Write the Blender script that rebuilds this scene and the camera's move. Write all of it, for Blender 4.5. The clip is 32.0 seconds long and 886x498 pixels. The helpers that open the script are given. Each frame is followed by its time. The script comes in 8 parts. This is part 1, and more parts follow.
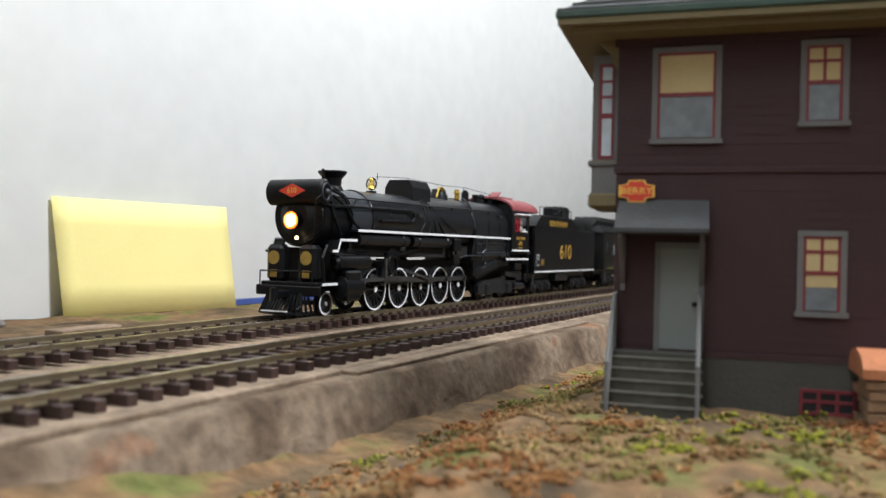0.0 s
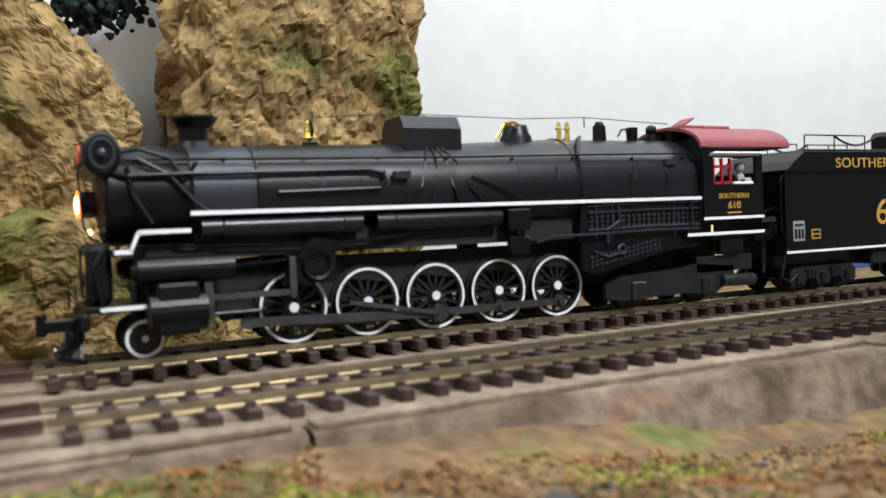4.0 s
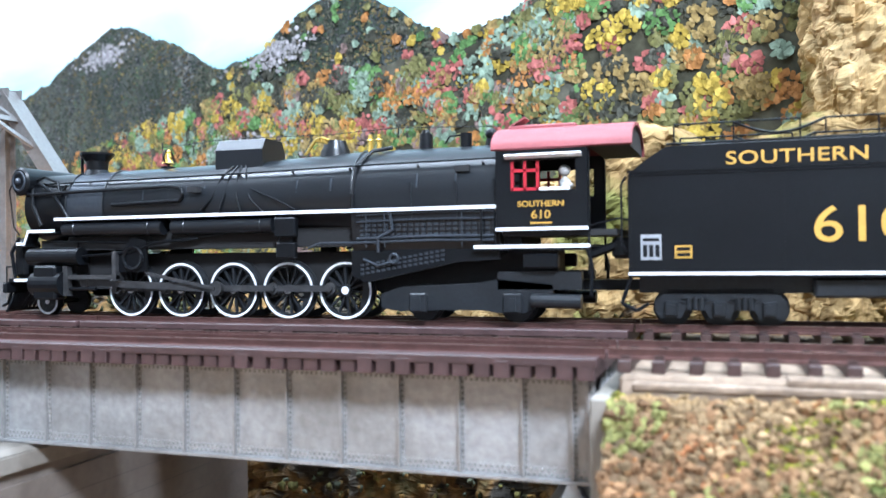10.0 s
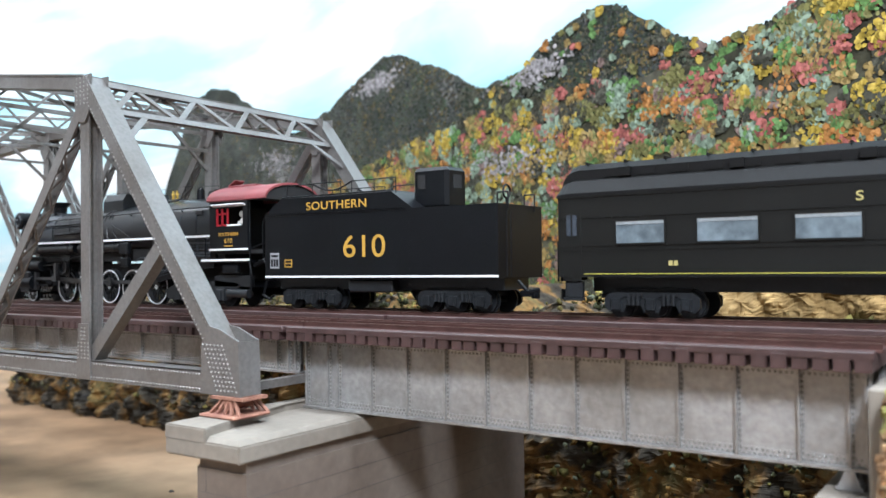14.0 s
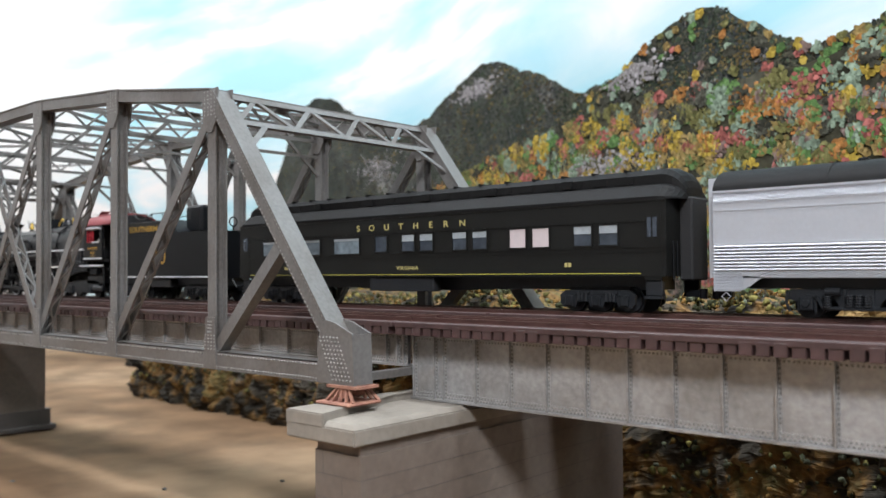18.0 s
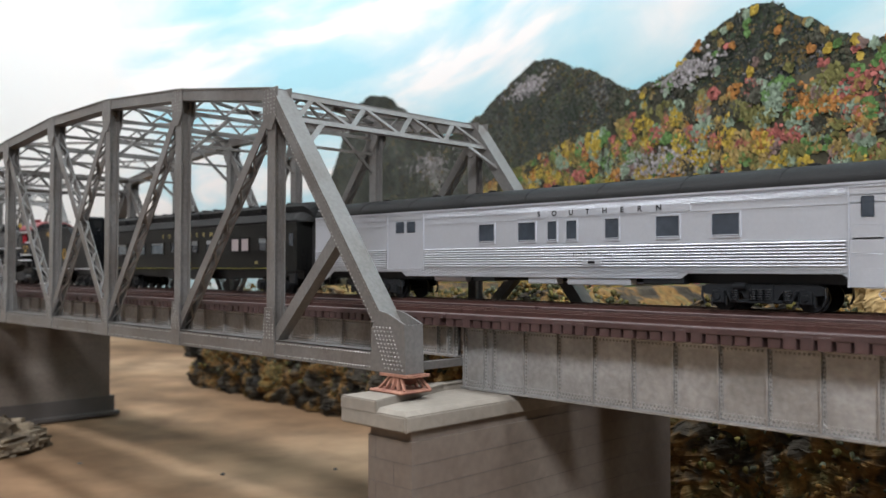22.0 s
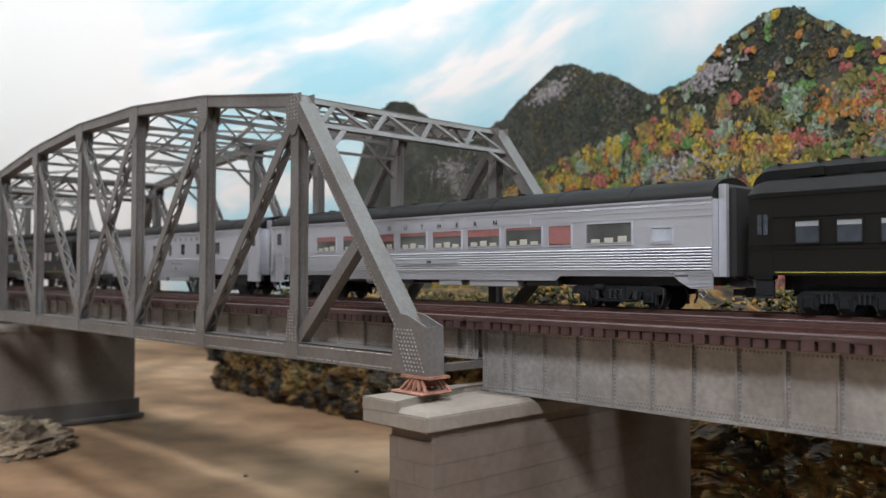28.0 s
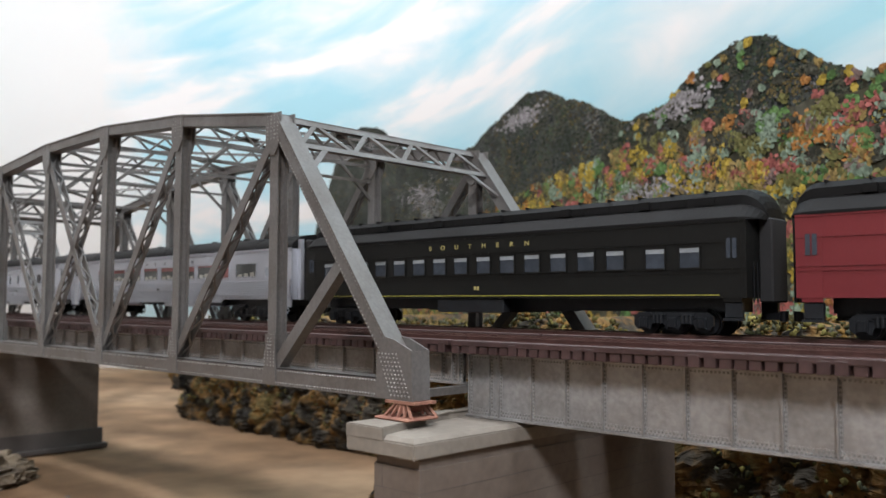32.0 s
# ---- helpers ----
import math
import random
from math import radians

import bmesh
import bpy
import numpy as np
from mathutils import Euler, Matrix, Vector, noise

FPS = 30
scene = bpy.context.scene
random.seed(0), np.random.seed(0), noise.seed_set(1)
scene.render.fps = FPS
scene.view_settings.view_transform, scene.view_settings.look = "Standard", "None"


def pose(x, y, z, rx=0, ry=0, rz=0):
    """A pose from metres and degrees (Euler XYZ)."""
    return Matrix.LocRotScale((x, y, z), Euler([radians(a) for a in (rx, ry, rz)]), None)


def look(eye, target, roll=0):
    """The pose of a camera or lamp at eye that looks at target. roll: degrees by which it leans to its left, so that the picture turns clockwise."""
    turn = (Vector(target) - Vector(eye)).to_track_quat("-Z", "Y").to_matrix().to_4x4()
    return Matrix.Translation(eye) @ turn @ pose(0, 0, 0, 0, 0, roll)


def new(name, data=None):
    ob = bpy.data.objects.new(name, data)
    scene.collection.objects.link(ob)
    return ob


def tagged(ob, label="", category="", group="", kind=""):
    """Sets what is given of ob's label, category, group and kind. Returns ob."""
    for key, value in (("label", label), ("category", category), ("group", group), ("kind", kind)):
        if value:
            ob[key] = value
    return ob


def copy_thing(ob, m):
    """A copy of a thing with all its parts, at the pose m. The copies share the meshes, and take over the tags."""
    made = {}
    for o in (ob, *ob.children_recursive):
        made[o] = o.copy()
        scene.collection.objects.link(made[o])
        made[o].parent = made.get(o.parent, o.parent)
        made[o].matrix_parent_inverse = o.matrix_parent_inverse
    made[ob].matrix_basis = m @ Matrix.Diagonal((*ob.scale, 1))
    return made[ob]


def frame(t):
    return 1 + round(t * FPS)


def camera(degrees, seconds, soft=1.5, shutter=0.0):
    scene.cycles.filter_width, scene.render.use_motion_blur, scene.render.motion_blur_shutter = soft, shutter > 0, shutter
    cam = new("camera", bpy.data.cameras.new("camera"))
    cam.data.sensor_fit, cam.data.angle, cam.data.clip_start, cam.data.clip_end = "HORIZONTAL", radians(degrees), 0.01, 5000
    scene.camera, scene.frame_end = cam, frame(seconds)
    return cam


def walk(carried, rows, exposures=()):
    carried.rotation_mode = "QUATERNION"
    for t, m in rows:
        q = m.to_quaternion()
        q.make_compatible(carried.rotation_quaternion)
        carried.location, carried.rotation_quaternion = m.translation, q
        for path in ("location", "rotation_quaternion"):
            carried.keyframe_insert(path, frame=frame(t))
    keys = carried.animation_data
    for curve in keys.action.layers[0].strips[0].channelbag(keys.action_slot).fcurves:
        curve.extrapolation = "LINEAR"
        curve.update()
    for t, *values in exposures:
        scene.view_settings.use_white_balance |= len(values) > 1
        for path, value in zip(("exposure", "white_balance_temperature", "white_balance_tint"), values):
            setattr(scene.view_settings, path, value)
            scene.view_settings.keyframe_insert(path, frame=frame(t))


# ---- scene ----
cam = camera(54.94, 32.0)
PATH = [
    (0, pose(0.15272, -0.12650, 0.02651, 89.978, -1.257, -63.067)),
    (0.5, pose(0.15235, -0.12621, 0.02742, 89.658, -1.053, -61.362)),
    (1, pose(0.15183, -0.12580, 0.02840, 89.372, -0.688, -58.653)),
    (1.5, pose(0.15113, -0.12536, 0.02948, 89.082, -0.080, -54.567)),
    (2, pose(0.15269, -0.13003, 0.02993, 88.963, 0.367, -49.241)),
    (2.5, pose(0.15355, -0.13511, 0.02884, 88.960, 0.871, -43.984)),
    (3, pose(0.15344, -0.13976, 0.02703, 89.040, 1.185, -39.581)),
    (3.5, pose(0.14760, -0.14470, 0.02896, 88.569, 1.862, -34.506)),
    (5.5, pose(0.14732, -0.14350, 0.02194, 88.780, 2.564, -5.592)),
    (6, pose(0.13343, -0.14330, 0.02349, 88.790, 2.322, -2.257)),
    (6.5, pose(0.11345, -0.15200, 0.02110, 89.480, 1.457, 2.257)),
    (7, pose(0.10076, -0.15891, 0.01976, 90.203, 1.882, 4.711)),
    (7.5, pose(0.08647, -0.16196, 0.02194, 89.701, 1.831, 6.756)),
    (8, pose(0.07088, -0.16077, 0.02182, 89.846, 1.541, 8.857)),
    (8.5, pose(0.05974, -0.16314, 0.02288, 89.855, 1.702, 9.428)),
    (9, pose(0.05501, -0.16560, 0.02272, 89.835, 1.176, 12.801)),
    (9.5, pose(0.04835, -0.17043, 0.02097, 89.954, 1.258, 16.465)),
    (10, pose(0.04267, -0.17633, 0.01991, 90.325, 0.648, 18.766)),
    (10.5, pose(0.04005, -0.18239, 0.01953, 90.488, 0.533, 22.615)),
    (11, pose(0.03884, -0.18358, 0.01924, 90.662, 0.828, 25.389)),
    (11.5, pose(0.04055, -0.18797, 0.01912, 90.724, 0.763, 27.162)),
    (12, pose(0.04418, -0.19459, 0.01945, 90.753, 0.723, 30.042)),
    (12.5, pose(0.04481, -0.20057, 0.02018, 90.775, 0.674, 32.038)),
    (13, pose(0.04516, -0.20373, 0.01968, 90.762, 0.626, 33.538)),
    (13.5, pose(0.04497, -0.20523, 0.01901, 90.924, 0.635, 34.179)),
    (14, pose(0.04576, -0.20633, 0.01840, 91.065, 0.699, 34.968)),
    (14.5, pose(0.04481, -0.20652, 0.01769, 91.401, 0.651, 35.196)),
    (16.5, pose(0.04989, -0.21456, 0.01791, 91.453, 0.587, 38.487)),
    (17, pose(0.04946, -0.21719, 0.01825, 91.349, 0.493, 39.264)),
    (17.5, pose(0.05089, -0.21756, 0.01706, 91.481, 0.469, 40.483)),
    (18, pose(0.05210, -0.21847, 0.01605, 91.519, 0.451, 41.384)),
    (18.5, pose(0.05350, -0.21967, 0.01608, 91.530, 0.454, 42.167)),
    (19, pose(0.05378, -0.22056, 0.01594, 91.531, 0.425, 42.581)),
    (19.5, pose(0.05400, -0.22072, 0.01549, 91.315, 0.351, 42.687)),
    (20, pose(0.05301, -0.22005, 0.01407, 91.133, -0.218, 42.374)),
    (20.5, pose(0.05556, -0.22244, 0.01453, 91.114, -0.148, 43.487)),
    (21, pose(0.05776, -0.22381, 0.01541, 91.112, 0.105, 44.855)),
    (21.5, pose(0.05789, -0.22389, 0.01517, 91.238, 0.155, 44.978)),
    (22, pose(0.05811, -0.22426, 0.01493, 91.305, -0.077, 44.869)),
    (22.5, pose(0.05810, -0.22409, 0.01497, 91.400, -0.054, 44.828)),
    (23, pose(0.05826, -0.22460, 0.01542, 91.459, -0.213, 44.842)),
    (23.5, pose(0.05835, -0.22479, 0.01487, 91.508, -0.009, 44.975)),
    (24, pose(0.05840, -0.22486, 0.01455, 91.614, 0.036, 45.196)),
    (24.5, pose(0.05896, -0.22522, 0.01482, 91.664, 0.113, 45.358)),
    (25, pose(0.05910, -0.22520, 0.01471, 91.718, 0.101, 45.438)),
    (25.5, pose(0.05904, -0.22514, 0.01437, 91.714, -0.068, 45.358)),
    (27.5, pose(0.06037, -0.22661, 0.01427, 91.757, -0.113, 45.979)),
    (28, pose(0.06088, -0.22673, 0.01414, 91.659, -0.140, 46.279)),
    (28.5, pose(0.06229, -0.22743, 0.01434, 91.668, -0.020, 47.012)),
    (29, pose(0.06262, -0.22800, 0.01421, 91.640, -0.045, 47.197)),
    (29.5, pose(0.06327, -0.22849, 0.01423, 91.644, -0.019, 47.520)),
    (30, pose(0.06475, -0.22951, 0.01482, 91.695, -0.153, 47.996)),
    (30.5, pose(0.06447, -0.22915, 0.01416, 91.849, 0.107, 47.825)),
    (31, pose(0.06236, -0.22923, 0.01494, 92.766, 0.112, 46.521)),
    (31.5, pose(0.05717, -0.22982, 0.01391, 93.382, 0.083, 45.434)),
    (32, pose(0.05156, -0.22730, 0.01232, 93.536, -0.173, 43.947)),
]
cam.data.dof.use_dof = True
cam.data.dof.focus_distance, cam.data.dof.aperture_fstop = 0.32, 22.0
EXPOSURES = [(0, -0.2, 6500, 10), (3.5, -0.2, 6500, 10), (5.5, 0.72, 5720, 10), (7, 1.0, 5480, 9), (9, 1.2, 5350, 9), (11, 1.23, 5500, 9), (13, 0.9, 5800, 10), (14.5, 0.68, 6100, 10), (16.5, 0.37, 6350, 11), (19, 0.29, 6400, 12), (21, 0.12, 6500, 12), (32, -0.06, 6550, 14)]
walk(cam, PATH, EXPOSURES)

# ---- light ----
world = bpy.data.worlds.new("room_air")
scene.world = world
world.use_nodes = True
bg = world.node_tree.nodes["Background"]
bg.inputs[0].default_value, bg.inputs[1].default_value = (0.85, 0.92, 1.0, 1), 0.25

K = 0.001   # the plan is in millimetres
NEAR, FAR = 11.0, 64.0     # centre lines of the two tracks; rail tops at z = 0
SAND = -115.0


def lamp(name, x, y, z, w, d, power, color, target):
    li = bpy.data.lights.new(name, "AREA")
    li.shape, li.size, li.size_y, li.energy, li.color = "RECTANGLE", w * K, d * K, power, color
    ob = new(name, li)
    ob.matrix_world = look((x * K, y * K, z * K), (target[0] * K, target[1] * K, target[2] * K))
    return ob


lamp("ceiling_spot_lamp", 480, -820, 880, 230, 230, 19.0, (0.97, 0.985, 1.0), (20, 40, 0))
# assumed overhead room light, no fixture is in view
lamp("ceiling_tube_light", -260, -120, 1180, 1500, 150, 12.0, (0.93, 0.97, 1.0), (-260, -100, 0))
lamp("ceiling_tube_light", -1250, -160, 1180, 1300, 150, 8.0, (0.93, 0.97, 1.0), (-1250, -100, 0))
# extra light with no known fixture, added to brighten the wall behind the tower
lamp("ceiling_tube_light", 1150, -100, 1180, 1300, 150, 9.0, (0.93, 0.97, 1.0), (1150, -20, 0))

# ---- materials ----


def mat(name, color, rough=0.6, metal=0.0, vary=0.25, scale=90.0, bump=0.0, fine=900.0, tint=None, spec=0.5, random=0.0):
    """A painted or natural surface: two scales of colour change, grain, and relief."""
    m = bpy.data.materials.new(name)
    m.use_nodes = True
    n, l = m.node_tree.nodes, m.node_tree.links
    b = n["Principled BSDF"]
    b.inputs["Roughness"].default_value = rough
    b.inputs["Metallic"].default_value = metal
    b.inputs["Specular IOR Level"].default_value = spec
    tc = n.new("ShaderNodeTexCoord")
    big, small = n.new("ShaderNodeTexNoise"), n.new("ShaderNodeTexNoise")
    big.inputs["Scale"].default_value, big.inputs["Detail"].default_value = scale, 4
    small.inputs["Scale"].default_value, small.inputs["Detail"].default_value = fine, 5
    for t in (big, small):
        l.new(tc.outputs["Object"], t.inputs["Vector"])
    mix = n.new("ShaderNodeMix")
    mix.data_type = "RGBA"
    dark = tint or tuple(c * (1 - vary) for c in color)
    mix.inputs["A"].default_value = (*dark, 1)
    mix.inputs["B"].default_value = (*color, 1)
    ramp = n.new("ShaderNodeMapRange")
    ramp.inputs["From Min"].default_value, ramp.inputs["From Max"].default_value = 0.35, 0.65
    l.new(big.outputs["Fac"], ramp.inputs["Value"])
    l.new(ramp.outputs[0], mix.inputs["Factor"])
    hsv = n.new("ShaderNodeHueSaturation")
    mr = n.new("ShaderNodeMapRange")
    mr.inputs["To Min"].default_value, mr.inputs["To Max"].default_value = 1 - vary * 0.6, 1 + vary * 0.6
    mr.inputs["From Min"].default_value, mr.inputs["From Max"].default_value = 0.3, 0.7
    l.new(small.outputs["Fac"], mr.inputs["Value"])
    if random:
        info, mul, rr = n.new("ShaderNodeObjectInfo"), n.new("ShaderNodeMath"), n.new("ShaderNodeMapRange")
        rr.inputs["To Min"].default_value, rr.inputs["To Max"].default_value = 1 - random, 1 + random
        mul.operation = "MULTIPLY"
        l.new(info.outputs["Random"], rr.inputs["Value"])
        l.new(rr.outputs[0], mul.inputs[0])
        l.new(mr.outputs[0], mul.inputs[1])
        l.new(mul.outputs[0], hsv.inputs["Value"])
    else:
        l.new(mr.outputs[0], hsv.inputs["Value"])
    l.new(mix.outputs["Result"], hsv.inputs["Color"])
    l.new(hsv.outputs[0], b.inputs["Base Color"])
    rg = n.new("ShaderNodeMapRange")
    wear = 0.12 if rough > 0.4 else 0.035
    rg.inputs["To Min"].default_value, rg.inputs["To Max"].default_value = max(rough - wear, 0.05), min(rough + wear, 1)
    l.new(small.outputs["Fac"], rg.inputs["Value"])
    l.new(rg.outputs[0], b.inputs["Roughness"])
    if bump:
        bp = n.new("ShaderNodeBump")
        bp.inputs["Strength"].default_value, bp.inputs["Distance"].default_value = bump, 0.0006
        l.new(small.outputs["Fac"], bp.inputs["Height"])
        l.new(bp.outputs[0], b.inputs["Normal"])
    return m


def ramp_mat(name, stops, island=True, rough=0.9, scale=220.0, bump=0.5, detail=5.0, contrast=(0.3, 0.7), cells=0.0, shift=0.22, span=(0.42, 1.25)):
    """Colours picked from a ramp, by piece (island), by patches of pieces (cells) or by noise."""
    m = bpy.data.materials.new(name)
    m.use_nodes = True
    n, l = m.node_tree.nodes, m.node_tree.links
    b = n["Principled BSDF"]
    b.inputs["Roughness"].default_value = rough
    b.inputs["Specular IOR Level"].default_value = 0.15
    tc, nz, cr = n.new("ShaderNodeTexCoord"), n.new("ShaderNodeTexNoise"), n.new("ShaderNodeValToRGB")
    nz.inputs["Scale"].default_value, nz.inputs["Detail"].default_value = scale, detail
    l.new(tc.outputs["Object"], nz.inputs["Vector"])
    els = cr.color_ramp.elements
    while len(els) > 1:
        els.remove(els[0])
    els[0].position, els[0].color = stops[0][0], (*stops[0][1], 1)
    for p, c in stops[1:]:
        els.new(p).color = (*c, 1)
    cr.color_ramp.interpolation = "CONSTANT" if island else "LINEAR"
    hsv = n.new("ShaderNodeHueSaturation")
    l.new(cr.outputs[0], hsv.inputs["Color"])
    mr = n.new("ShaderNodeMapRange")
    mr.inputs["From Min"].default_value, mr.inputs["From Max"].default_value = contrast
    l.new(nz.outputs["Fac"], mr.inputs["Value"])
    if island:
        g = n.new("ShaderNodeNewGeometry")
        if cells:
            # neighbouring pieces share a colour, with ragged patch edges
            vor, wn, am = n.new("ShaderNodeTexVoronoi"), n.new("ShaderNodeVectorMath"), n.new("ShaderNodeVectorMath")
            sc, sp, sh = n.new("ShaderNodeTexNoise"), n.new("ShaderNodeSeparateColor"), n.new("ShaderNodeMath")
            vor.inputs["Scale"].default_value = cells
            sc.inputs["Scale"].default_value = cells * 1.2
            wn.operation, wn.inputs["Scale"].default_value = "SCALE", 0.55 / cells
            l.new(tc.outputs["Object"], sc.inputs["Vector"])
            l.new(sc.outputs["Color"], wn.inputs[0])
            l.new(tc.outputs["Object"], am.inputs[0])
            l.new(wn.outputs[0], am.inputs[1])
            l.new(am.outputs[0], vor.inputs["Vector"])
            l.new(vor.outputs["Color"], sp.inputs[0])
            sh.operation = "MULTIPLY_ADD"
            sh.inputs[1].default_value = shift
            wrap = n.new("ShaderNodeMath")
            wrap.operation = "FRACT"
            l.new(g.outputs["Random Per Island"], sh.inputs[0])
            l.new(sp.outputs[0], sh.inputs[2])
            l.new(sh.outputs[0], wrap.inputs[0])
            l.new(wrap.outputs[0], cr.inputs["Fac"])
            iv, im = n.new("ShaderNodeMapRange"), n.new("ShaderNodeMath")
            iv.inputs["To Min"].default_value, iv.inputs["To Max"].default_value = span
            l.new(g.outputs["Random Per Island"], iv.inputs["Value"])
        else:
            l.new(g.outputs["Random Per Island"], cr.inputs["Fac"])
        mr.inputs["To Min"].default_value, mr.inputs["To Max"].default_value = 0.55, 1.25
        if cells:
            im.operation = "MULTIPLY"
            l.new(mr.outputs[0], im.inputs[0])
            l.new(iv.outputs[0], im.inputs[1])
            l.new(im.outputs[0], hsv.inputs["Value"])
        else:
            l.new(mr.outputs[0], hsv.inputs["Value"])
    else:
        l.new(mr.outputs[0], cr.inputs["Fac"])
        fine = n.new("ShaderNodeTexNoise")
        fine.inputs["Scale"].default_value, fine.inputs["Detail"].default_value = scale * 6, 4
        l.new(tc.outputs["Object"], fine.inputs["Vector"])
        mf = n.new("ShaderNodeMapRange")
        mf.inputs["From Min"].default_value, mf.inputs["From Max"].default_value = 0.3, 0.7
        mf.inputs["To Min"].default_value, mf.inputs["To Max"].default_value = 0.65, 1.3
        l.new(fine.outputs["Fac"], mf.inputs["Value"])
        l.new(mf.outputs[0], hsv.inputs["Value"])
        nz = fine
    l.new(hsv.outputs[0], b.inputs["Base Color"])
    bp = n.new("ShaderNodeBump")
    bp.inputs["Strength"].default_value, bp.inputs["Distance"].default_value = bump, 0.0015
    l.new(nz.outputs["Fac"], bp.inputs["Height"])
    l.new(bp.outputs[0], b.inputs["Normal"])
    return m


def glow(name, color, strength):
    m = bpy.data.materials.new(name)
    m.use_nodes = True
    b = m.node_tree.nodes["Principled BSDF"]
    b.inputs["Base Color"].default_value = (*color, 1)
    b.inputs["Emission Color"].default_value = (*color, 1)
    b.inputs["Emission Strength"].default_value = strength
    return m


BLACK = mat("satin_black_paint", (0.0048, 0.0056, 0.0072), 0.36, 0, 0.25, 60, 0.0, 900, None, 0.24)
BOILER = mat("boiler_black_paint", (0.0085, 0.010, 0.0125), 0.32, 0, 0.2, 40, 0.0, 900, None, 0.42)
SMOKEBOX = mat("graphite_grey_paint", (0.042, 0.049, 0.060), 0.37, 0.3, 0.2, 60)
ROD = mat("dull_rod_steel", (0.085, 0.085, 0.088), 0.42, 0.6, 0.3, 150)
WHITE = mat("white_paint", (0.80, 0.82, 0.85), 0.5, 0, 0.06, 120)
GOLD = mat("imitation_gold_lettering", (0.50, 0.29, 0.045), 0.5, 0, 0.12, 200)
DULUX = mat("dull_gold_letters", (0.40, 0.345, 0.13), 0.5, 0, 0.1, 200)
STRIPE = mat("yellow_stripe_paint", (0.36, 0.33, 0.055), 0.5, 0, 0.1, 100)
BRASS = mat("polished_brass", (0.80, 0.55, 0.12), 0.28, 0.9, 0.1, 200)
OXIDE = mat("oxide_red_roof_paint", (0.24, 0.055, 0.060), 0.55, 0, 0.15, 70, 0.1)
REDSASH = mat("red_sash_paint", (0.42, 0.015, 0.030), 0.5, 0, 0.1, 100)
TRUCK = mat("truck_black_plastic", (0.016, 0.018, 0.021), 0.34, 0, 0.3, 120, 0.1, 900, None, 0.45)
GREEN = mat("dark_pullman_green", (0.0082, 0.0085, 0.0080), 0.40, 0, 0.15, 40, 0.04, 900, None, 0.28)
ROOFBLK = mat("black_roof_paint", (0.0075, 0.0075, 0.0078), 0.58, 0, 0.2, 40, 0.03, 900, None, 0.14)
SILVER = mat("silver_car_paint", (0.59, 0.615, 0.67), 0.33, 0.6, 0.04, 30)
STAINLESS = mat("bright_stainless_steel", (0.56, 0.585, 0.64), 0.34, 0.6, 0.04, 30)
REDCAR = mat("red_car_paint", (0.15, 0.018, 0.022), 0.45, 0, 0.1, 40)
GIRDER = mat("weathered_grey_girder", (0.335, 0.335, 0.335), 0.32, 0.34, 0.26, 42, 0.5, 520, (0.225, 0.218, 0.21))
TRUSS = mat("weathered_grey_truss", (0.165, 0.163, 0.160), 0.36, 0.3, 0.22, 45, 0.15, 700, (0.122, 0.113, 0.105))
RUST = mat("rust_washed_shoe", (0.30, 0.15, 0.10), 0.8, 0, 0.35, 150, 0.4, 700, (0.20, 0.085, 0.06))
TIE = mat("brown_plastic_tie", (0.050, 0.026, 0.022), 0.5, 0, 0.3, 200, 0.15, 900, None, 0.5, 0.18)
DECK = mat("brown_bridge_tie", (0.060, 0.033, 0.032), 0.46, 0, 0.3, 150, 0.2, 900, None, 0.5, 0.15)
RAIL = mat("nickel_silver_rail", (0.40, 0.34, 0.24), 0.32, 0.85, 0.2, 200)
RAILHEAD = mat("polished_rail_head", (0.72, 0.68, 0.58), 0.2, 0.95, 0.15, 150)
RAILBRN = mat("brown_painted_rail", (0.105, 0.052, 0.045), 0.38, 0.3, 0.3, 200)
CORK = mat("grey_cork_roadbed", (0.25, 0.185, 0.13), 0.95, 0, 0.4, 90, 0.9, 500, (0.14, 0.098, 0.066))
PLASTER = ramp_mat("stained_plaster_wall", [(0, (0.062, 0.042, 0.029)), (0.45, (0.135, 0.097, 0.068)), (0.8, (0.18, 0.137, 0.10)), (1, (0.19, 0.092, 0.052))], False, 0.95, 40.0, 0.9, 10)
CONCRETE = mat("aged_concrete", (0.225, 0.203, 0.172), 0.85, 0, 0.16, 25, 0.25, 400, (0.17, 0.152, 0.128))
PIERMAT = mat("stained_pier_stone", (0.165, 0.142, 0.122), 0.8, 0, 0.2, 18, 0.25, 300, (0.112, 0.088, 0.072))
PIERDARK = mat("dark_footing_paint", (0.085, 0.075, 0.070), 0.7, 0, 0.2, 30, 0.2)
SANDMAT = ramp_mat("painted_sand_bed", [(0, (0.165, 0.100, 0.056)), (0.5, (0.255, 0.162, 0.095)), (1, (0.33, 0.225, 0.140))], False, 0.85, 3.2, 0.25, 3, (0.36, 0.64))
EARTH = ramp_mat("scenery_earth", [(0, (0.050, 0.036, 0.024)), (0.35, (0.12, 0.082, 0.048)), (0.6, (0.175, 0.105, 0.055)), (0.8, (0.13, 0.122, 0.045)), (1, (0.085, 0.10, 0.028))], False, 0.95, 38.0, 0.9, 9)
ROCK = ramp_mat("carved_tan_rock", [(0, (0.085, 0.092, 0.022)), (0.24, (0.13, 0.125, 0.036)), (0.40, (0.21, 0.14, 0.058)), (0.58, (0.31, 0.21, 0.090)), (0.8, (0.375, 0.268, 0.128)), (1, (0.22, 0.125, 0.055))], False, 0.95, 20.0, 1.0, 7)
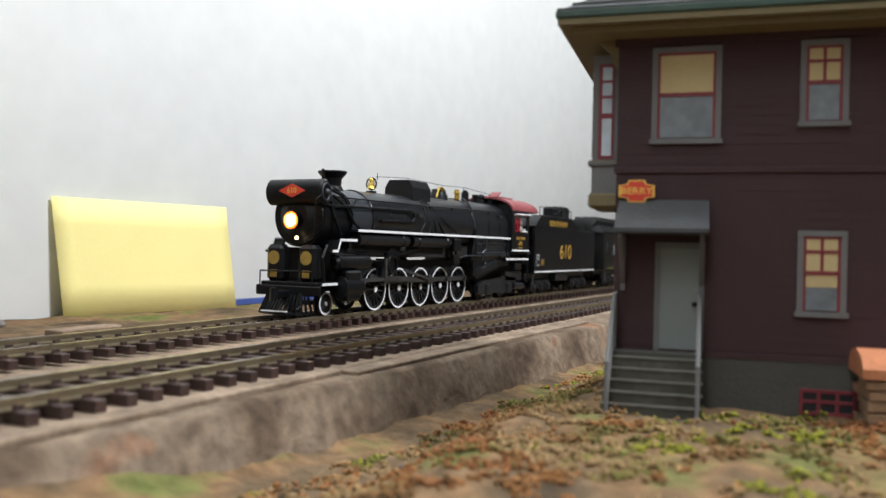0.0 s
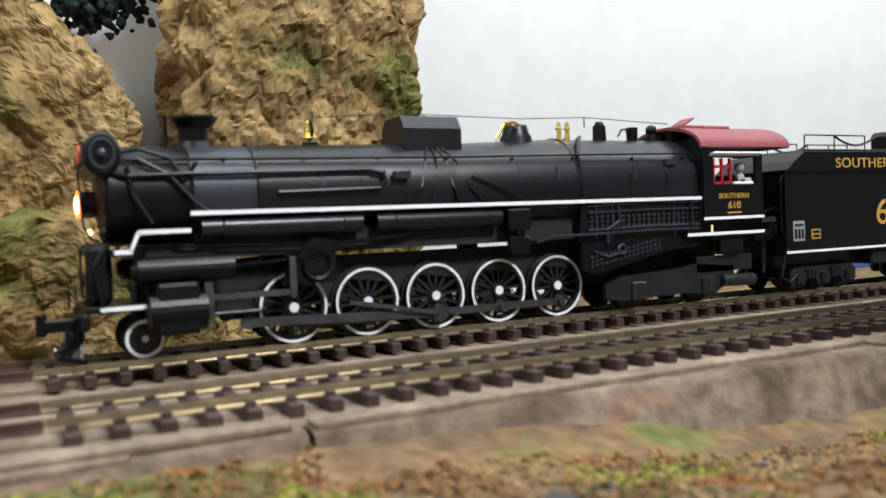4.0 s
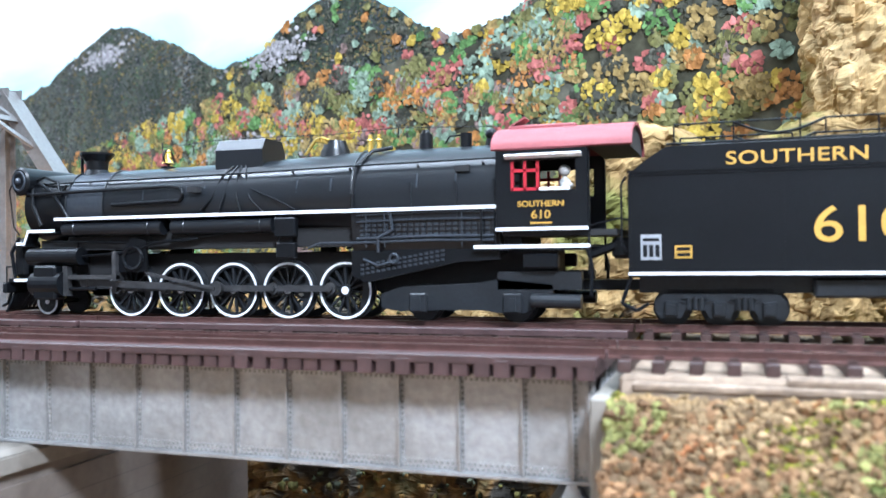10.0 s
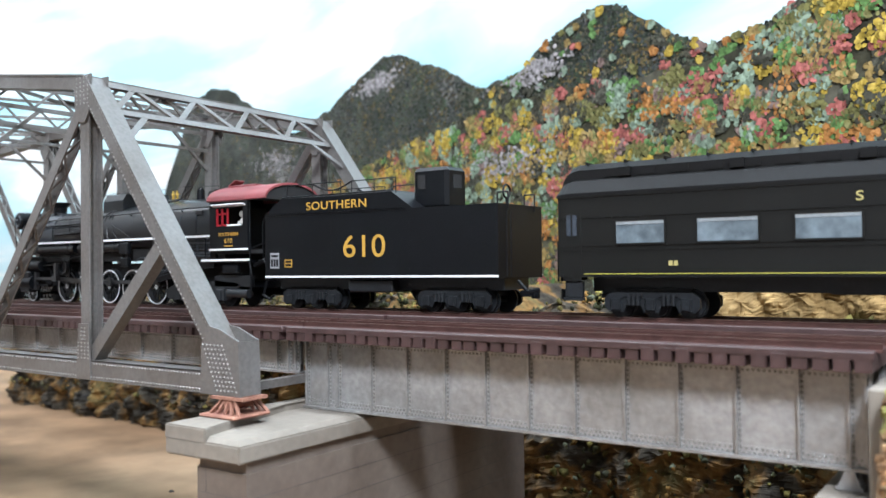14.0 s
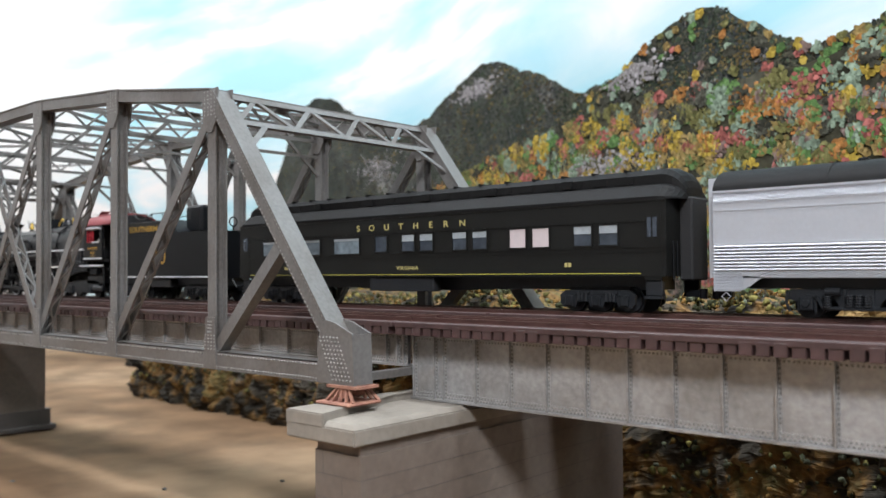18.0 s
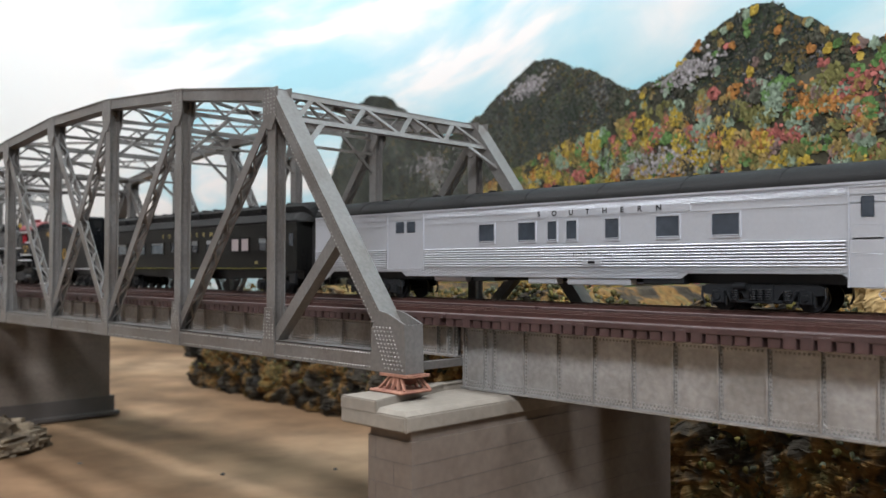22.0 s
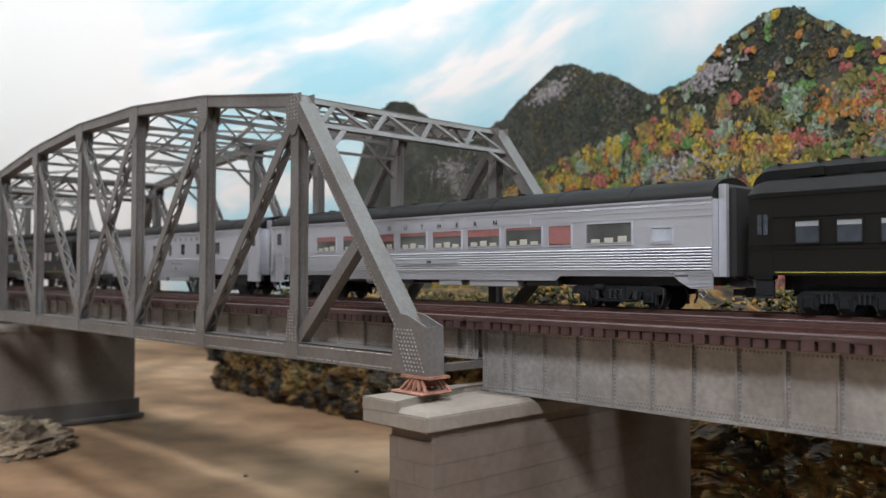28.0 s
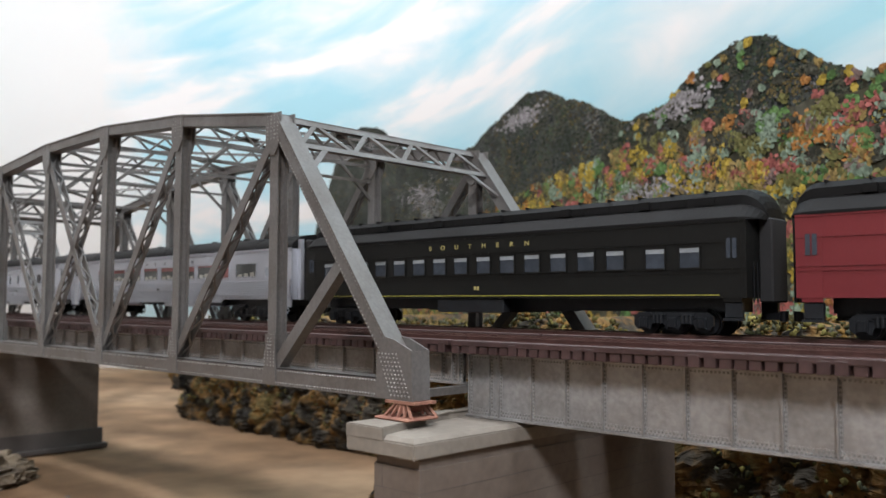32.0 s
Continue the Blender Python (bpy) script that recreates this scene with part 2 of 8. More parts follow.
BANKROCK = ramp_mat("dark_bank_rock", [(0, (0.018, 0.017, 0.016)), (0.4, (0.060, 0.052, 0.040)), (0.58, (0.20, 0.115, 0.042)), (0.8, (0.13, 0.11, 0.05)), (1, (0.30, 0.175, 0.06))], False, 0.95, 40.0, 1.0, 6)
TURF = ramp_mat("coarse_turf_foam", [(0, (0.21, 0.115, 0.05)), (0.16, (0.27, 0.125, 0.048)), (0.30, (0.28, 0.185, 0.09)), (0.44, (0.16, 0.15, 0.042)), (0.54, (0.24, 0.235, 0.03)), (0.63, (0.29, 0.19, 0.095)), (0.78, (0.26, 0.11, 0.045)), (0.9, (0.15, 0.13, 0.045)), (1, (0.14, 0.145, 0.038))], True, 1.0, 700.0, 0.7, 5, (0.3, 0.7), 62.0, 0.13, (0.7, 1.2))
SLATE = mat("brown_grey_slate", (0.085, 0.075, 0.066), 0.8, 0, 0.4, 150, 0.6, 700, None, 0.3, 0.3)
STONE = mat("grey_gravel_stone", (0.17, 0.155, 0.14), 0.9, 0, 0.4, 200, 0.8, 700, None, 0.3, 0.35)
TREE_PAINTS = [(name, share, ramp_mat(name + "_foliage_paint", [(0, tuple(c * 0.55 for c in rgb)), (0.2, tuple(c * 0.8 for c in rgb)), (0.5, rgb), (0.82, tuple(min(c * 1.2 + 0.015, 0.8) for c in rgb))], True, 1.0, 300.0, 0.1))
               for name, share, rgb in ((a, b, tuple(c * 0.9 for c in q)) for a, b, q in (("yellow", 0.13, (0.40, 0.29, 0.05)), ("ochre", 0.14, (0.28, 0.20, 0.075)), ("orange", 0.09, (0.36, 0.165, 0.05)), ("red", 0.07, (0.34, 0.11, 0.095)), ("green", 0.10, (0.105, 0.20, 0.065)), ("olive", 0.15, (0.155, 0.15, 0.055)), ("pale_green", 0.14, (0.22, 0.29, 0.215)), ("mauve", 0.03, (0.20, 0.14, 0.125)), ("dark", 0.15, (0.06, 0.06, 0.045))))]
MIST = ramp_mat("mist_paint", [(0, (0.20, 0.19, 0.19)), (0.4, (0.27, 0.255, 0.26)), (0.8, (0.34, 0.32, 0.33))], True, 1.0, 300.0, 0.05)
FARLEAVES = ramp_mat("dark_hill_paint", [(0, (0.040, 0.050, 0.036)), (0.28, (0.075, 0.072, 0.052)), (0.5, (0.050, 0.070, 0.045)), (0.66, (0.14, 0.105, 0.045)), (0.76, (0.040, 0.046, 0.046)), (0.93, (0.13, 0.125, 0.125)), (1.0, (0.09, 0.095, 0.10))], True, 1.0, 160.0, 0.3, 5, (0.3, 0.7), 75.0, 0.3)
HILL = ramp_mat("hill_underpaint", [(0, (0.022, 0.022, 0.016)), (0.5, (0.052, 0.050, 0.032)), (1, (0.085, 0.082, 0.062))], False, 1.0, 30.0, 0.2)
HILLFAR = ramp_mat("misty_hill_underpaint", [(0, (0.035, 0.040, 0.036)), (0.6, (0.075, 0.080, 0.070)), (1, (0.32, 0.31, 0.30))], False, 1.0, 9.0, 0.1, 3, (0.35, 0.75))
YELLOW = mat("yellow_paper", (0.88, 0.78, 0.33), 0.8, 0, 0.03, 40)
TAPE = mat("blue_masking_tape", (0.05, 0.09, 0.33), 0.6, 0, 0.1, 80)
BRICKRED = mat("tower_oxide_red_siding", (0.037, 0.0112, 0.0145), 0.7, 0, 0.15, 40, 0.1)
TRIMGREY = mat("tower_grey_trim", (0.125, 0.124, 0.125), 0.65, 0, 0.1, 90)
FOUND = mat("tower_foundation_grey", (0.058, 0.055, 0.046), 0.85, 0, 0.15, 60, 0.3)
STEPGREY = mat("worn_step_grey", (0.080, 0.077, 0.062), 0.9, 0, 0.4, 45, 0.5, 400, (0.045, 0.040, 0.030))
DOORGREY = mat("door_grey_paint", (0.17, 0.185, 0.18), 0.6, 0, 0.06, 60)
SHINGLE = mat("dark_roof_shingle", (0.060, 0.062, 0.066), 0.8, 0, 0.2, 120, 0.4)
GUTTER = mat("dark_green_gutter", (0.020, 0.050, 0.036), 0.5, 0, 0.15, 90)
CREAM = mat("ochre_cream_trim", (0.16, 0.125, 0.06), 0.7, 0, 0.12, 90)
SHADE = mat("window_blind_cream", (0.47, 0.37, 0.19), 0.8, 0, 0.06, 100)
SIGNRED = mat("sign_red_enamel", (0.62, 0.045, 0.02), 0.5, 0, 0.05, 100)
SIGNGOLD = mat("sign_gold_edge", (0.72, 0.42, 0.07), 0.5, 0, 0.05, 100)
BLIND = mat("grey_half_blind", (0.27, 0.30, 0.32), 0.6, 0, 0.2, 60)
PINK = mat("drawn_pale_blind", (0.46, 0.395, 0.40), 0.7, 0, 0.05, 100)
TERRA = mat("terracotta_paint", (0.46, 0.17, 0.075), 0.8, 0, 0.2, 120, 0.3)
DARK = mat("dark_interior", (0.010, 0.010, 0.011), 0.8, 0, 0.2, 60)
LIGHTBULB = glow("warm_headlamp_bulb", (1.0, 0.50, 0.16), 260.0)
# emission that imitates the orange bloom around the headlamp
HALO = glow("lit_lamp_reflector", (1.0, 0.20, 0.02), 2.6)
TOWERSASH = mat("tower_maroon_sash", (0.17, 0.018, 0.026), 0.6, 0, 0.1, 100)
LAMPGLOW = glow("small_warm_lamp", (1.0, 0.72, 0.36), 5.0)
GLASS = mat("dusty_window_glass", (0.16, 0.18, 0.20), 0.08, 0, 0.25, 60, 0.0, 300)
PANEGLASS = mat("dark_car_glass", (0.045, 0.055, 0.070), 0.08, 0, 0.3, 60, 0.0, 300, None, 0.8)
# pale blue base colour stands for a reflection on the pane
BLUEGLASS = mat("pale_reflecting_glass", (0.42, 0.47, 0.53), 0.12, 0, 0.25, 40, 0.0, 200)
# grey chosen so the unseen walls bounce less light onto the black train
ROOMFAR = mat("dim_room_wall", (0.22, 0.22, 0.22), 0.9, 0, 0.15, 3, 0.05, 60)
# rivets paler than the truss paint: their gloss highlights put into the colour
TRUSSRIVET = mat("truss_rivet_paint", (0.30, 0.297, 0.29), 0.28, 0.5, 0.2, 300)
# girder rivets: worn edges plus a highlight painted in as paler steel
RIVET = mat("worn_rivet_steel", (0.46, 0.455, 0.445), 0.26, 0.6, 0.25, 300)
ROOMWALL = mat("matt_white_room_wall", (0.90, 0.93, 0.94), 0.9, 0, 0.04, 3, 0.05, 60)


def sky_mat():
    """A painted sky: pale blue with slanting cloud streaks, fading to plain white."""
    m = bpy.data.materials.new("painted_sky_backdrop")
    m.use_nodes = True
    n, l = m.node_tree.nodes, m.node_tree.links
    b = n["Principled BSDF"]
    b.inputs["Roughness"].default_value = 0.95
    b.inputs["Specular IOR Level"].default_value = 0.1
    tc, mp, nz, cr = n.new("ShaderNodeTexCoord"), n.new("ShaderNodeMapping"), n.new("ShaderNodeTexNoise"), n.new("ShaderNodeValToRGB")
    mp.inputs["Rotation"].default_value = (0, radians(-27), 0)
    mp.inputs["Scale"].default_value = (2.2, 2.2, 11.0)
    l.new(tc.outputs["Object"], mp.inputs["Vector"])
    l.new(mp.outputs[0], nz.inputs["Vector"])
    nz.inputs["Scale"].default_value, nz.inputs["Detail"].default_value, nz.inputs["Distortion"].default_value = 1.3, 6, 0.5
    l.new(nz.outputs["Fac"], cr.inputs["Fac"])
    e = cr.color_ramp.elements
    e[0].position, e[0].color = 0.36, (0.40, 0.68, 0.77, 1)
    e[1].position, e[1].color = 0.62, (0.86, 0.84, 0.83, 1)
    mid = e.new(0.50)
    mid.color = (0.58, 0.75, 0.80, 1)
    sep, mr = n.new("ShaderNodeSeparateXYZ"), n.new("ShaderNodeMapRange")
    wob, add = n.new("ShaderNodeTexNoise"), n.new("ShaderNodeMath")
    wob.inputs["Scale"].default_value, wob.inputs["Detail"].default_value = 9.0, 5
    l.new(tc.outputs["Object"], wob.inputs["Vector"])
    add.operation = "MULTIPLY_ADD"
    add.inputs[1].default_value = 0.22
    l.new(wob.outputs["Fac"], add.inputs[0])
    l.new(tc.outputs["Object"], sep.inputs[0])
    l.new(sep.outputs["X"], add.inputs[2])
    mr.inputs["From Min"].default_value, mr.inputs["From Max"].default_value = -1.44, -1.35
    l.new(add.outputs[0], mr.inputs["Value"])
    mx = n.new("ShaderNodeMix")
    mx.data_type = "RGBA"
    mx.inputs["A"].default_value = (0.80, 0.78, 0.76, 1)
    l.new(mr.outputs[0], mx.inputs["Factor"])
    l.new(cr.outputs[0], mx.inputs["B"])
    l.new(mx.outputs["Result"], b.inputs["Base Color"])
    return m


SKY = sky_mat()

# ---- building helpers ----


def link_mesh(name, me, m, parent=None, label="", at=(0, 0, 0), rz=0.0, smooth=False):
    if m:
        me.materials.append(m)
    if smooth:
        me.polygons.foreach_set("use_smooth", [True] * len(me.polygons))
    ob = new(name, me)
    ob.matrix_basis = pose(at[0] * K, at[1] * K, at[2] * K, 0, 0, rz)
    if parent:
        ob.parent = parent
    if label:
        tagged(ob, label)
    return ob


def part(name, bm, m, parent=None, label="", at=(0, 0, 0), rz=0.0, smooth=False):
    """One mesh object from a bmesh in millimetres."""
    bmesh.ops.scale(bm, vec=(K, K, K), verts=bm.verts)
    bmesh.ops.recalc_face_normals(bm, faces=bm.faces)
    me = bpy.data.meshes.new(name)
    bm.to_mesh(me)
    bm.free()
    if smooth:
        me.polygons.foreach_set("use_smooth", [True] * len(me.polygons))
        me.set_sharp_from_angle(angle=radians(40))
    return link_mesh(name, me, m, parent, label, at, rz)


def again(ob, at, parent=None, rz=0.0, label=""):
    """Another object on the same mesh."""
    o = new(ob.name.split(".")[0], ob.data)
    o.matrix_basis = pose(at[0] * K, at[1] * K, at[2] * K, 0, 0, rz)
    o.parent = parent or ob.parent
    if label:
        tagged(o, label)
    return o


def thing(name, label, category, at=(0, 0, 0), rz=0.0, group="", kind=""):
    ob = new(name)
    ob.empty_display_size = 0.01
    ob.matrix_basis = pose(at[0] * K, at[1] * K, at[2] * K, 0, 0, rz)
    return tagged(ob, label, category, group, kind)


def BM():
    return bmesh.new()


def box(bm, x0, x1, y0, y1, z0, z1, bev=0.0):
    r = bmesh.ops.create_cube(bm, size=1.0)
    vs = r["verts"]
    for v in vs:
        v.co = Vector(((x0 + x1) / 2 + v.co.x * (x1 - x0), (y0 + y1) / 2 + v.co.y * (y1 - y0), (z0 + z1) / 2 + v.co.z * (z1 - z0)))
    if bev:
        es = list({e for v in vs for e in v.link_edges})
        bmesh.ops.bevel(bm, geom=es, offset=bev, segments=1, affect="EDGES")
    return bm


def cyl(bm, p0, p1, r0, r1=None, seg=16, caps=True):
    p0, p1 = Vector(p0), Vector(p1)
    d = p1 - p0
    r1 = r0 if r1 is None else r1
    m = Matrix.Translation((p0 + p1) / 2) @ d.to_track_quat("Z", "Y").to_matrix().to_4x4()
    bmesh.ops.create_cone(bm, cap_ends=caps, segments=seg, radius1=r0, radius2=r1, depth=d.length, matrix=m)
    return bm


def tube(bm, pts, r, seg=6):
    for a, b in zip(pts, pts[1:]):
        cyl(bm, a, b, r, r, seg)
    return bm


def ball(bm, c, r, sub=1, squash=(1, 1, 1)):
    m = Matrix.Translation(c) @ Matrix.Diagonal((*squash, 1))
    bmesh.ops.create_icosphere(bm, subdivisions=sub, radius=r, matrix=m)
    return bm


def torus(bm, c, r, t, seg=32, ring=6, axis="Y"):
    vs = []
    for i in range(seg):
        a = 2 * math.pi * i / seg
        row = []
        for j in range(ring):
            b = 2 * math.pi * j / ring
            u, w = (r + t * math.cos(b)), t * math.sin(b)
            co = (u * math.cos(a), w, u * math.sin(a)) if axis == "Y" else ((w, u * math.cos(a), u * math.sin(a)) if axis == "X" else (u * math.cos(a), u * math.sin(a), w))
            row.append(bm.verts.new(Vector(co) + Vector(c)))
        vs.append(row)
    for i in range(seg):
        for j in range(ring):
            bm.faces.new((vs[i][j], vs[(i + 1) % seg][j], vs[(i + 1) % seg][(j + 1) % ring], vs[i][(j + 1) % ring]))
    return bm


def sweep(bm, profile, a, b, axis="x"):
    """A closed profile of (u, z) drawn out from a to b along x (u = y) or y (u = x)."""
    f = (lambda s, u, z: (s, u, z)) if axis == "x" else (lambda s, u, z: (u, s, z))
    A = [bm.verts.new(f(a, u, z)) for u, z in profile]
    B = [bm.verts.new(f(b, u, z)) for u, z in profile]
    n = len(profile)
    for i in range(n):
        bm.faces.new((A[i], A[(i + 1) % n], B[(i + 1) % n], B[i]))
    bm.faces.new(A[::-1])
    bm.faces.new(B)
    return bm


def plate(bm, pts, y0, y1):
    """A flat plate with the outline pts of (x, z), from y0 to y1."""
    return sweep(bm, pts, y0, y1, "y")


def beam(bm, p0, p1, w, h, side=(0, 1, 0)):
    """A straight bar from p0 to p1; w along side, h across it."""
    p0, p1 = Vector(p0), Vector(p1)
    d = (p1 - p0).normalized()
    s = Vector(side)
    s = (s - d * s.dot(d)).normalized()
    u = d.cross(s)
    q = [bm.verts.new(p + s * a * w / 2 + u * b * h / 2) for p in (p0, p1) for a, b in ((-1, -1), (1, -1), (1, 1), (-1, 1))]
    for i in range(4):
        bm.faces.new((q[i], q[(i + 1) % 4], q[4 + (i + 1) % 4], q[4 + i]))
    bm.faces.new(q[3::-1])
    bm.faces.new(q[4:])
    return bm


def lettering(text, size, m, parent, at, label, rot=(90, 0, 0), wide=1.0, gap=1.0, name="lettering", deep=0.05, font_shear=0.0):
    cu = bpy.data.curves.new(name, "FONT")
    cu.body, cu.size, cu.align_x, cu.align_y, cu.extrude = text, size * K, "CENTER", "CENTER", deep * K
    cu.space_character, cu.offset = gap, 0.00004
    tmp = bpy.data.objects.new("tmp", cu)
    me = bpy.data.meshes.new_from_object(tmp)
    bpy.data.objects.remove(tmp)
    for v in me.vertices:
        v.co.x *= wide
    me.materials.clear()
    ob = link_mesh(name, me, m, parent, label)
    ob.matrix_basis = pose(at[0] * K, at[1] * K, at[2] * K, *rot)
    return ob


def rivets(bm, pts, r, out=(0, -1, 0)):
    """Low rivet heads: small pyramids standing out of a face."""
    o = Vector(out)
    s = o.orthogonal().normalized()
    t = o.cross(s)
    for p in pts:
        p = Vector(p)
        q = [bm.verts.new(p + s * a * r + t * b * r) for a, b in ((1, 0), (0, 1), (-1, 0), (0, -1))]
        k = bm.verts.new(p + o * r * 0.8)
        for i in range(4):
            bm.faces.new((q[i], q[(i + 1) % 4], k))
    return bm


def raw(name, verts, faces, m, parent=None, label="", smooth=False, at=(0, 0, 0)):
    me = bpy.data.meshes.new(name)
    me.from_pydata([(x * K, y * K, z * K) for x, y, z in verts], [], faces)
    me.update()
    return link_mesh(name, me, m, parent, label, at, 0, smooth)


def smooth_step(a, b, x):
    t = min(max((x - a) / (b - a), 0), 1)
    return t * t * (3 - 2 * t)


def nz3(x, y, z, s):
    return noise.noise(Vector((x, y, z)) * s)


ICO = None


def clumps(spots, rough=0.35, flat=1.0):
    """Many small lumpy pieces as verts and faces; spots: (x, y, z, radius)."""
    global ICO
    if ICO is None:
        b = BM()
        bmesh.ops.create_icosphere(b, subdivisions=1, radius=1.0)
        b.verts.ensure_lookup_table()
        ICO = ([tuple(v.co) for v in b.verts], [tuple(v.index for v in f.verts) for f in b.faces])
        b.free()
    vs, fs = [], []
    for x, y, z, r in spots:
        k = len(vs)
        for a, b, c in ICO[0]:
            q = r * (1 + random.uniform(-rough, rough))
            vs.append((x + a * q, y + b * q * flat, z + c * q))
        fs += [(i + k, j + k, h + k) for i, j, h in ICO[1]]
    return vs, fs


# ---- room and backdrop ----
PLAN = [(2400, 205), (700, 205), (300, 207), (130, 216), (60, 232), (-129, 292), (-236, 345), (-411, 432), (-620, 522), (-800, 572), (-930, 590), (-1200, 590), (-1500, 545), (-1610, 430), (-1640, 300), (-1640, -300), (-1640, -1100)]


def backdrop_y(x):
    for (x0, y0), (x1, y1) in zip(PLAN, PLAN[1:]):
        if x1 <= x <= x0 and x0 > x1:
            return y0 + (y1 - y0) * (x - x0) / (x1 - x0)
    return PLAN[-1][1]


def wall_strip(name, pts, z0, z1, m, label, thick=12.0):
    vs, fs = [], []
    for i, (x, y) in enumerate(pts):
        a, b = pts[max(i - 1, 0)], pts[min(i + 1, len(pts) - 1)]
        d = Vector((b[0] - a[0], b[1] - a[1])).normalized()
        nx, ny = d.y, -d.x
        vs += [(x, y, z0), (x, y, z1), (x + nx * thick, y + ny * thick, z1), (x + nx * thick, y + ny * thick, z0)]
    for i in range(len(pts) - 1):
        k = 4 * i
        for j in range(4):
            fs.append((k + j, k + (j + 1) % 4, k + 4 + (j + 1) % 4, k + 4 + j))
    return tagged(raw(name, vs, fs, m, None, "", True), label, "wall", kind="structure")


def rounded(pts, times=3):
    """Corner cutting, so that the backdrop bends in a smooth cove."""
    for _ in range(times):
        out = [pts[0]]
        for a, b in zip(pts, pts[1:]):
            out += [(a[0] * 0.75 + b[0] * 0.25, a[1] * 0.75 + b[1] * 0.25), (a[0] * 0.25 + b[0] * 0.75, a[1] * 0.25 + b[1] * 0.75)]
        pts = out + [pts[-1]]
    return pts


PLAN = rounded(PLAN)
plain = [p for p in PLAN if p[0] >= 130]
painted = [plain[-1]] + [p for p in PLAN if p[0] < 130]
wall_strip("wall_plain", plain, -760, 1290, ROOMWALL, "plain white painted room wall behind the layout")
wall_strip("backdrop_sky", painted, -760, 1290, SKY, "wall painted with pale blue sky and clouds")
wall_strip("wall_front", [(-1640, -1100), (2400, -1100)], -760, 1290, ROOMFAR, "unseen room wall, greyed to cut bounced light")
wall_strip("wall_end", [(2400, -1100), (2400, 205)], -760, 1290, ROOMFAR, "unseen room wall, greyed to cut bounced light")
tagged(part("ceiling", box(BM(), -1655, 2410, -1110, 640, 1290, 1305), ROOMWALL), "plain white room ceiling", "ceiling", kind="structure")
tagged(part("floor", box(BM(), -1655, 2410, -1110, 640, -775, -760), CONCRETE), "grey room floor", "floor", kind="structure")


def profile(pts, x):
    for (x0, z0), (x1, z1) in zip(pts, pts[1:]):
        if x0 <= x <= x1:
            t = (x - x0) / (x1 - x0)
            t = t * t * (3 - 2 * t) * 0.5 + t * 0.5
            return z0 + (z1 - z0) * t
    return pts[0][1] if x < pts[0][0] else pts[-1][1]


FAR_HILLS = [(-1040, 40), (-985, 170), (-942, 252), (-893, 268), (-847, 258), (-819, 240), (-760, 205), (-690, 180), (-621, 193), (-558, 214), (-500, 228), (-470, 226), (-399, 198), (-325, 163), (-285, 164), (-240, 181), (-205, 191), (-176, 187), (-153, 170), (-129, 154), (-107, 142), (-74, 146), (-53, 153), (0, 178), (60, 195), (130, 205)]
FOREST = [(-1000, -10), (-800, 40), (-700, 70), (-620, 105), (-514, 122), (-438, 132), (-329, 141), (-217, 141), (-162, 133), (-99, 133), (-40, 150), (20, 172), (130, 185)]


def hill_panel(name, prof, x0, x1, off, m, label, z0):
    vs, fs = [], []
    n = 150
    for i in range(n + 1):
        x = x0 + (x1 - x0) * i / n
        z = profile(prof, x) + 4 * nz3(x, 0, 0, 0.06) + 2 * nz3(x, 9, 0, 0.2)
        y = backdrop_y(x) - off
        vs += [(x, y, z0), (x, y, z), (x, y + 2.5, z), (x, y + 2.5, z0)]
    for i in range(n):
        k = 4 * i
        for j in range(4):
            fs.append((k + j, k + (j + 1) % 4, k + 4 + (j + 1) % 4, k + 4 + j))
    return tagged(raw(name, vs, fs, m), label, "hill", kind="structure")


hill_panel("backdrop_far_hills", FAR_HILLS, -1035, 128, 4, HILLFAR, "painted dark misty mountains on the backdrop", -60)
hill_panel("backdrop_forest", FOREST, -1000, 128, 9, HILL, "painted autumn hillside on the backdrop", -60)


def dabs(prof, low, x0, x1, count, off, rmin, rmax, big=0.0, flat=0.35):
    spots = []
    while len(spots) < count:
        x = random.uniform(x0, x1)
        top = profile(prof, x)
        bot = low(x)
        z = bot + (top - bot) * random.random() ** 0.9 + random.uniform(-2, 1)
        k = 1.0 + big * smooth_step(-260, 60, x)
        spots.append((x, backdrop_y(x) - off - random.uniform(0, 0.5), z, random.uniform(rmin, rmax) * k))
    # each dab is a flat touch of paint
    vs, fs = [], []
    for x, y, z, r in spots:
        k, a0, sx, sz = len(vs), random.uniform(0, 1), random.uniform(0.7, 1.3), random.uniform(0.7, 1.3)
        lean = random.uniform(-0.25, 0.25)
        for i in range(6):
            a = a0 + i * math.pi / 3
            q = r * random.uniform(0.7, 1.25)
            vs.append((x + q * sx * math.cos(a), y + lean * q * math.sin(a), z + q * sz * math.sin(a)))
        fs.append(tuple(range(k + 5, k - 1, -1)))
    return vs, fs


def touches(spots):
    """Flat six-sided touches of paint as verts and faces."""
    vs, fs = [], []
    for x, y, z, r in spots:
        k, a0, sx, sz = len(vs), random.uniform(0, 1), random.uniform(0.7, 1.3), random.uniform(0.7, 1.3)
        for i in range(6):
            a, q = a0 + i * math.pi / 3, r * random.uniform(0.7, 1.25)
            vs.append((x + q * sx * math.cos(a), y, z + q * sz * math.sin(a)))
        fs.append(tuple(range(k + 5, k - 1, -1)))
    return vs, fs


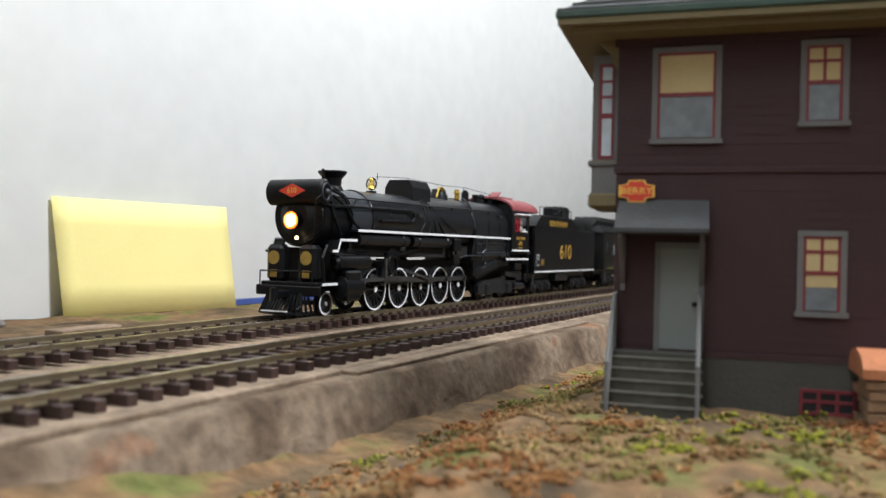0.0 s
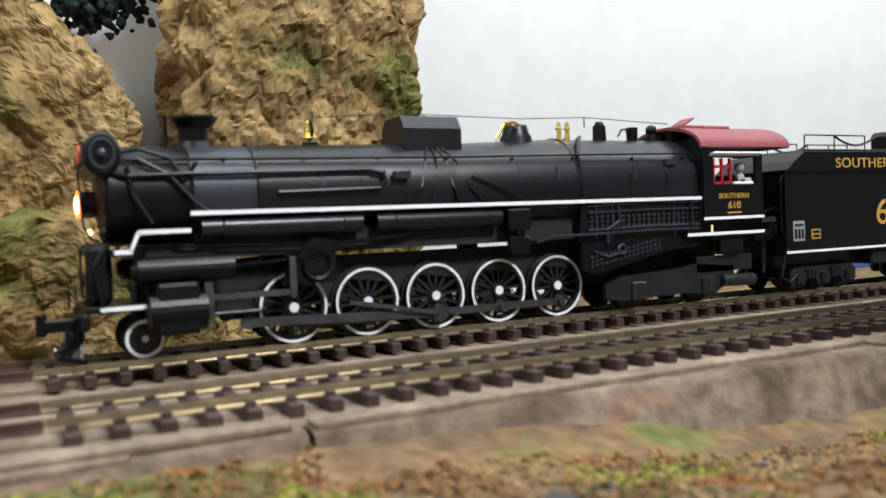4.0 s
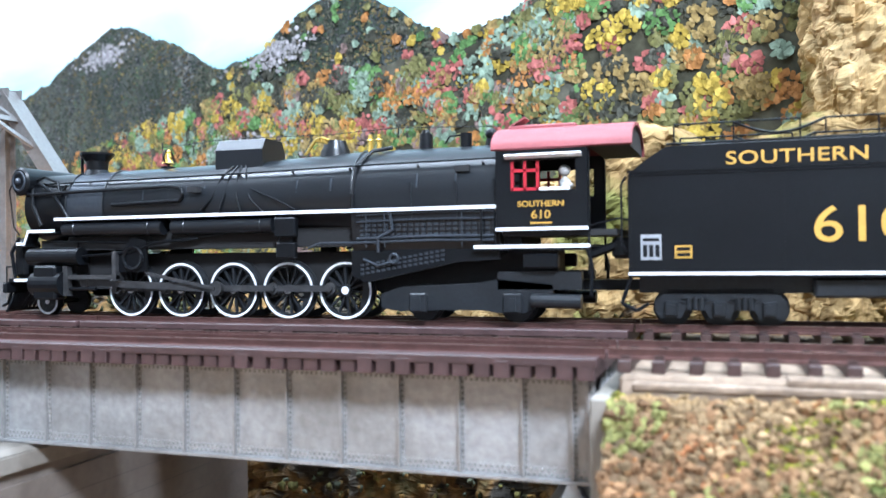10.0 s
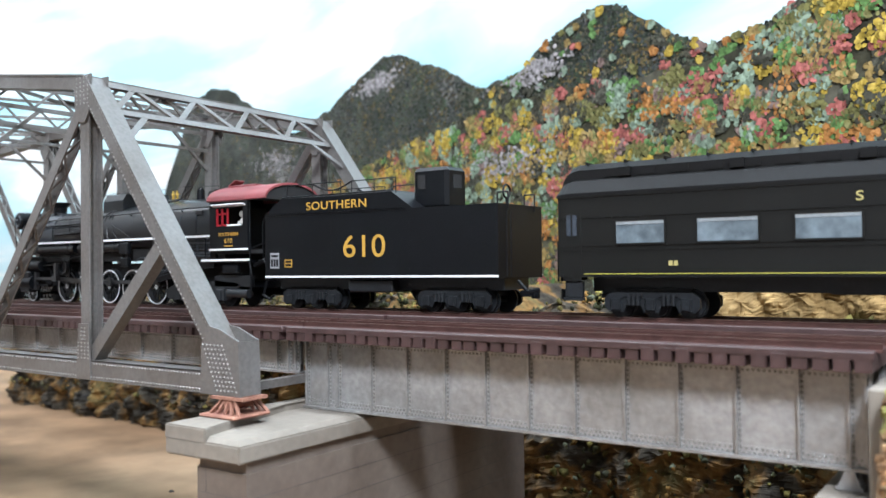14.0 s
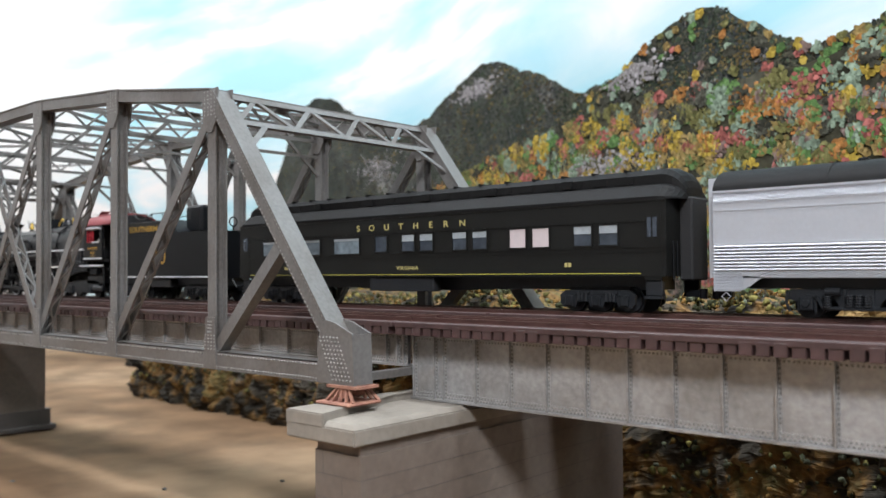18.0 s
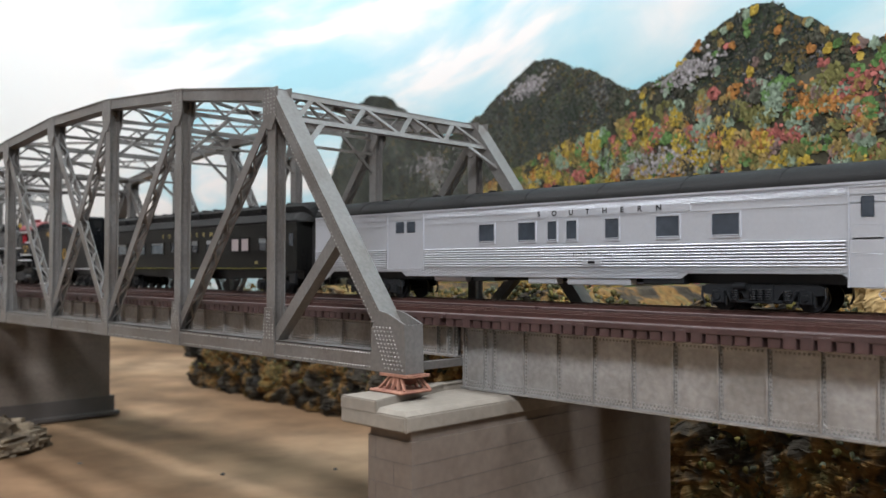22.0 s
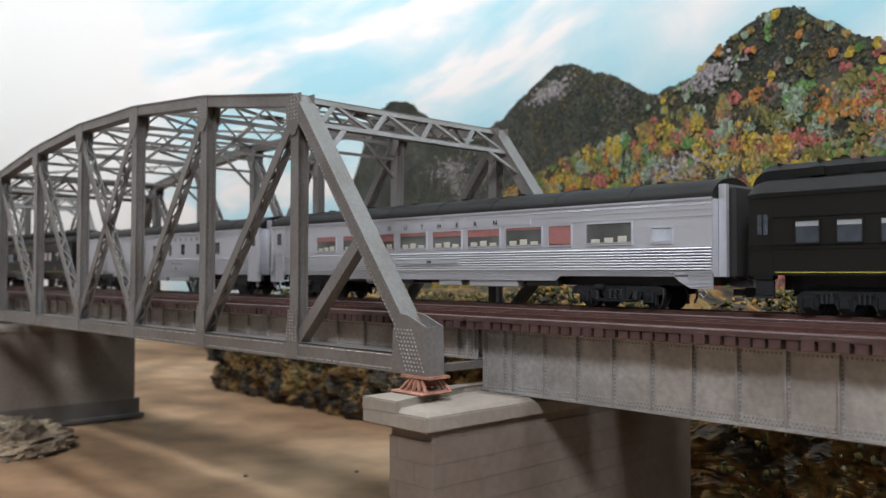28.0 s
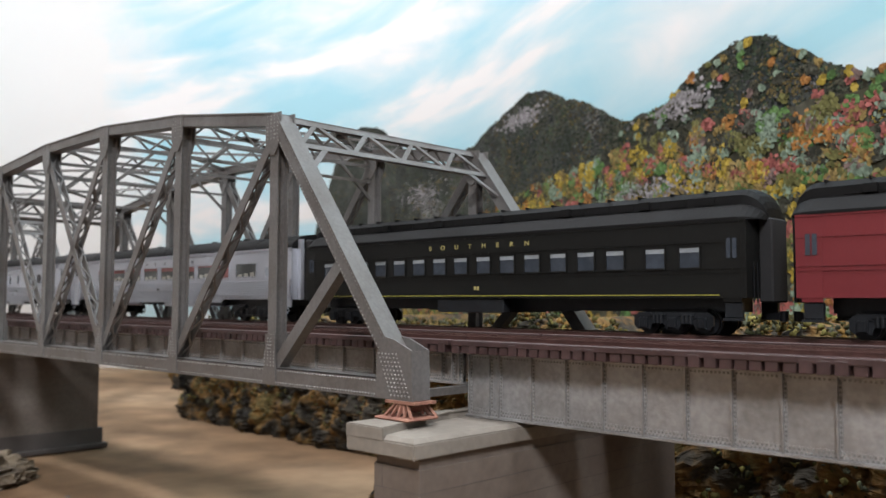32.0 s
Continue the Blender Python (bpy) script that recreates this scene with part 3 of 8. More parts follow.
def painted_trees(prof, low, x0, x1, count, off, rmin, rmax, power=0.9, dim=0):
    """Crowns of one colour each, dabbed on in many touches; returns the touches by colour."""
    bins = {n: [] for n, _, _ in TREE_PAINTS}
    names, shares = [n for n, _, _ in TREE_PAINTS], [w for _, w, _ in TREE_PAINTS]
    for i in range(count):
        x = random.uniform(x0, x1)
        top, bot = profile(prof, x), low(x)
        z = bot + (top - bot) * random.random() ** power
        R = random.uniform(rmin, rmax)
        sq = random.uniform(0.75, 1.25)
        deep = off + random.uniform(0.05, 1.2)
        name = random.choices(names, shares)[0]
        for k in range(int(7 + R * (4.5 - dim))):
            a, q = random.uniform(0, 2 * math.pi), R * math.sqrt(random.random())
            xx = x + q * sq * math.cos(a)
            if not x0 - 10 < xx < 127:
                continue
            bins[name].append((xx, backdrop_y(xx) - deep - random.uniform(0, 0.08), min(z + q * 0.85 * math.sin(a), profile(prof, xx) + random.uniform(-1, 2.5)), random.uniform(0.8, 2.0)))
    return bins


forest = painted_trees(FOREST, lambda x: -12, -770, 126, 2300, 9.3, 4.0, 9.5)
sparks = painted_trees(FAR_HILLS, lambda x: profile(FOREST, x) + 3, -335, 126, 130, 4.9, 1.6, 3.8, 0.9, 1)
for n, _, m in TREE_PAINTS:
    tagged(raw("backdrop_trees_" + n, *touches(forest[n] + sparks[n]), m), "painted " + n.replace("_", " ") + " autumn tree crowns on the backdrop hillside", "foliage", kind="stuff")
tagged(raw("backdrop_hill_dabs", *dabs(FAR_HILLS, lambda x: profile(FOREST, x) - 12, -1000, 126, 36000, 4.2, 0.4, 1.2, 0.6), FARLEAVES), "dabs of dark green and brown far foliage", "foliage", kind="stuff")
spots = []
for mx, mz, sx, sz, n, deep in ((-505, 205, 20, 5, 330, 5.4), (-258, 162, 17, 5, 330, 6.3), (-285, 96, 22, 7, 230, 10.8), (-735, 150, 26, 9, 260, 5.4), (-880, 232, 24, 6, 200, 5.4)):
    for i in range(n):
        x = random.gauss(mx, sx)
        spots.append((x, backdrop_y(x) - deep - random.uniform(0, 0.3), min(random.gauss(mz, sz), profile(FAR_HILLS, x) - 4), random.uniform(0.5, 1.6)))
tagged(raw("backdrop_mist", *touches(spots), MIST), "pale painted mist on the dark hills", "mist", kind="stuff")

# ---- ground ----


def sheet(name, x0, x1, y0, y1, nx, ny, h, m, label, category, kind="structure", floor=None):
    vs = [(x0 + (x1 - x0) * i / nx, y0 + (y1 - y0) * j / ny) for j in range(ny + 1) for i in range(nx + 1)]
    vs = [(x, y, h(x, y)) for x, y in vs]
    w = nx + 1
    fs = [(j * w + i, j * w + i + 1, (j + 1) * w + i + 1, (j + 1) * w + i) for j in range(ny) for i in range(nx)]
    if floor is not None:
        rim = [i for i in range(w)] + [j * w + nx for j in range(1, ny + 1)] + [ny * w + i for i in range(nx - 1, -1, -1)] + [j * w for j in range(ny - 1, 0, -1)]
        k = len(vs)
        vs += [(vs[i][0], vs[i][1], floor) for i in rim]
        n = len(rim)
        fs += [(rim[a], k + a, k + (a + 1) % n, rim[(a + 1) % n]) for a in range(n)]
    return tagged(raw(name, vs, fs, m, None, "", True), label, category, kind=kind)


sheet("ground", -1638, 2395, -900, 600, 190, 80, lambda x, y: SAND + 2.5 * nz3(x, y, 0, 0.006) + 0.6 * nz3(x, y, 3, 0.03), SANDMAT, "sandy tan painted river bed of the layout", "ground")


def bank_height(x, y):
    """The filled land at the tower end: track bed, lower meadow, slope beside the abutment."""
    k = smooth_step(125, 45, x)
    z = -8.2 - 1.8 * smooth_step(-9, -34, y)
    if y < -9:
        z -= k * max(0.0, -17 - y) * 1.25
        z -= 9.5 * smooth_step(185, 300, x) * smooth_step(-8, -19, y) * smooth_step(-66, -36, y)
    z += (1.5 * nz3(x, y, 1, 0.05) + 1.0 * nz3(x, y, 5, 0.14) + 0.5 * nz3(x, y, 8, 0.4)) * smooth_step(-9, -19, y)
    z += 1.2 * nz3(x, y, 2, 0.08) * smooth_step(88, 104, y)
    z += 1.6 * smooth_step(255, 325, x) * smooth_step(-34, -58, y)
    return max(z, SAND - 2)


sheet("embankment", 20, 1200, -330, 206, 420, 190, bank_height, EARTH, "earth bank with rough brown and green ground cover", "ground", floor=SAND - 3)

sheet("embankment_east", 1199, 2390, -330, 204, 60, 40, lambda x, y: bank_height(1199, y), EARTH, "earth bank under the far end of the tracks", "ground", floor=SAND - 3)

# turf tufts on the bank: clusters of foam crumbs with bare earth between
spots = []
while len(spots) < 76000:
    cx, cy = 22 + 520 * random.random() ** 1.25, -11 - 130 * random.random() ** 1.3
    if cx > 190 and cy > -24 - 6 * smooth_step(190, 300, cx):
        continue
    if nz3(cx, cy, 20, 0.045) + 0.35 * nz3(cx, cy, 7, 0.15) < -0.12 + 0.2 * random.random() and random.random() < 0.6:
        continue
    R = random.uniform(0.8, 3.2)
    tall = random.uniform(0.25, 0.75)
    for i in range(int(5 + R * 6)):
        a, q = random.uniform(0, 2 * math.pi), R * math.sqrt(random.random())
        x, y, r = cx + q * math.cos(a), cy + q * math.sin(a), random.uniform(0.22, 0.62)
        if y < -9.5 and x > 20.5:
            spots.append((x, y, bank_height(x, y) + r * 0.3 + tall * (R - q) * random.random(), r))
tagged(raw("ground_turf", *clumps(spots, 0.6), TURF, None, "", True), "coarse turf foam in green, straw and rust brown", "turf", kind="stuff")

# plaster retaining wall along the near track
for name, xs, dy in (("retaining_wall_west", [22 + 13 * i for i in range(13)] + [190.6], 0.0), ("retaining_wall_east", [191.4 + 13 * i for i in range(38)], -0.9)):
  bm = BM()
  rows = []
  for x in xs:
    yf = dy - 8.6 - 0.03 * max(0, x - 150)
    wob = 0.8 * nz3(x, 0, 2, 0.05)
    st = smooth_step(170, 300, x)
    rows.append([bm.verts.new((x, -3.5, -5.2)), bm.verts.new((x, yf + 1.2, -5.5 + 0.3 * wob)), bm.verts.new((x, yf + wob * 0.4, -6.5)), bm.verts.new((x, yf - 1.6 - 4 * st + wob, -13 - 10 * st))])
  for a, b in zip(rows, rows[1:]):
    for j in range(3):
        bm.faces.new((a[j], a[j + 1], b[j + 1], b[j]))
  tagged(part(name, bm, PLASTER, smooth=True), "stained tan plaster retaining wall beside the track", "wall", kind="structure")
# layered cork edges, broken into lengths
for x0, x1, y0, z0, tilt in ((24, 133, -9.4, -6.9, 0.2), (52, 134, -7.6, -5.4, -0.3), (135.5, 163, -9.0, -6.6, 0.6), (136, 188.5, -7.8, -5.3, -0.2), (192, 330, -9.4, -5.6, 0.15), (331, 520, -13.0, -5.8, -0.1)):
    e = tagged(part("roadbed_edge", box(BM(), 0, x1 - x0, 0, 5.5, 0, 1.5, 0.3), CORK, None, "", (x0, y0, z0), tilt), "broken strip of grey cork at the roadbed edge", "roadbed", kind="structure")
# cork roadbed strips
for name, c in (("roadbed_near", NEAR), ("roadbed_far", FAR)):
    r = tagged(part(name, box(BM(), 21, 2380, c - 16.5, c + 20, -8.6, -4.45, 0.8), CORK), "grey cork roadbed under the track", "roadbed", kind="structure")

# ---- tracks ----


def rail_profile(c):
    return [(c - 1.0, -2.1), (c + 1.0, -2.1), (c + 1.0, -1.7), (c + 0.3, -1.5), (c + 0.3, -0.6), (c + 0.45, -0.45), (c + 0.45, -0.03), (c - 0.45, -0.03), (c - 0.45, -0.45), (c - 0.3, -0.6), (c - 0.3, -1.5), (c - 1.0, -1.7)]


def track(name, c, x0, x1, pitch, half, deep, rail_m, tie_m, label, guard=False, lift=0.0):
    t = thing(name, label, "track", (0, 0, lift), kind="structure")
    for s in (-1, 1):
        part("rail", sweep(BM(), rail_profile(c + s * 8.7), x0, x1), rail_m, t)
        bm = BM()
        box(bm, x0, x1, c + s * 8.7 - 0.38, c + s * 8.7 + 0.38, -0.06, 0.0)
        part("rail_head", bm, RAILHEAD if rail_m is RAIL else RAILWORN, t)
        if guard:
            part("guard_timber", box(BM(), x0 + 0.5, x1 - 0.5, c + s * (half - 2.0) - 2.2, c + s * (half - 2.0) + 2.2, -3.05, -1.15, 0.2), tie_m, t, "long brown guard timber on the tie ends")
            part("guard_rail", sweep(BM(), [(y - s * 3.2, z - 0.3) for y, z in rail_profile(c + s * 8.7)], x0 + 1, x1 - 1), rail_m, t)
    n = int((x1 - x0) / pitch)
    first = None
    for i in range(n):
        x = x0 + pitch * (i + 0.5) + random.uniform(-0.25, 0.25)
        if first is None:
            w = pitch * (0.36 if not guard else 0.78)
            bm = box(BM(), -w / 2, w / 2, -half, half, -2.1 - deep, -2.05, 0.15)
            if not guard:
                for s in (-1, 1):
                    for q in (-1, 1):
                        box(bm, -0.9, 0.9, s * 8.7 + q * 1.25 - 0.35, s * 8.7 + q * 1.25 + 0.35, -2.1, -1.25)
            first = part("tie", bm, tie_m, t, at=(x, c, 0))
        else:
            again(first, (x, c + random.uniform(-0.3, 0.3), 0), t)
    return t


RAILWORN = mat("worn_brown_rail_head", (0.34, 0.27, 0.22), 0.28, 0.8, 0.5, 60)
for nm, c in (("near_track", NEAR), ("far_track", FAR)):
    lift = 0.7 if c == FAR else 0.0
    track(nm, c, 152, 800, 7.1, 13.6, 2.3, RAIL, TIE, "double model track of nickel silver rail on brown ties", lift=lift)
    track(nm, c, 800.5, 2370, 14.2, 13.6, 2.3, RAIL, TIE, "nickel silver track running on behind the tower", lift=lift)
    track(nm, c, 18, 151.6, 7.1, 13.6, 2.3, RAILBRN, TIE, "brown painted model track on plastic ties", lift=lift)
    track(nm, c, -157, 17.4, 4.35, 18.3, 3.6, RAILBRN, DECK, "brown bridge track on close ties with guard rails", True, lift=lift)
    track(nm, c, -690, -157.6, 4.35, 18.3, 3.6, RAILBRN, DECK, "brown bridge track on close ties with guard rails", True, lift=lift)
    track(nm, c, -1630, -690.6, 7.1, 13.6, 3.0, RAILBRN, DECK, "brown track on the far approach span", lift=lift)

# ---- plate girder bridge ----


def girder(name, x0, x1, yc, face, ztop, zbot, pitch, label, ends=True):
    """One plate girder; face -1: its outer side looks to smaller y."""
    t = thing(name, label, "bridge girder", group="plate girders")
    part("web", box(BM(), x0, x1, yc - 0.5, yc + 0.5, zbot + 0.6, ztop - 0.6), GIRDER, t)
    part("top_flange", box(BM(), x0, x1, yc - 2.2, yc + 2.2, ztop - 0.7, ztop, 0.1), GIRDER, t)
    part("bottom_flange", box(BM(), x0, x1, yc - 2.2, yc + 2.2, zbot, zbot + 0.8, 0.1), GIRDER, t)
    bm = BM()
    box(bm, x0, x1, yc - 0.75, yc + 0.75, zbot + 0.8, zbot + 3.0)
    box(bm, x0, x1, yc - 0.75, yc + 0.75, ztop - 2.6, ztop - 0.7)
    part("flange_angle", bm, GIRDER, t)
    first = None
    xs, x = [x1 - 1.2, x1 - 4.6], min(0.0, x1 - 10)
    while x > x0 + 14:
        xs.append(x)
        x -= pitch
    xs += [x0 + 10.8, x0 + 1.2]
    for x in xs:
        if first is None:
            bm = box(BM(), -0.25, 0.25, -1.9, 1.9, zbot + 0.8, ztop - 0.7)
            box(bm, -0.9, 0.9, -0.85, 0.85, zbot + 0.9, ztop - 0.8)
            first = part("stiffener", bm, GIRDER, t, at=(x, yc, 0))
        else:
            again(first, (x, yc, 0), t)
    bm = BM()
    for s in (-1, 1):
        pts = []
        for x in xs:
            z = zbot + 1.6
            while z < ztop - 1.2:
                pts.append((x + 0.6, yc + s * 0.85, z))
                z += 1.25
        x = x0 + 0.8
        while x < x1:
            pts += [(x, yc + s * 0.75, zbot + 1.4), (x + 0.6, yc + s * 0.75, zbot + 2.4), (x, yc + s * 0.75, ztop - 1.6)]
            x += 1.25
        rivets(bm, pts, 0.42, (0, s, 0))
    tagged(part("rivets", bm, RIVET, t), kind="stuff")
    return t


GZ0, GZ1 = -28.4, -5.8
for yc in (1.9, 20.5, FAR - 9.3, FAR + 9.3):
    girder("plate_girder", -156, 15.2, yc, -1, GZ1, GZ0, 14.1, "weathered grey riveted plate girder between pier and abutment")
for yc in (1.9, 20.5, FAR - 9.3, FAR + 9.3):
    girder("stringer_girder", -684, -158.5, yc, -1, GZ1, -17.5, 18.9, "weathered grey floor stringer inside the truss")
for yc in (1.9, 20.5, FAR - 9.3, FAR + 9.3):
    girder("approach_girder", -1632, -690, yc, -1, GZ1, -19.5, 40, "grey plate girder of the far approach span")
# bearings under the girder ends
for x in (-150.5, 10.5):
    for yc in (1.9, 20.5, FAR - 9.3, FAR + 9.3):
        t = thing("girder_bearing", "small dark steel bearing under the girder end", "bridge bearing", (x, yc, -28.4), group="girder bearings")
        bm = BM()
        box(bm, -2.8, 2.8, -2.6, 2.6, -4.2, -3.4)
        box(bm, -1.2, 1.2, -2.4, 2.4, -3.4, -0.5)
        for s in (-1, 1):
            plate(bm, [(-2.4, -3.4), (2.4, -3.4), (1.0, 0), (-1.0, 0)], s * 2.0 - 0.3, s * 2.0 + 0.3)
        part("shoe", bm, GIRDER, t)

# ---- truss bridge ----
XR, PAN = -152.9, 75.7
TOP = [None, 84.0, 94.5, 100.2, 100.2, 94.5, 84.0, None]
ZB = -16.6                   # axis of the bottom chord
YN, YF = -30.5, 86.5


def node(k):
    return XR - PAN * k


def laced(bm, p0, p1, w, h, n):
    """A built-up member: two flanges with zigzag lacing between, w along y, h in the plane of the truss."""
    p0, p1 = Vector(p0), Vector(p1)
    d = (p1 - p0).normalized()
    u = d.cross(Vector((0, 1, 0))).normalized()
    for s in (-1, 1):
        o = Vector((0, s * (w / 2 - 0.3), 0))
        beam(bm, p0 + o, p1 + o, 0.6, h)
    L = (p1 - p0).length
    for q in (-1, 1):
        for i in range(n):
            a = p0 + d * L * i / n + u * q * (h / 2 - 0.2) + Vector((0, (-1) ** i * (w / 2 - 0.5), 0))
            b = p0 + d * L * (i + 1) / n + u * q * (h / 2 - 0.2) + Vector((0, -(-1) ** i * (w / 2 - 0.5), 0))
            beam(bm, a, b, 0.9, 0.3, u.cross(b - a))
    return bm


def truss_side(t, y, out):
    for k in range(7):
        x0, x1 = node(k), node(k + 1)
        bm = BM()
        for s in (-1, 1):
            box(bm, x1, x0, y + s * 2.6 - 0.4, y + s * 2.6 + 0.4, ZB - 3.3, ZB + 3.3)
        box(bm, x1, x0, y - 3.0, y + 3.0, ZB + 2.9, ZB + 3.4)
        box(bm, x1, x0, y - 3.2, y + 3.2, ZB - 3.5, ZB - 3.1)
        part("bottom_chord", bm, TRUSS, t)
    for k in range(1, 6):
        bm = beam(BM(), (node(k), y, TOP[k]), (node(k + 1), y, TOP[k + 1]), 6.6, 4.8)
        d = Vector((node(k + 1) - node(k), 0, TOP[k + 1] - TOP[k])).normalized()
        up = Vector((-d.z, 0, d.x)) * (-2.6 if d.x < 0 else 2.6)
        beam(bm, Vector((node(k), y, TOP[k])) + up, Vector((node(k + 1), y, TOP[k + 1])) + up, 7.8, 0.6)
        part("top_chord", bm, TRUSS, t)
    for k in range(1, 7):
        bm = BM()
        z1 = TOP[k] - 2
        x, h = node(k), [(-2.6, -2.65), (2.6, -2.65), (2.6, -2.0), (0.4, -2.0), (0.4, 2.0), (2.6, 2.0), (2.6, 2.65), (-2.6, 2.65), (-2.6, 2.0), (-0.4, 2.0), (-0.4, -2.0), (-2.6, -2.0)]
        A, B = [bm.verts.new((x + a, y + b, ZB)) for a, b in h], [bm.verts.new((x + a, y + b, z1)) for a, b in h]
        for i in range(12):
            bm.faces.new((A[i], A[(i + 1) % 12], B[(i + 1) % 12], B[i]))
        bm.faces.new(A[::-1])
        bm.faces.new(B)
        part("vertical_post", bm, TRUSS, t)
    for a, b in ((1, 2), (2, 3), (3, 4), (4, 3), (5, 4), (6, 5)):
        part("diagonal", laced(BM(), (node(a), y, TOP[a] - 5), (node(b), y, ZB + 4), 4.8, 4.2, 15), TRUSS, t)
    for k, e in ((0, 1), (7, 6)):
        s = 1 if k == 0 else -1
        foot, hip = Vector((node(k) - s * 0.2, y, ZB + 1)), Vector((node(e), y, TOP[e]))
        bm = beam(BM(), foot, hip, 6.8, 5.4)
        d = (hip - foot).normalized()
        up = Vector((d.z, 0, -d.x)) * s * 2.9
        beam(bm, foot + up, hip + up, 8.0, 0.6)
        part("end_post", bm, TRUSS, t)
        mid = foot.lerp(hip, 0.435)
        part("sub_strut", beam(BM(), (node(e), y, ZB + 2), mid, 4.4, 4.6), TRUSS, t)
        # foot gusset and shoe
        bm = BM()
        q = [(node(k) + s * 5.1, ZB - 3.4), (node(k) + s * 4.4, ZB + 13.0), (node(k) - s * 4.0, ZB + 16.4), (node(k) - s * 8.5, ZB + 17.2), (node(k) - s * 12.3, ZB + 11), (node(k) - s * 12.3, ZB - 3.4)]
        for w in (-1, 1):
            plate(bm, q, y + w * 3.8 - 0.35, y + w * 3.8 + 0.35)
        beam(bm, (node(k) + s * 4.7, y, ZB - 3.3), (node(k) + s * 4.0, y, ZB + 12.8), 7.0, 0.7)
        part("end_gusset", bm, TRUSS, t)
        shoe = part("bearing_shoe", box(BM(), node(k) - 7, node(k) + 7, y - 5, y + 5, ZB - 4.4, ZB - 3.5), RUST, t, "rust washed bearing shoe")
        for i in range(5):
            xx = -5.2 + 2.6 * i
            for w in (-1, 1):
                part("shoe_rib", beam(BM(), (node(k) + xx * 0.5, y + w * 3.8, ZB - 4.4), (node(k) + xx * 1.2, y + w * 5.6, ZB - 8.6), 0.7, 1.0, (1, 0, 0)), RUST, shoe)
        part("shoe_pin", cyl(BM(), (node(k), y - 4.5, ZB - 6), (node(k), y + 4.5, ZB - 6), 1.6), RUST, shoe)
    # gussets
    for k in range(1, 7):
        for lo in (True, False):
            bm = BM()
            if lo:
                q = [(-4.2, ZB - 3.4), (4.2, ZB - 3.4), (2.9, ZB + 16), (-2.9, ZB + 16)]
            else:
                z = TOP[k]
                q = [(-5.2, z + 2.6), (5.2, z + 2.6), (4.6, z - 9), (1.5, z - 14), (-1.5, z - 14), (-4.6, z - 9)]
            for w in (-1, 1):
                plate(bm, [(node(k) + a, b) for a, b in q], y + w * 3.25 - 0.3, y + w * 3.25 + 0.3)
            part("gusset_plate", bm, TRUSS, t)
    bm = BM()
    yo = y + out * 3.57
    pts = []
    for k in range(1, 7):
        for i in range(9):
            for j in range(4):
                pts.append((node(k) - 3.0 + 2.0 * j, yo, ZB + 4 + 1.3 * i) if abs(-3.0 + 2 * j) < 3.6 - i * 0.12 else (node(k), yo, ZB + 4 + 1.3 * i))
        for i in range(7):
            for j in range(4):
                pts.append((node(k) - 3.3 + 2.2 * j, yo, TOP[k] + 1.6 - 1.5 * i))
    for k in range(7):
        x = node(k) - 4
        while x > node(k + 1) + 4:
            pts += [(x, y + out * 3.02, ZB + 2.2), (x, y + out * 3.02, ZB - 2.4)]
            x -= 1.5
    rivets(bm, pts, 0.46, (0, out, 0))
    pts = []
    for k, e in ((0, 1), (7, 6)):
        s = 1 if k == 0 else -1
        foot, hip = Vector((node(k) - s * 0.2, y, ZB + 1)), Vector((node(e), y, TOP[e]))
        d = (hip - foot).normalized()
        u = Vector((d.z, 0, -d.x))
        L = (hip - foot).length
        for i in range(int(L / 1.7)):
            for w in (-2.1, 2.1):
                pts.append(foot + d * i * 1.7 + u * w + Vector((0, out * 3.45, 0)))
        for i in range(11):
            for j in range(6):
                pts.append((node(k) - s * (-3.6 + 1.7 * j + 0.62 * i), y + out * 4.2, ZB - 2 + 1.35 * i))
    rivets(bm, pts, 0.5, (0, out, 0))
    tagged(part("rivets", bm, TRUSSRIVET, t), kind="stuff")


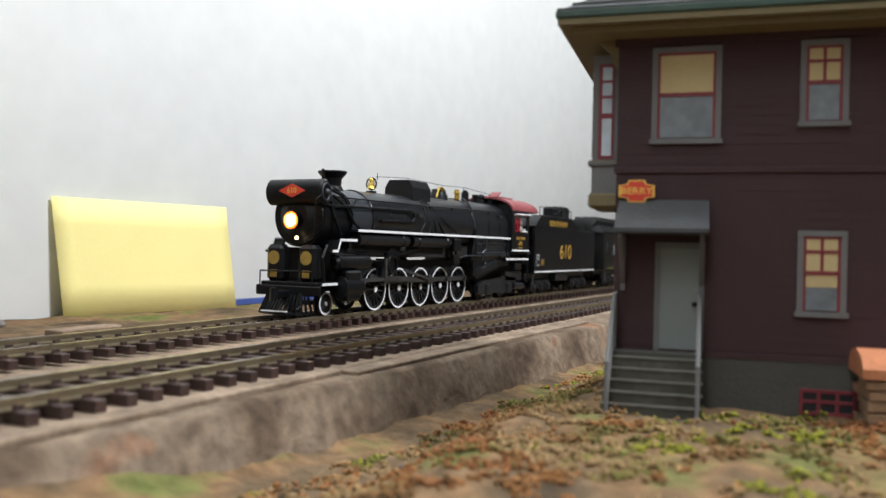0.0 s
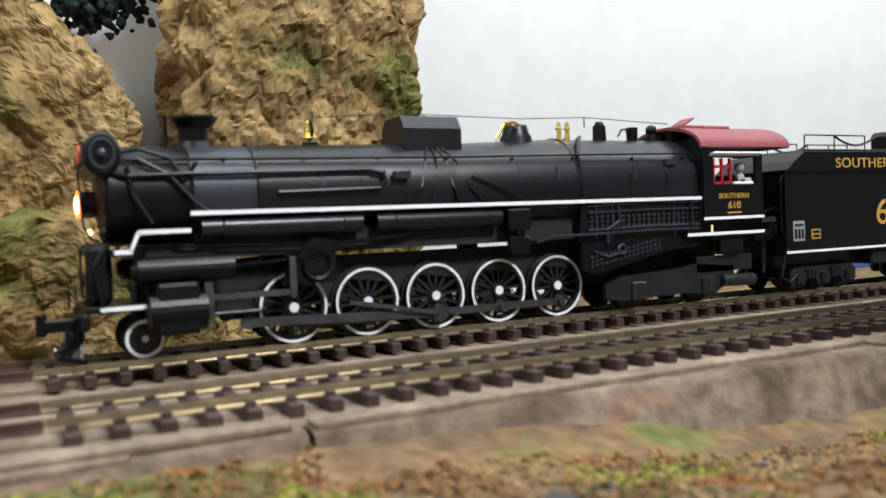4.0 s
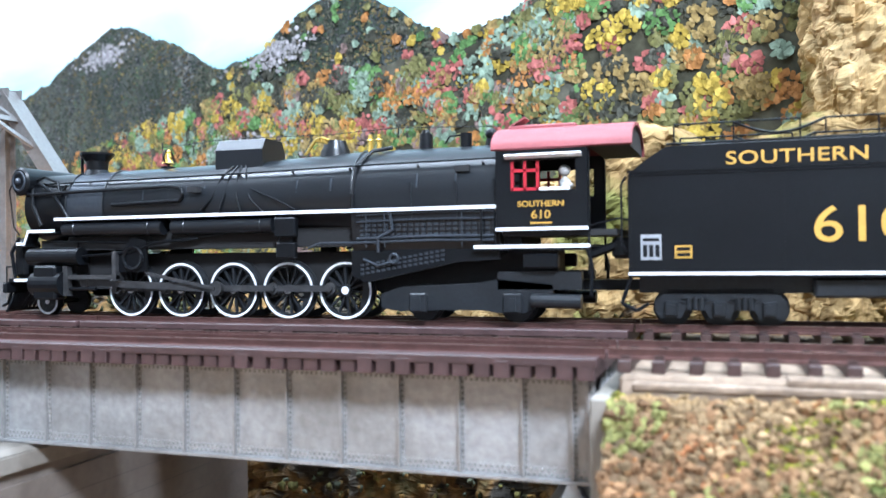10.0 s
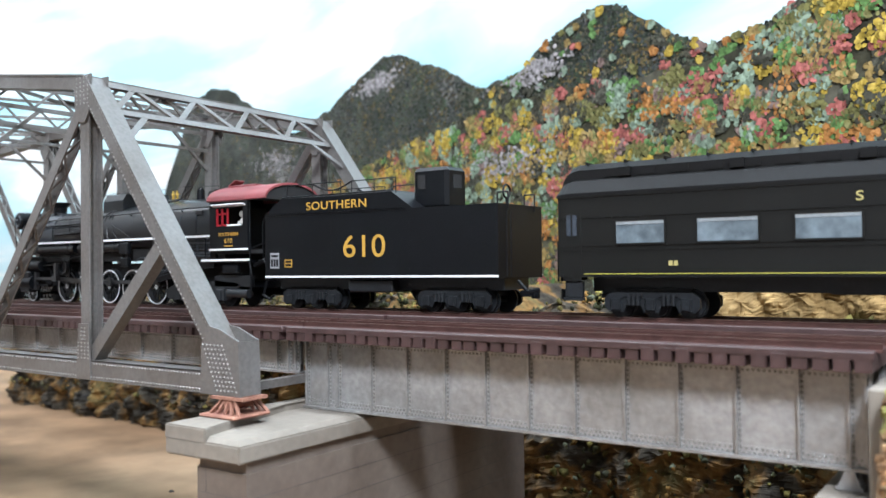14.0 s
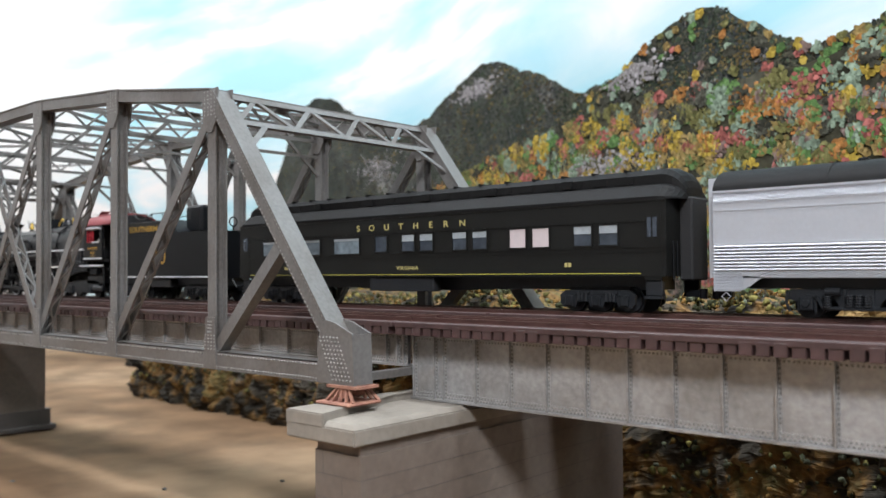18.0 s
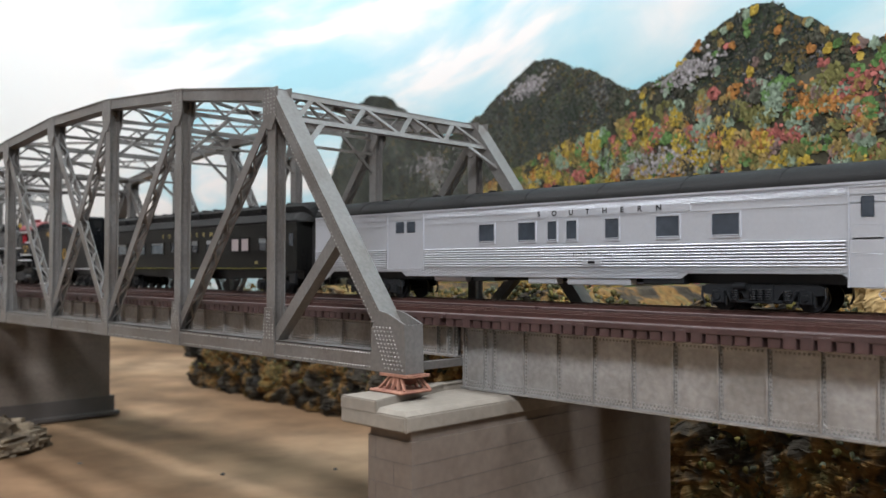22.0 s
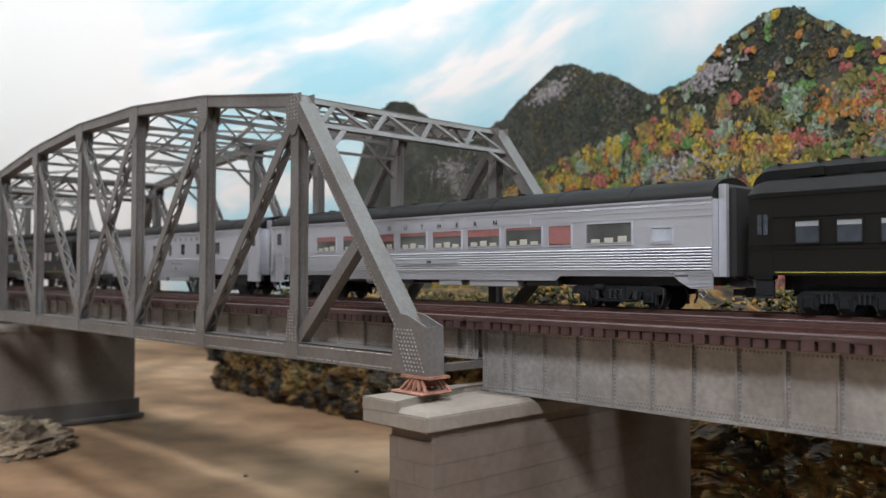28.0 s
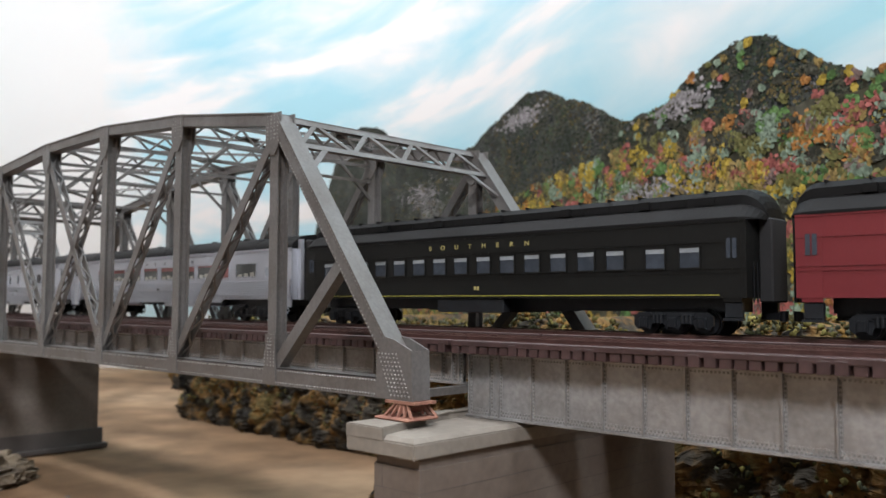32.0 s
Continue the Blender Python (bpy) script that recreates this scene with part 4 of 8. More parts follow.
def cross_frames(t):
    for k in range(1, 7):
        bm = BM()
        z, x = TOP[k], node(k)
        for zz in (z + 1.5, z - 7.5):
            beam(bm, (x, YN + 3, zz), (x, YF - 3, zz), 1.0, 1.8, (1, 0, 0))
        n = 12
        for i in range(n):
            a = YN + 3 + (YF - YN - 6) * i / n
            b = YN + 3 + (YF - YN - 6) * (i + 1) / n
            za, zb = (z + 1, z - 7) if i % 2 else (z - 7, z + 1)
            beam(bm, (x, a, za), (x, b, zb), 0.8, 1.0, (1, 0, 0))
        if 1 < k < 6:
            for s, ye in ((1, YN), (-1, YF)):
                beam(bm, (x, ye + s * 3, z - 26), (x, ye + s * 24, z - 8), 1.0, 1.6, (1, 0, 0))
            beam(bm, (x, YN + 3, z - 16), (x, YF - 3, z - 16), 1.0, 1.5, (1, 0, 0))
        part("sway_frame", bm, TRUSS, t)
    for k in range(1, 6):
        bm = BM()
        z0, z1 = TOP[k] + 1.5, TOP[k + 1] + 1.5
        ym = (YN + YF) / 2
        xm, zm = (node(k) + node(k + 1)) / 2, (z0 + z1) / 2
        for a, b in (((node(k), YN + 3, z0), (node(k + 1), YF - 3, z1)), ((node(k), YF - 3, z0), (node(k + 1), YN + 3, z1))):
            beam(bm, a, b, 2.2, 1.2, (0, 1, 0))
        box(bm, xm - 5, xm + 5, ym - 5, ym + 5, zm + 0.7, zm + 1.2)
        part("top_lateral", bm, TRUSS, t)
    for k, e in ((0, 1), (7, 6)):
        s = 1 if k == 0 else -1
        foot, hip = Vector((node(k) - s * 0.2, 0, ZB + 1)), Vector((node(e), 0, TOP[e] + 1.5))
        d = (foot - hip).normalized()
        bm = BM()
        tops, lows = hip + d * 1.0, hip + d * 15.0
        for p, w in ((tops, 3.6), (lows, 2.6)):
            beam(bm, (p.x, YN + 3, p.z), (p.x, YF - 3, p.z), 1.2, w, Vector((d.z, 0, -d.x)))
        n = 8
        for i in range(n):
            a = YN + 3 + (YF - YN - 6) * i / n
            b = YN + 3 + (YF - YN - 6) * (i + 1) / n
            p, q = (tops, lows) if i % 2 else (lows, tops)
            beam(bm, (p.x, a, p.z), (q.x, b, q.z), 1.0, 2.0, Vector((d.z, 0, -d.x)))
        knee = hip + d * 28
        beam(bm, (lows.x, YN + 16, lows.z), (knee.x, YN + 3, knee.z), 1.0, 2.2, Vector((d.z, 0, -d.x)))
        beam(bm, (lows.x, YF - 16, lows.z), (knee.x, YF - 3, knee.z), 1.0, 2.2, Vector((d.z, 0, -d.x)))
        part("portal_frame", bm, TRUSS, t)
    for k in range(0, 8):
        x = node(k) + (-4 if k == 0 else 4 if k == 7 else 0)
        part("floor_beam", box(BM(), x - 1.6, x + 1.6, YN + 3.2, YF - 3.2, -20.2, -17.6), TRUSS, t)


truss = thing("truss_bridge", "weathered grey riveted double track through truss bridge", "bridge", group="truss spans")
truss_side(truss, YN, -1)
truss_side(truss, YF, 1)
cross_frames(truss)
copy_thing(truss, pose(-(7 * PAN + 11) * K, 0, 0))

# ---- piers and abutment ----


def pier(x, low):
    t = thing("bridge_pier", "stained tan concrete bridge pier with a pale cap", "bridge pier", (x, 0, 0), group="bridge piers")

    def prism(bm, pts, z0, z1, grow=0.0):
        A = [bm.verts.new((a, b, z0)) for a, b in pts]
        B = [bm.verts.new((a + (grow if a < 0 else -grow), b + (grow if b < 0 else -grow), z1)) for a, b in pts]
        n = len(pts)
        for i in range(n):
            bm.faces.new((A[i], A[(i + 1) % n], B[(i + 1) % n], B[i]))
        bm.faces.new(A[::-1])
        bm.faces.new(B)
        return bm

    bm = prism(BM(), [(-13.8, -50.5), (17.4, -50.5), (17.4, 112), (-13.8, 112)], -34.8, -29.8)
    bmesh.ops.bevel(bm, geom=list(bm.edges), offset=0.5, segments=2, affect="EDGES")
    prism(bm, [(-13.3, -50.0), (16.9, -50.0), (16.9, 111.5), (-13.3, 111.5)], -29.9, -28.6, 1.6)
    part("cap", bm, CONCRETE, t, "pale cast concrete cap")
    bm = prism(BM(), [(-13.9, -50.6), (3.8, -50.6), (-8.8, -8), (-8.8, 110), (-13.9, 110)], -30.5, -26.2)
    bmesh.ops.bevel(bm, geom=list(bm.edges), offset=0.4, segments=2, affect="EDGES")
    part("bearing_step", bm, CONCRETE, t, "raised concrete step under the truss shoe")
    part("neck", prism(BM(), [(-3.4, -46.4), (15.8, -46.4), (15.8, 104), (-9.4, 104), (-9.4, -38)], -38.2, -34.7), PIERMAT, t)
    shaft = [(-3.9, -47.0), (16.4, -47.0), (16.4, 104.5), (-10, 104.5), (-10, -38)]
    part("shaft", prism(BM(), shaft, low, -38.0), PIERMAT, t, "stained tan stone shaft")
    for i, z in enumerate((-45.0, -52.2, -59.5, -67.0, -74.5, -82.0, -89.5)):
        part("course_joint", prism(BM(), [(a * 1.004, b * 1.0015) for a, b in shaft], z - 0.07, z + 0.07), PIERDARK, t)
        part("head_joint", box(BM(), -0.3 + 8.5 * (i % 2), -0.15 + 8.5 * (i % 2), -47.06, -46.9, z, z + 7.2), PIERDARK, t)
    part("footing_band", box(BM(), -11.4, 17.6, -50.5, 108.5, low, low + 17), PIERDARK, t, "dark painted footing band")
    part("footing", box(BM(), -15, 21, -54, 112, low, low + 4.0, 0.6), PIERDARK, t)
    return t


p1 = pier(-148, SAND)
copy_thing(p1, pose((-153.5 - 7 * PAN - 19) * K, 0, 0))
copy_thing(p1, pose((-1239) * K, 0, 0))
copy_thing(p1, pose((-1450) * K, 0, 0))
for y in (YN, YF):
    for x in (-153.5, -153.5 - 7 * PAN, -153.5 - 7 * PAN - 11):
        t = thing("bearing_pad", "reddish stone pad under the truss shoe", "bearing pad", (x, y, 0), group="bearing pads")
        bm = box(BM(), -8.5, 7.5, -8, 6.5, -26.2, -25.2, 0.4)
        part("pad", bm, RUST, t)
tagged(part("abutment", box(BM(), 16.2, 22.5, -12, 100, SAND, -8.2, 0.4), CONCRETE), "pale concrete bridge abutment in the bank", "abutment", kind="structure")
part("bearing_shelf", box(BM(), 4.5, 16.4, -8, 98, SAND, -32.8, 0.5), CONCRETE, bpy.data.objects["abutment"])

# foam tufts on the slope beside the abutment
spots = []
while len(spots) < 6000:
    x, y = random.uniform(20.5, 100), random.uniform(-75, -13)
    z = bank_height(max(x, 21), y)
    if y > -16 and random.random() < 0.8:
        continue
    r = random.uniform(0.4, 1.3)
    spots.append((x, y, z + r * 0.4, r))
for i in range(1100):
    z = random.uniform(-70, -9)
    spots.append((22 + random.uniform(-0.5, 2.5), -13.5 - random.uniform(0, 6) - 0.5 * max(0, -20 - z), z, random.uniform(0.8, 2.0)))
tagged(raw("slope_foam", *clumps(spots, 0.55), ramp_mat("tan_foam_clumps", [(0, (0.24, 0.155, 0.08)), (0.35, (0.28, 0.19, 0.10)), (0.6, (0.21, 0.12, 0.06)), (0.8, (0.18, 0.175, 0.06)), (1.0, (0.13, 0.15, 0.045))], True, 1.0, 900.0, 0.6, 5, (0.3, 0.7), 90.0)), "tan and rust coloured foam foliage on the slope", "foliage", kind="stuff")

# ---- cliffs ----


def cliff(name, x0, x1, y0, y1, top, seed, label, m=ROCK, zlow=-9.0, amp=1.0, nu=230, nv=170):
    path = [(x0, y1)] + [(x0, y0 + 10), (x0 + 8, y0), (x1 - 8, y0), (x1, y0 + 10), (x1, y1)]
    seg = [math.dist(a, b) for a, b in zip(path, path[1:])]
    tot = sum(seg)
    vs, fs = [], []
    for j in range(nv + 1):
        for i in range(nu + 1):
            s = tot * i / nu
            k = 0
            while k < len(seg) - 1 and s > seg[k]:
                s -= seg[k]
                k += 1
            f = s / seg[k]
            x = path[k][0] + (path[k + 1][0] - path[k][0]) * f
            y = path[k][1] + (path[k + 1][1] - path[k][1]) * f
            zt = top(x)
            z = zlow + (zt - zlow) * j / nv
            d = Vector((path[k + 1][1] - path[k][1], -(path[k + 1][0] - path[k][0]))).normalized()
            w = tot * i / nu
            d1 = noise.voronoi(Vector((w * 0.075 + 0.5 * nz3(w, seed, z, 0.06), seed, z * 0.048)))[0]
            d2 = noise.voronoi(Vector((w * 0.20, seed + 7, z * 0.15)))[0]
            d3 = noise.voronoi(Vector((w * 0.42, seed + 9, z * 0.38)))[0]
            h = 5.0 * nz3(w, seed, z * 0.35, 0.055) + 7.0 * min(d1[1] - d1[0], 0.55) - 5.0 * d1[0] + 3.4 * min(d2[1] - d2[0], 0.5) + 1.3 * min(d3[1] - d3[0], 0.5) + 0.7 * nz3(w, seed + 3, z, 0.5) + 0.4 * nz3(w, seed, z, 1.3)
            r = 6.0 * smooth_step(0.93, 1.0, j / nv)
            h = h * amp - r
            vs.append((x - d.x * h * -1, y - d.y * h * -1, z + 2.0 * nz3(w, seed + 20, z, 0.2)))
    wdt = nu + 1
    for j in range(nv):
        for i in range(nu):
            fs.append((j * wdt + i, j * wdt + i + 1, (j + 1) * wdt + i + 1, (j + 1) * wdt + i))
    k = len(vs)
    for i in range(nu + 1):
        x, y, z = vs[nv * wdt + i]
        vs.append((x, max(y, y1), z + 1.5))
    for i in range(nu):
        fs.append((nv * wdt + i, nv * wdt + i + 1, k + i + 1, k + i))
    return tagged(raw(name, vs, fs, m, None, "", False), label, "cliff")


cliff("rock_pillar", 206, 297, 150, 204, lambda x: 215, 3, "tall tan carved rock pillar with moss streaks")
cliff("rock_cliff", 72, 191, 150, 206, lambda x: 140 - 60 * smooth_step(120, 195, x), 11, "tan carved rock cliff with a sloping top")
cliff("rock_ledge", -70, 84, 132, 215, lambda x: 62 - 30 * smooth_step(10, -70, x) + 5 * math.sin(x * 0.11), 21, "low tan rock ledge behind the track")
cliff("rock_outcrop", 60, 215, 128, 170, lambda x: 28 + 10 * math.sin(x * 0.09), 31, "broken tan rock at the foot of the cliff")

tree = thing("cliff_tree", "dark blue green model tree leaning over the gap between the cliffs", "tree", (176, 190, 88))
part("trunk", tube(BM(), [(-4, 0, -6), (-2, 1, 8), (2, 2, 20), (6, 2, 27)], 1.1, 7), mat("dark_tree_bark", (0.03, 0.024, 0.02), 0.9, 0, 0.3, 200, 0.5), tree)
part("limb", tube(BM(), [(0, 1.5, 14), (7, 3, 19), (13, 3, 22)], 0.7, 6), bpy.data.materials["dark_tree_bark"], tree)
spots = [(random.gauss(5, 8), random.gauss(2, 4), random.gauss(27, 5), random.uniform(0.7, 2.0)) for i in range(420)]
raw("crown", *clumps(spots, 0.5), ramp_mat("dark_tree_foliage", [(0, (0.012, 0.020, 0.024)), (0.4, (0.020, 0.032, 0.034)), (0.8, (0.034, 0.048, 0.036))], True, 1.0, 500.0, 0.5), tree, "ragged dark crown", True)

# ---- river bank behind the bridge ----
cliff("river_bank", -345, 40, 128, 330, lambda x: -6 + 7 * math.sin(x * 0.045) + 4 * math.sin(x * 0.13), 41, "dark rocky river bank with foliage", BANKROCK, SAND, 1.6)
cliff("river_bank", -800, -330, 246, 560, lambda x: -8 + 6 * math.sin(x * 0.03) - 30 * smooth_step(-700, -800, x), 47, "dark rocky river bank with foliage", BANKROCK, SAND, 1.8)
cliff("far_river_bank", -1100, -800, 395, 600, lambda x: -62 + 5 * math.sin(x * 0.05), 53, "far rocky bank of the river", BANKROCK, SAND, 1.2)
spots = []
for i in range(7000):
    if i % 3:
        x = random.uniform(-340, 20)
        f = random.random()
        y, z = (130 + random.uniform(-6, 3), random.uniform(-95, -4)) if f < 0.45 else (random.uniform(128, 190), -4 + random.uniform(-4, 4) + 7 * math.sin(x * 0.045))
    else:
        x = random.uniform(-795, -335)
        f = random.random()
        y, z = (248 + random.uniform(-7, 3), random.uniform(-98, -8)) if f < 0.6 else (random.uniform(246, 330), -6 + random.uniform(-4, 4))
    spots.append((x, y, z, random.uniform(0.5, 1.7)))
tagged(raw("bank_foliage", *clumps(spots, 0.75), ramp_mat("bank_foliage_clumps", [(0, (0.10, 0.085, 0.03)), (0.25, (0.22, 0.13, 0.04)), (0.45, (0.055, 0.060, 0.030)), (0.65, (0.19, 0.17, 0.055)), (0.82, (0.10, 0.11, 0.075)), (1.0, (0.24, 0.15, 0.05))], True, 1.0, 500.0, 0.6, 5, (0.3, 0.7), 70.0), None, "", True), "ochre, brown and olive foliage clumps on the bank", "foliage", kind="stuff")

# ---- signal tower building ----


def tower():
    T = thing("signal_tower", "dark red two storey model tower with grey trim and a porch", "building", (352.2, -79.6, 3.6), -79.85)
    T.matrix_basis = T.matrix_basis @ Matrix.Scale(0.88, 4)
    U0, U1, V1 = -9.3, 84.0, 62.0
    part("foundation", box(BM(), U0 - 0.4, U1 + 0.4, -0.5, V1, -17, 0.2), FOUND, T)
    body = part("wall", box(BM(), U0, U1, 0, V1, 0.2, 84), BRICKRED, T, "dark red sided wall")
    board = None
    for i in range(34):
        if board is None:
            board = part("siding_board", box(BM(), U0 - 0.12, U1, -0.14, 0.1, 0, 2.2), BRICKRED, T, at=(0, 0, 1.5))
        else:
            again(board, (0, 0, 1.5 + 2.42 * i), T)
    bm = box(BM(), U0 - 0.7, U1 + 0.7, -0.8, 0.2, 47.2, 48.8, 0.2)
    box(bm, U0 - 0.6, U1 + 0.6, -0.7, 0.2, -0.6, 0.9)
    box(bm, U0 - 1.0, U1 + 0.6, -1.1, 0.2, 81.2, 84)
    part("belt_course", bm, BRICKRED, T)

    def win(u0, u1, z0, z1, mode):
        w = part("window", box(BM(), u0 + 1.2, u1 - 1.2, -0.3, 0.0, z0 + 1.2, z1 - 1.2), GLASS, T)
        bm = BM()
        box(bm, u0, u0 + 1.4, -0.9, 0.1, z0, z1)
        box(bm, u1 - 1.4, u1, -0.9, 0.1, z0, z1)
        box(bm, u0, u1, -1.0, 0.1, z1 - 1.4, z1)
        box(bm, u0 - 0.5, u1 + 0.5, -1.3, 0.1, z0 - 0.5, z0 + 0.8)
        part("window_trim", bm, TRIMGREY, w, "grey window trim")
        bm = BM()
        zm = (z0 + z1) / 2
        box(bm, u0 + 1.4, u1 - 1.4, -0.7, -0.2, zm - 0.5, zm + 0.5)
        box(bm, u0 + 1.4, u0 + 2.1, -0.6, -0.2, z0 + 0.8, z1 - 1.4)
        box(bm, u1 - 2.1, u1 - 1.4, -0.6, -0.2, z0 + 0.8, z1 - 1.4)
        box(bm, u0 + 1.4, u1 - 1.4, -0.6, -0.2, z1 - 2.1, z1 - 1.4)
        if mode:
            um = (u0 + u1) / 2
            box(bm, um - 0.4, um + 0.4, -0.65, -0.2, zm, z1 - 1.4)
            zq = (zm + z1) / 2
            box(bm, u0 + 1.4, u1 - 1.4, -0.65, -0.2, zq - 0.4, zq + 0.4)
        part("window_sash", bm, TOWERSASH, w, "dark red sash")
        low = zm + 0.5 if mode != 2 else zm - 3.6
        part("window_blind", box(BM(), u0 + 1.5, u1 - 1.5, -0.42, -0.32, low, z1 - 1.5), SHADE, w, "drawn cream blind")

    win(-0.5, 17.0, 55.4, 80.3, 0)
    win(35.9, 47.2, 59.3, 80.6, 1)
    win(36.1, 47.6, 11.4, 32.6, 2)
    win(62, 74, 59.3, 80.6, 1)
    w = part("basement_window", box(BM(), 37.4, 50, -0.9, -0.3, -13.2, -7.6), DARK, T)
    bm = BM()
    for u in (37.2, 41.3, 45.6, 49.6):
        box(bm, u, u + 0.8, -1.3, -0.6, -13.4, -7.4)
    for z in (-13.6, -10.6, -8.0):
        box(bm, 37.2, 50.2, -1.3, -0.6, z, z + 0.8)
    part("basement_sash", bm, TOWERSASH, w, "dark red basement sash")
    # door, porch and steps
    d = part("door", box(BM(), 2.4, 12.6, -0.6, 0.1, 1.0, 27.6), DOORGREY, T, "pale grey panelled door")
    bm = box(BM(), 1.2, 2.6, -1.0, 0.1, 0.5, 29)
    box(bm, 12.4, 13.8, -1.0, 0.1, 0.5, 29)
    box(bm, 1.2, 13.8, -1.0, 0.1, 27.4, 29)
    part("door_frame", bm, TRIMGREY, d)
    part("door_knob", ball(BM(), (11.4, -1.2, 13), 0.7, 2), BLACK, d)
    bm = BM()
    sweep(bm, [(-13.5, 31.4), (-13.5, 32.4), (-0.2, 40.2), (-0.2, 38.8)], U0 + 0.8, 14.6, "x")
    sweep(bm, [(-13.0, 31.0), (-13.0, 31.6), (-0.2, 31.6), (-0.2, 31.0)], U0 + 1.2, 14.2, "x")
    part("porch_roof", bm, SHINGLE, T, "dark shingled porch roof")
    for u in (U0 + 2.2, 13.0):
        bm = BM()
        beam(bm, (u, -11.5, 31), (u, -0.6, 18), 1.2, 1.2, (1, 0, 0))
        box(bm, u - 0.6, u + 0.6, -1.2, 0, 16, 31)
        box(bm, u - 0.6, u + 0.6, -12, 0, 30, 31.2)
        tube(bm, [(u, -6, 31), (u, -3.2, 28), (u, -3, 24)], 0.5)
        part("porch_bracket", bm, TRIMGREY, T)
    for i in range(6):
        b = box(BM(), U0 - 0.8, 13.6, -7 - 2.7 * (i + 1), -4.3 - 2.7 * i, -17, -1.0 - 2.6 * i)
        box(b, U0 - 1.0, 13.8, -7.3 - 2.7 * (i + 1), -4.3 - 2.7 * i, -1.2 - 2.6 * i, -0.6 - 2.6 * i, 0.15)
        part("step", b, STEPGREY, T, "worn grey concrete step")
    part("landing", box(BM(), U0 - 0.8, 13.6, -7.0, -0.3, -17, 0.4), FOUND, T)
    for u in (U0 + 0.6, 12.6):
        bm = BM()
        tube(bm, [(u, -1.0, 15.2), (u, -6.5, 14.6), (u, -22, -1.0), (u, -22, -15)], 0.6, 6)
        tube(bm, [(u, -1.0, 6.4), (u, -6.5, 6.0), (u, -22, -8.6)], 0.6, 6)
        cyl(bm, (u, -6.5, -1), (u, -6.5, 15), 0.5, None, 6)
        cyl(bm, (u, -1.5, 0), (u, -1.5, 16), 0.5, None, 6)
        part("stair_rail", bm, TRIMGREY, T, "pale grey pipe handrail")
    # bay window on the track side
    bay = part("bay_window", box(BM(), U0 - 7.2, U0, 3.5, 30, 42.0, 80), TRIMGREY, T, "grey bay window over ochre base")
    bm = box(BM(), U0 - 8.0, U0, 3.0, 30.6, 38.2, 42.2, 0.6)
    box(bm, U0 - 7.9, U0, 3.0, 30.6, 50, 51.2)
    part("bay_base", bm, CREAM, bay, "ochre bay base")
    part("bay_rail", box(BM(), U0 - 8.2, U0, 2.8, 30.8, 49.6, 51.0, 0.3), TRIMGREY, bay)
    bm = BM()
    box(bm, U0 - 5.6, U0 - 1.4, 3.1, 3.6, 51.5, 77.5)
    for v in (6, 15, 23):
        box(bm, U0 - 7.5, U0 - 7.0, v, v + 6, 52, 77)
    part("bay_sash", bm, TOWERSASH, bay, "dark red bay sash")
    bm = BM()
    for z0, z1 in ((52.4, 62.5), (64, 68), (68.8, 72.2), (73, 76.5)):
        box(bm, U0 - 4.6, U0 - 2.0, 2.9, 3.2, z0, z1)
        for v in (6.8, 15.8, 23.8):
            box(bm, U0 - 7.7, U0 - 7.4, v, v + 4.4, z0, z1)
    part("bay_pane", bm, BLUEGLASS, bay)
    # eaves and hipped roof
    E0, E1, F0, F1 = -24.0, 99.0, -13.0, 76.0
    bm = BM()
    for k, (z0, z1) in enumerate(((83.0, 84.6), (84.6, 86.2))):
        o = 3.2 - 3.2 * k
        box(bm, E0 + o, E1 - o, F0 + o, F1 - o, z0, z1)
    part("soffit", bm, CREAM, T, "ochre soffit boards")
    part("gutter", box(BM(), E0 - 0.6, E1 + 0.6, F0 - 0.6, F1 + 0.6, 86.1, 88.4, 0.5), GUTTER, T, "dark green gutter")
    bm = BM()
    base = [bm.verts.new(p) for p in ((E0, F0, 88.3), (E1, F0, 88.3), (E1, F1, 88.3), (E0, F1, 88.3))]
    top = [bm.verts.new(p) for p in ((E0 + 40, (F0 + F1) / 2, 116), (E1 - 40, (F0 + F1) / 2, 116))]
    bm.faces.new((base[0], base[1], top[1], top[0]))
    bm.faces.new((base[1], base[2], top[1]))
    bm.faces.new((base[2], base[3], top[0], top[1]))
    bm.faces.new((base[3], base[0], top[0]))
    bm.faces.new(base[::-1])
    part("roof", bm, SHINGLE, T, "dark grey shingled hip roof")
    bm = BM()
    for i in range(12):
        f = i / 12
        z = 88.3 + 27.7 * f
        box(bm, E0 + 40 * f - 0.2, E1 - 40 * f + 0.2, F0 + (F1 - F0) / 2 * f - 0.4, F0 + (F1 - F0) / 2 * f + 0.9, z - 0.1, z + 0.5)
    part("shingle_course", bm, SHINGLE, T)
    for v in (0.5, 31):
        bm = plate(BM(), [(U0 - 6, 83.2), (U0, 83.2), (U0, 75), (U0 - 1.5, 76.5), (U0 - 2.2, 79.5)], v, v + 2)
        part("eave_bracket", bm, CREAM, T)
    return T


tower()
# station sign on its own bracket
S = thing("name_sign", "small red enamel station sign with gold edge", "sign", (352.2, -79.6, 3.6), -79.85)
S.matrix_basis = S.matrix_basis @ Matrix.Scale(0.88, 4)


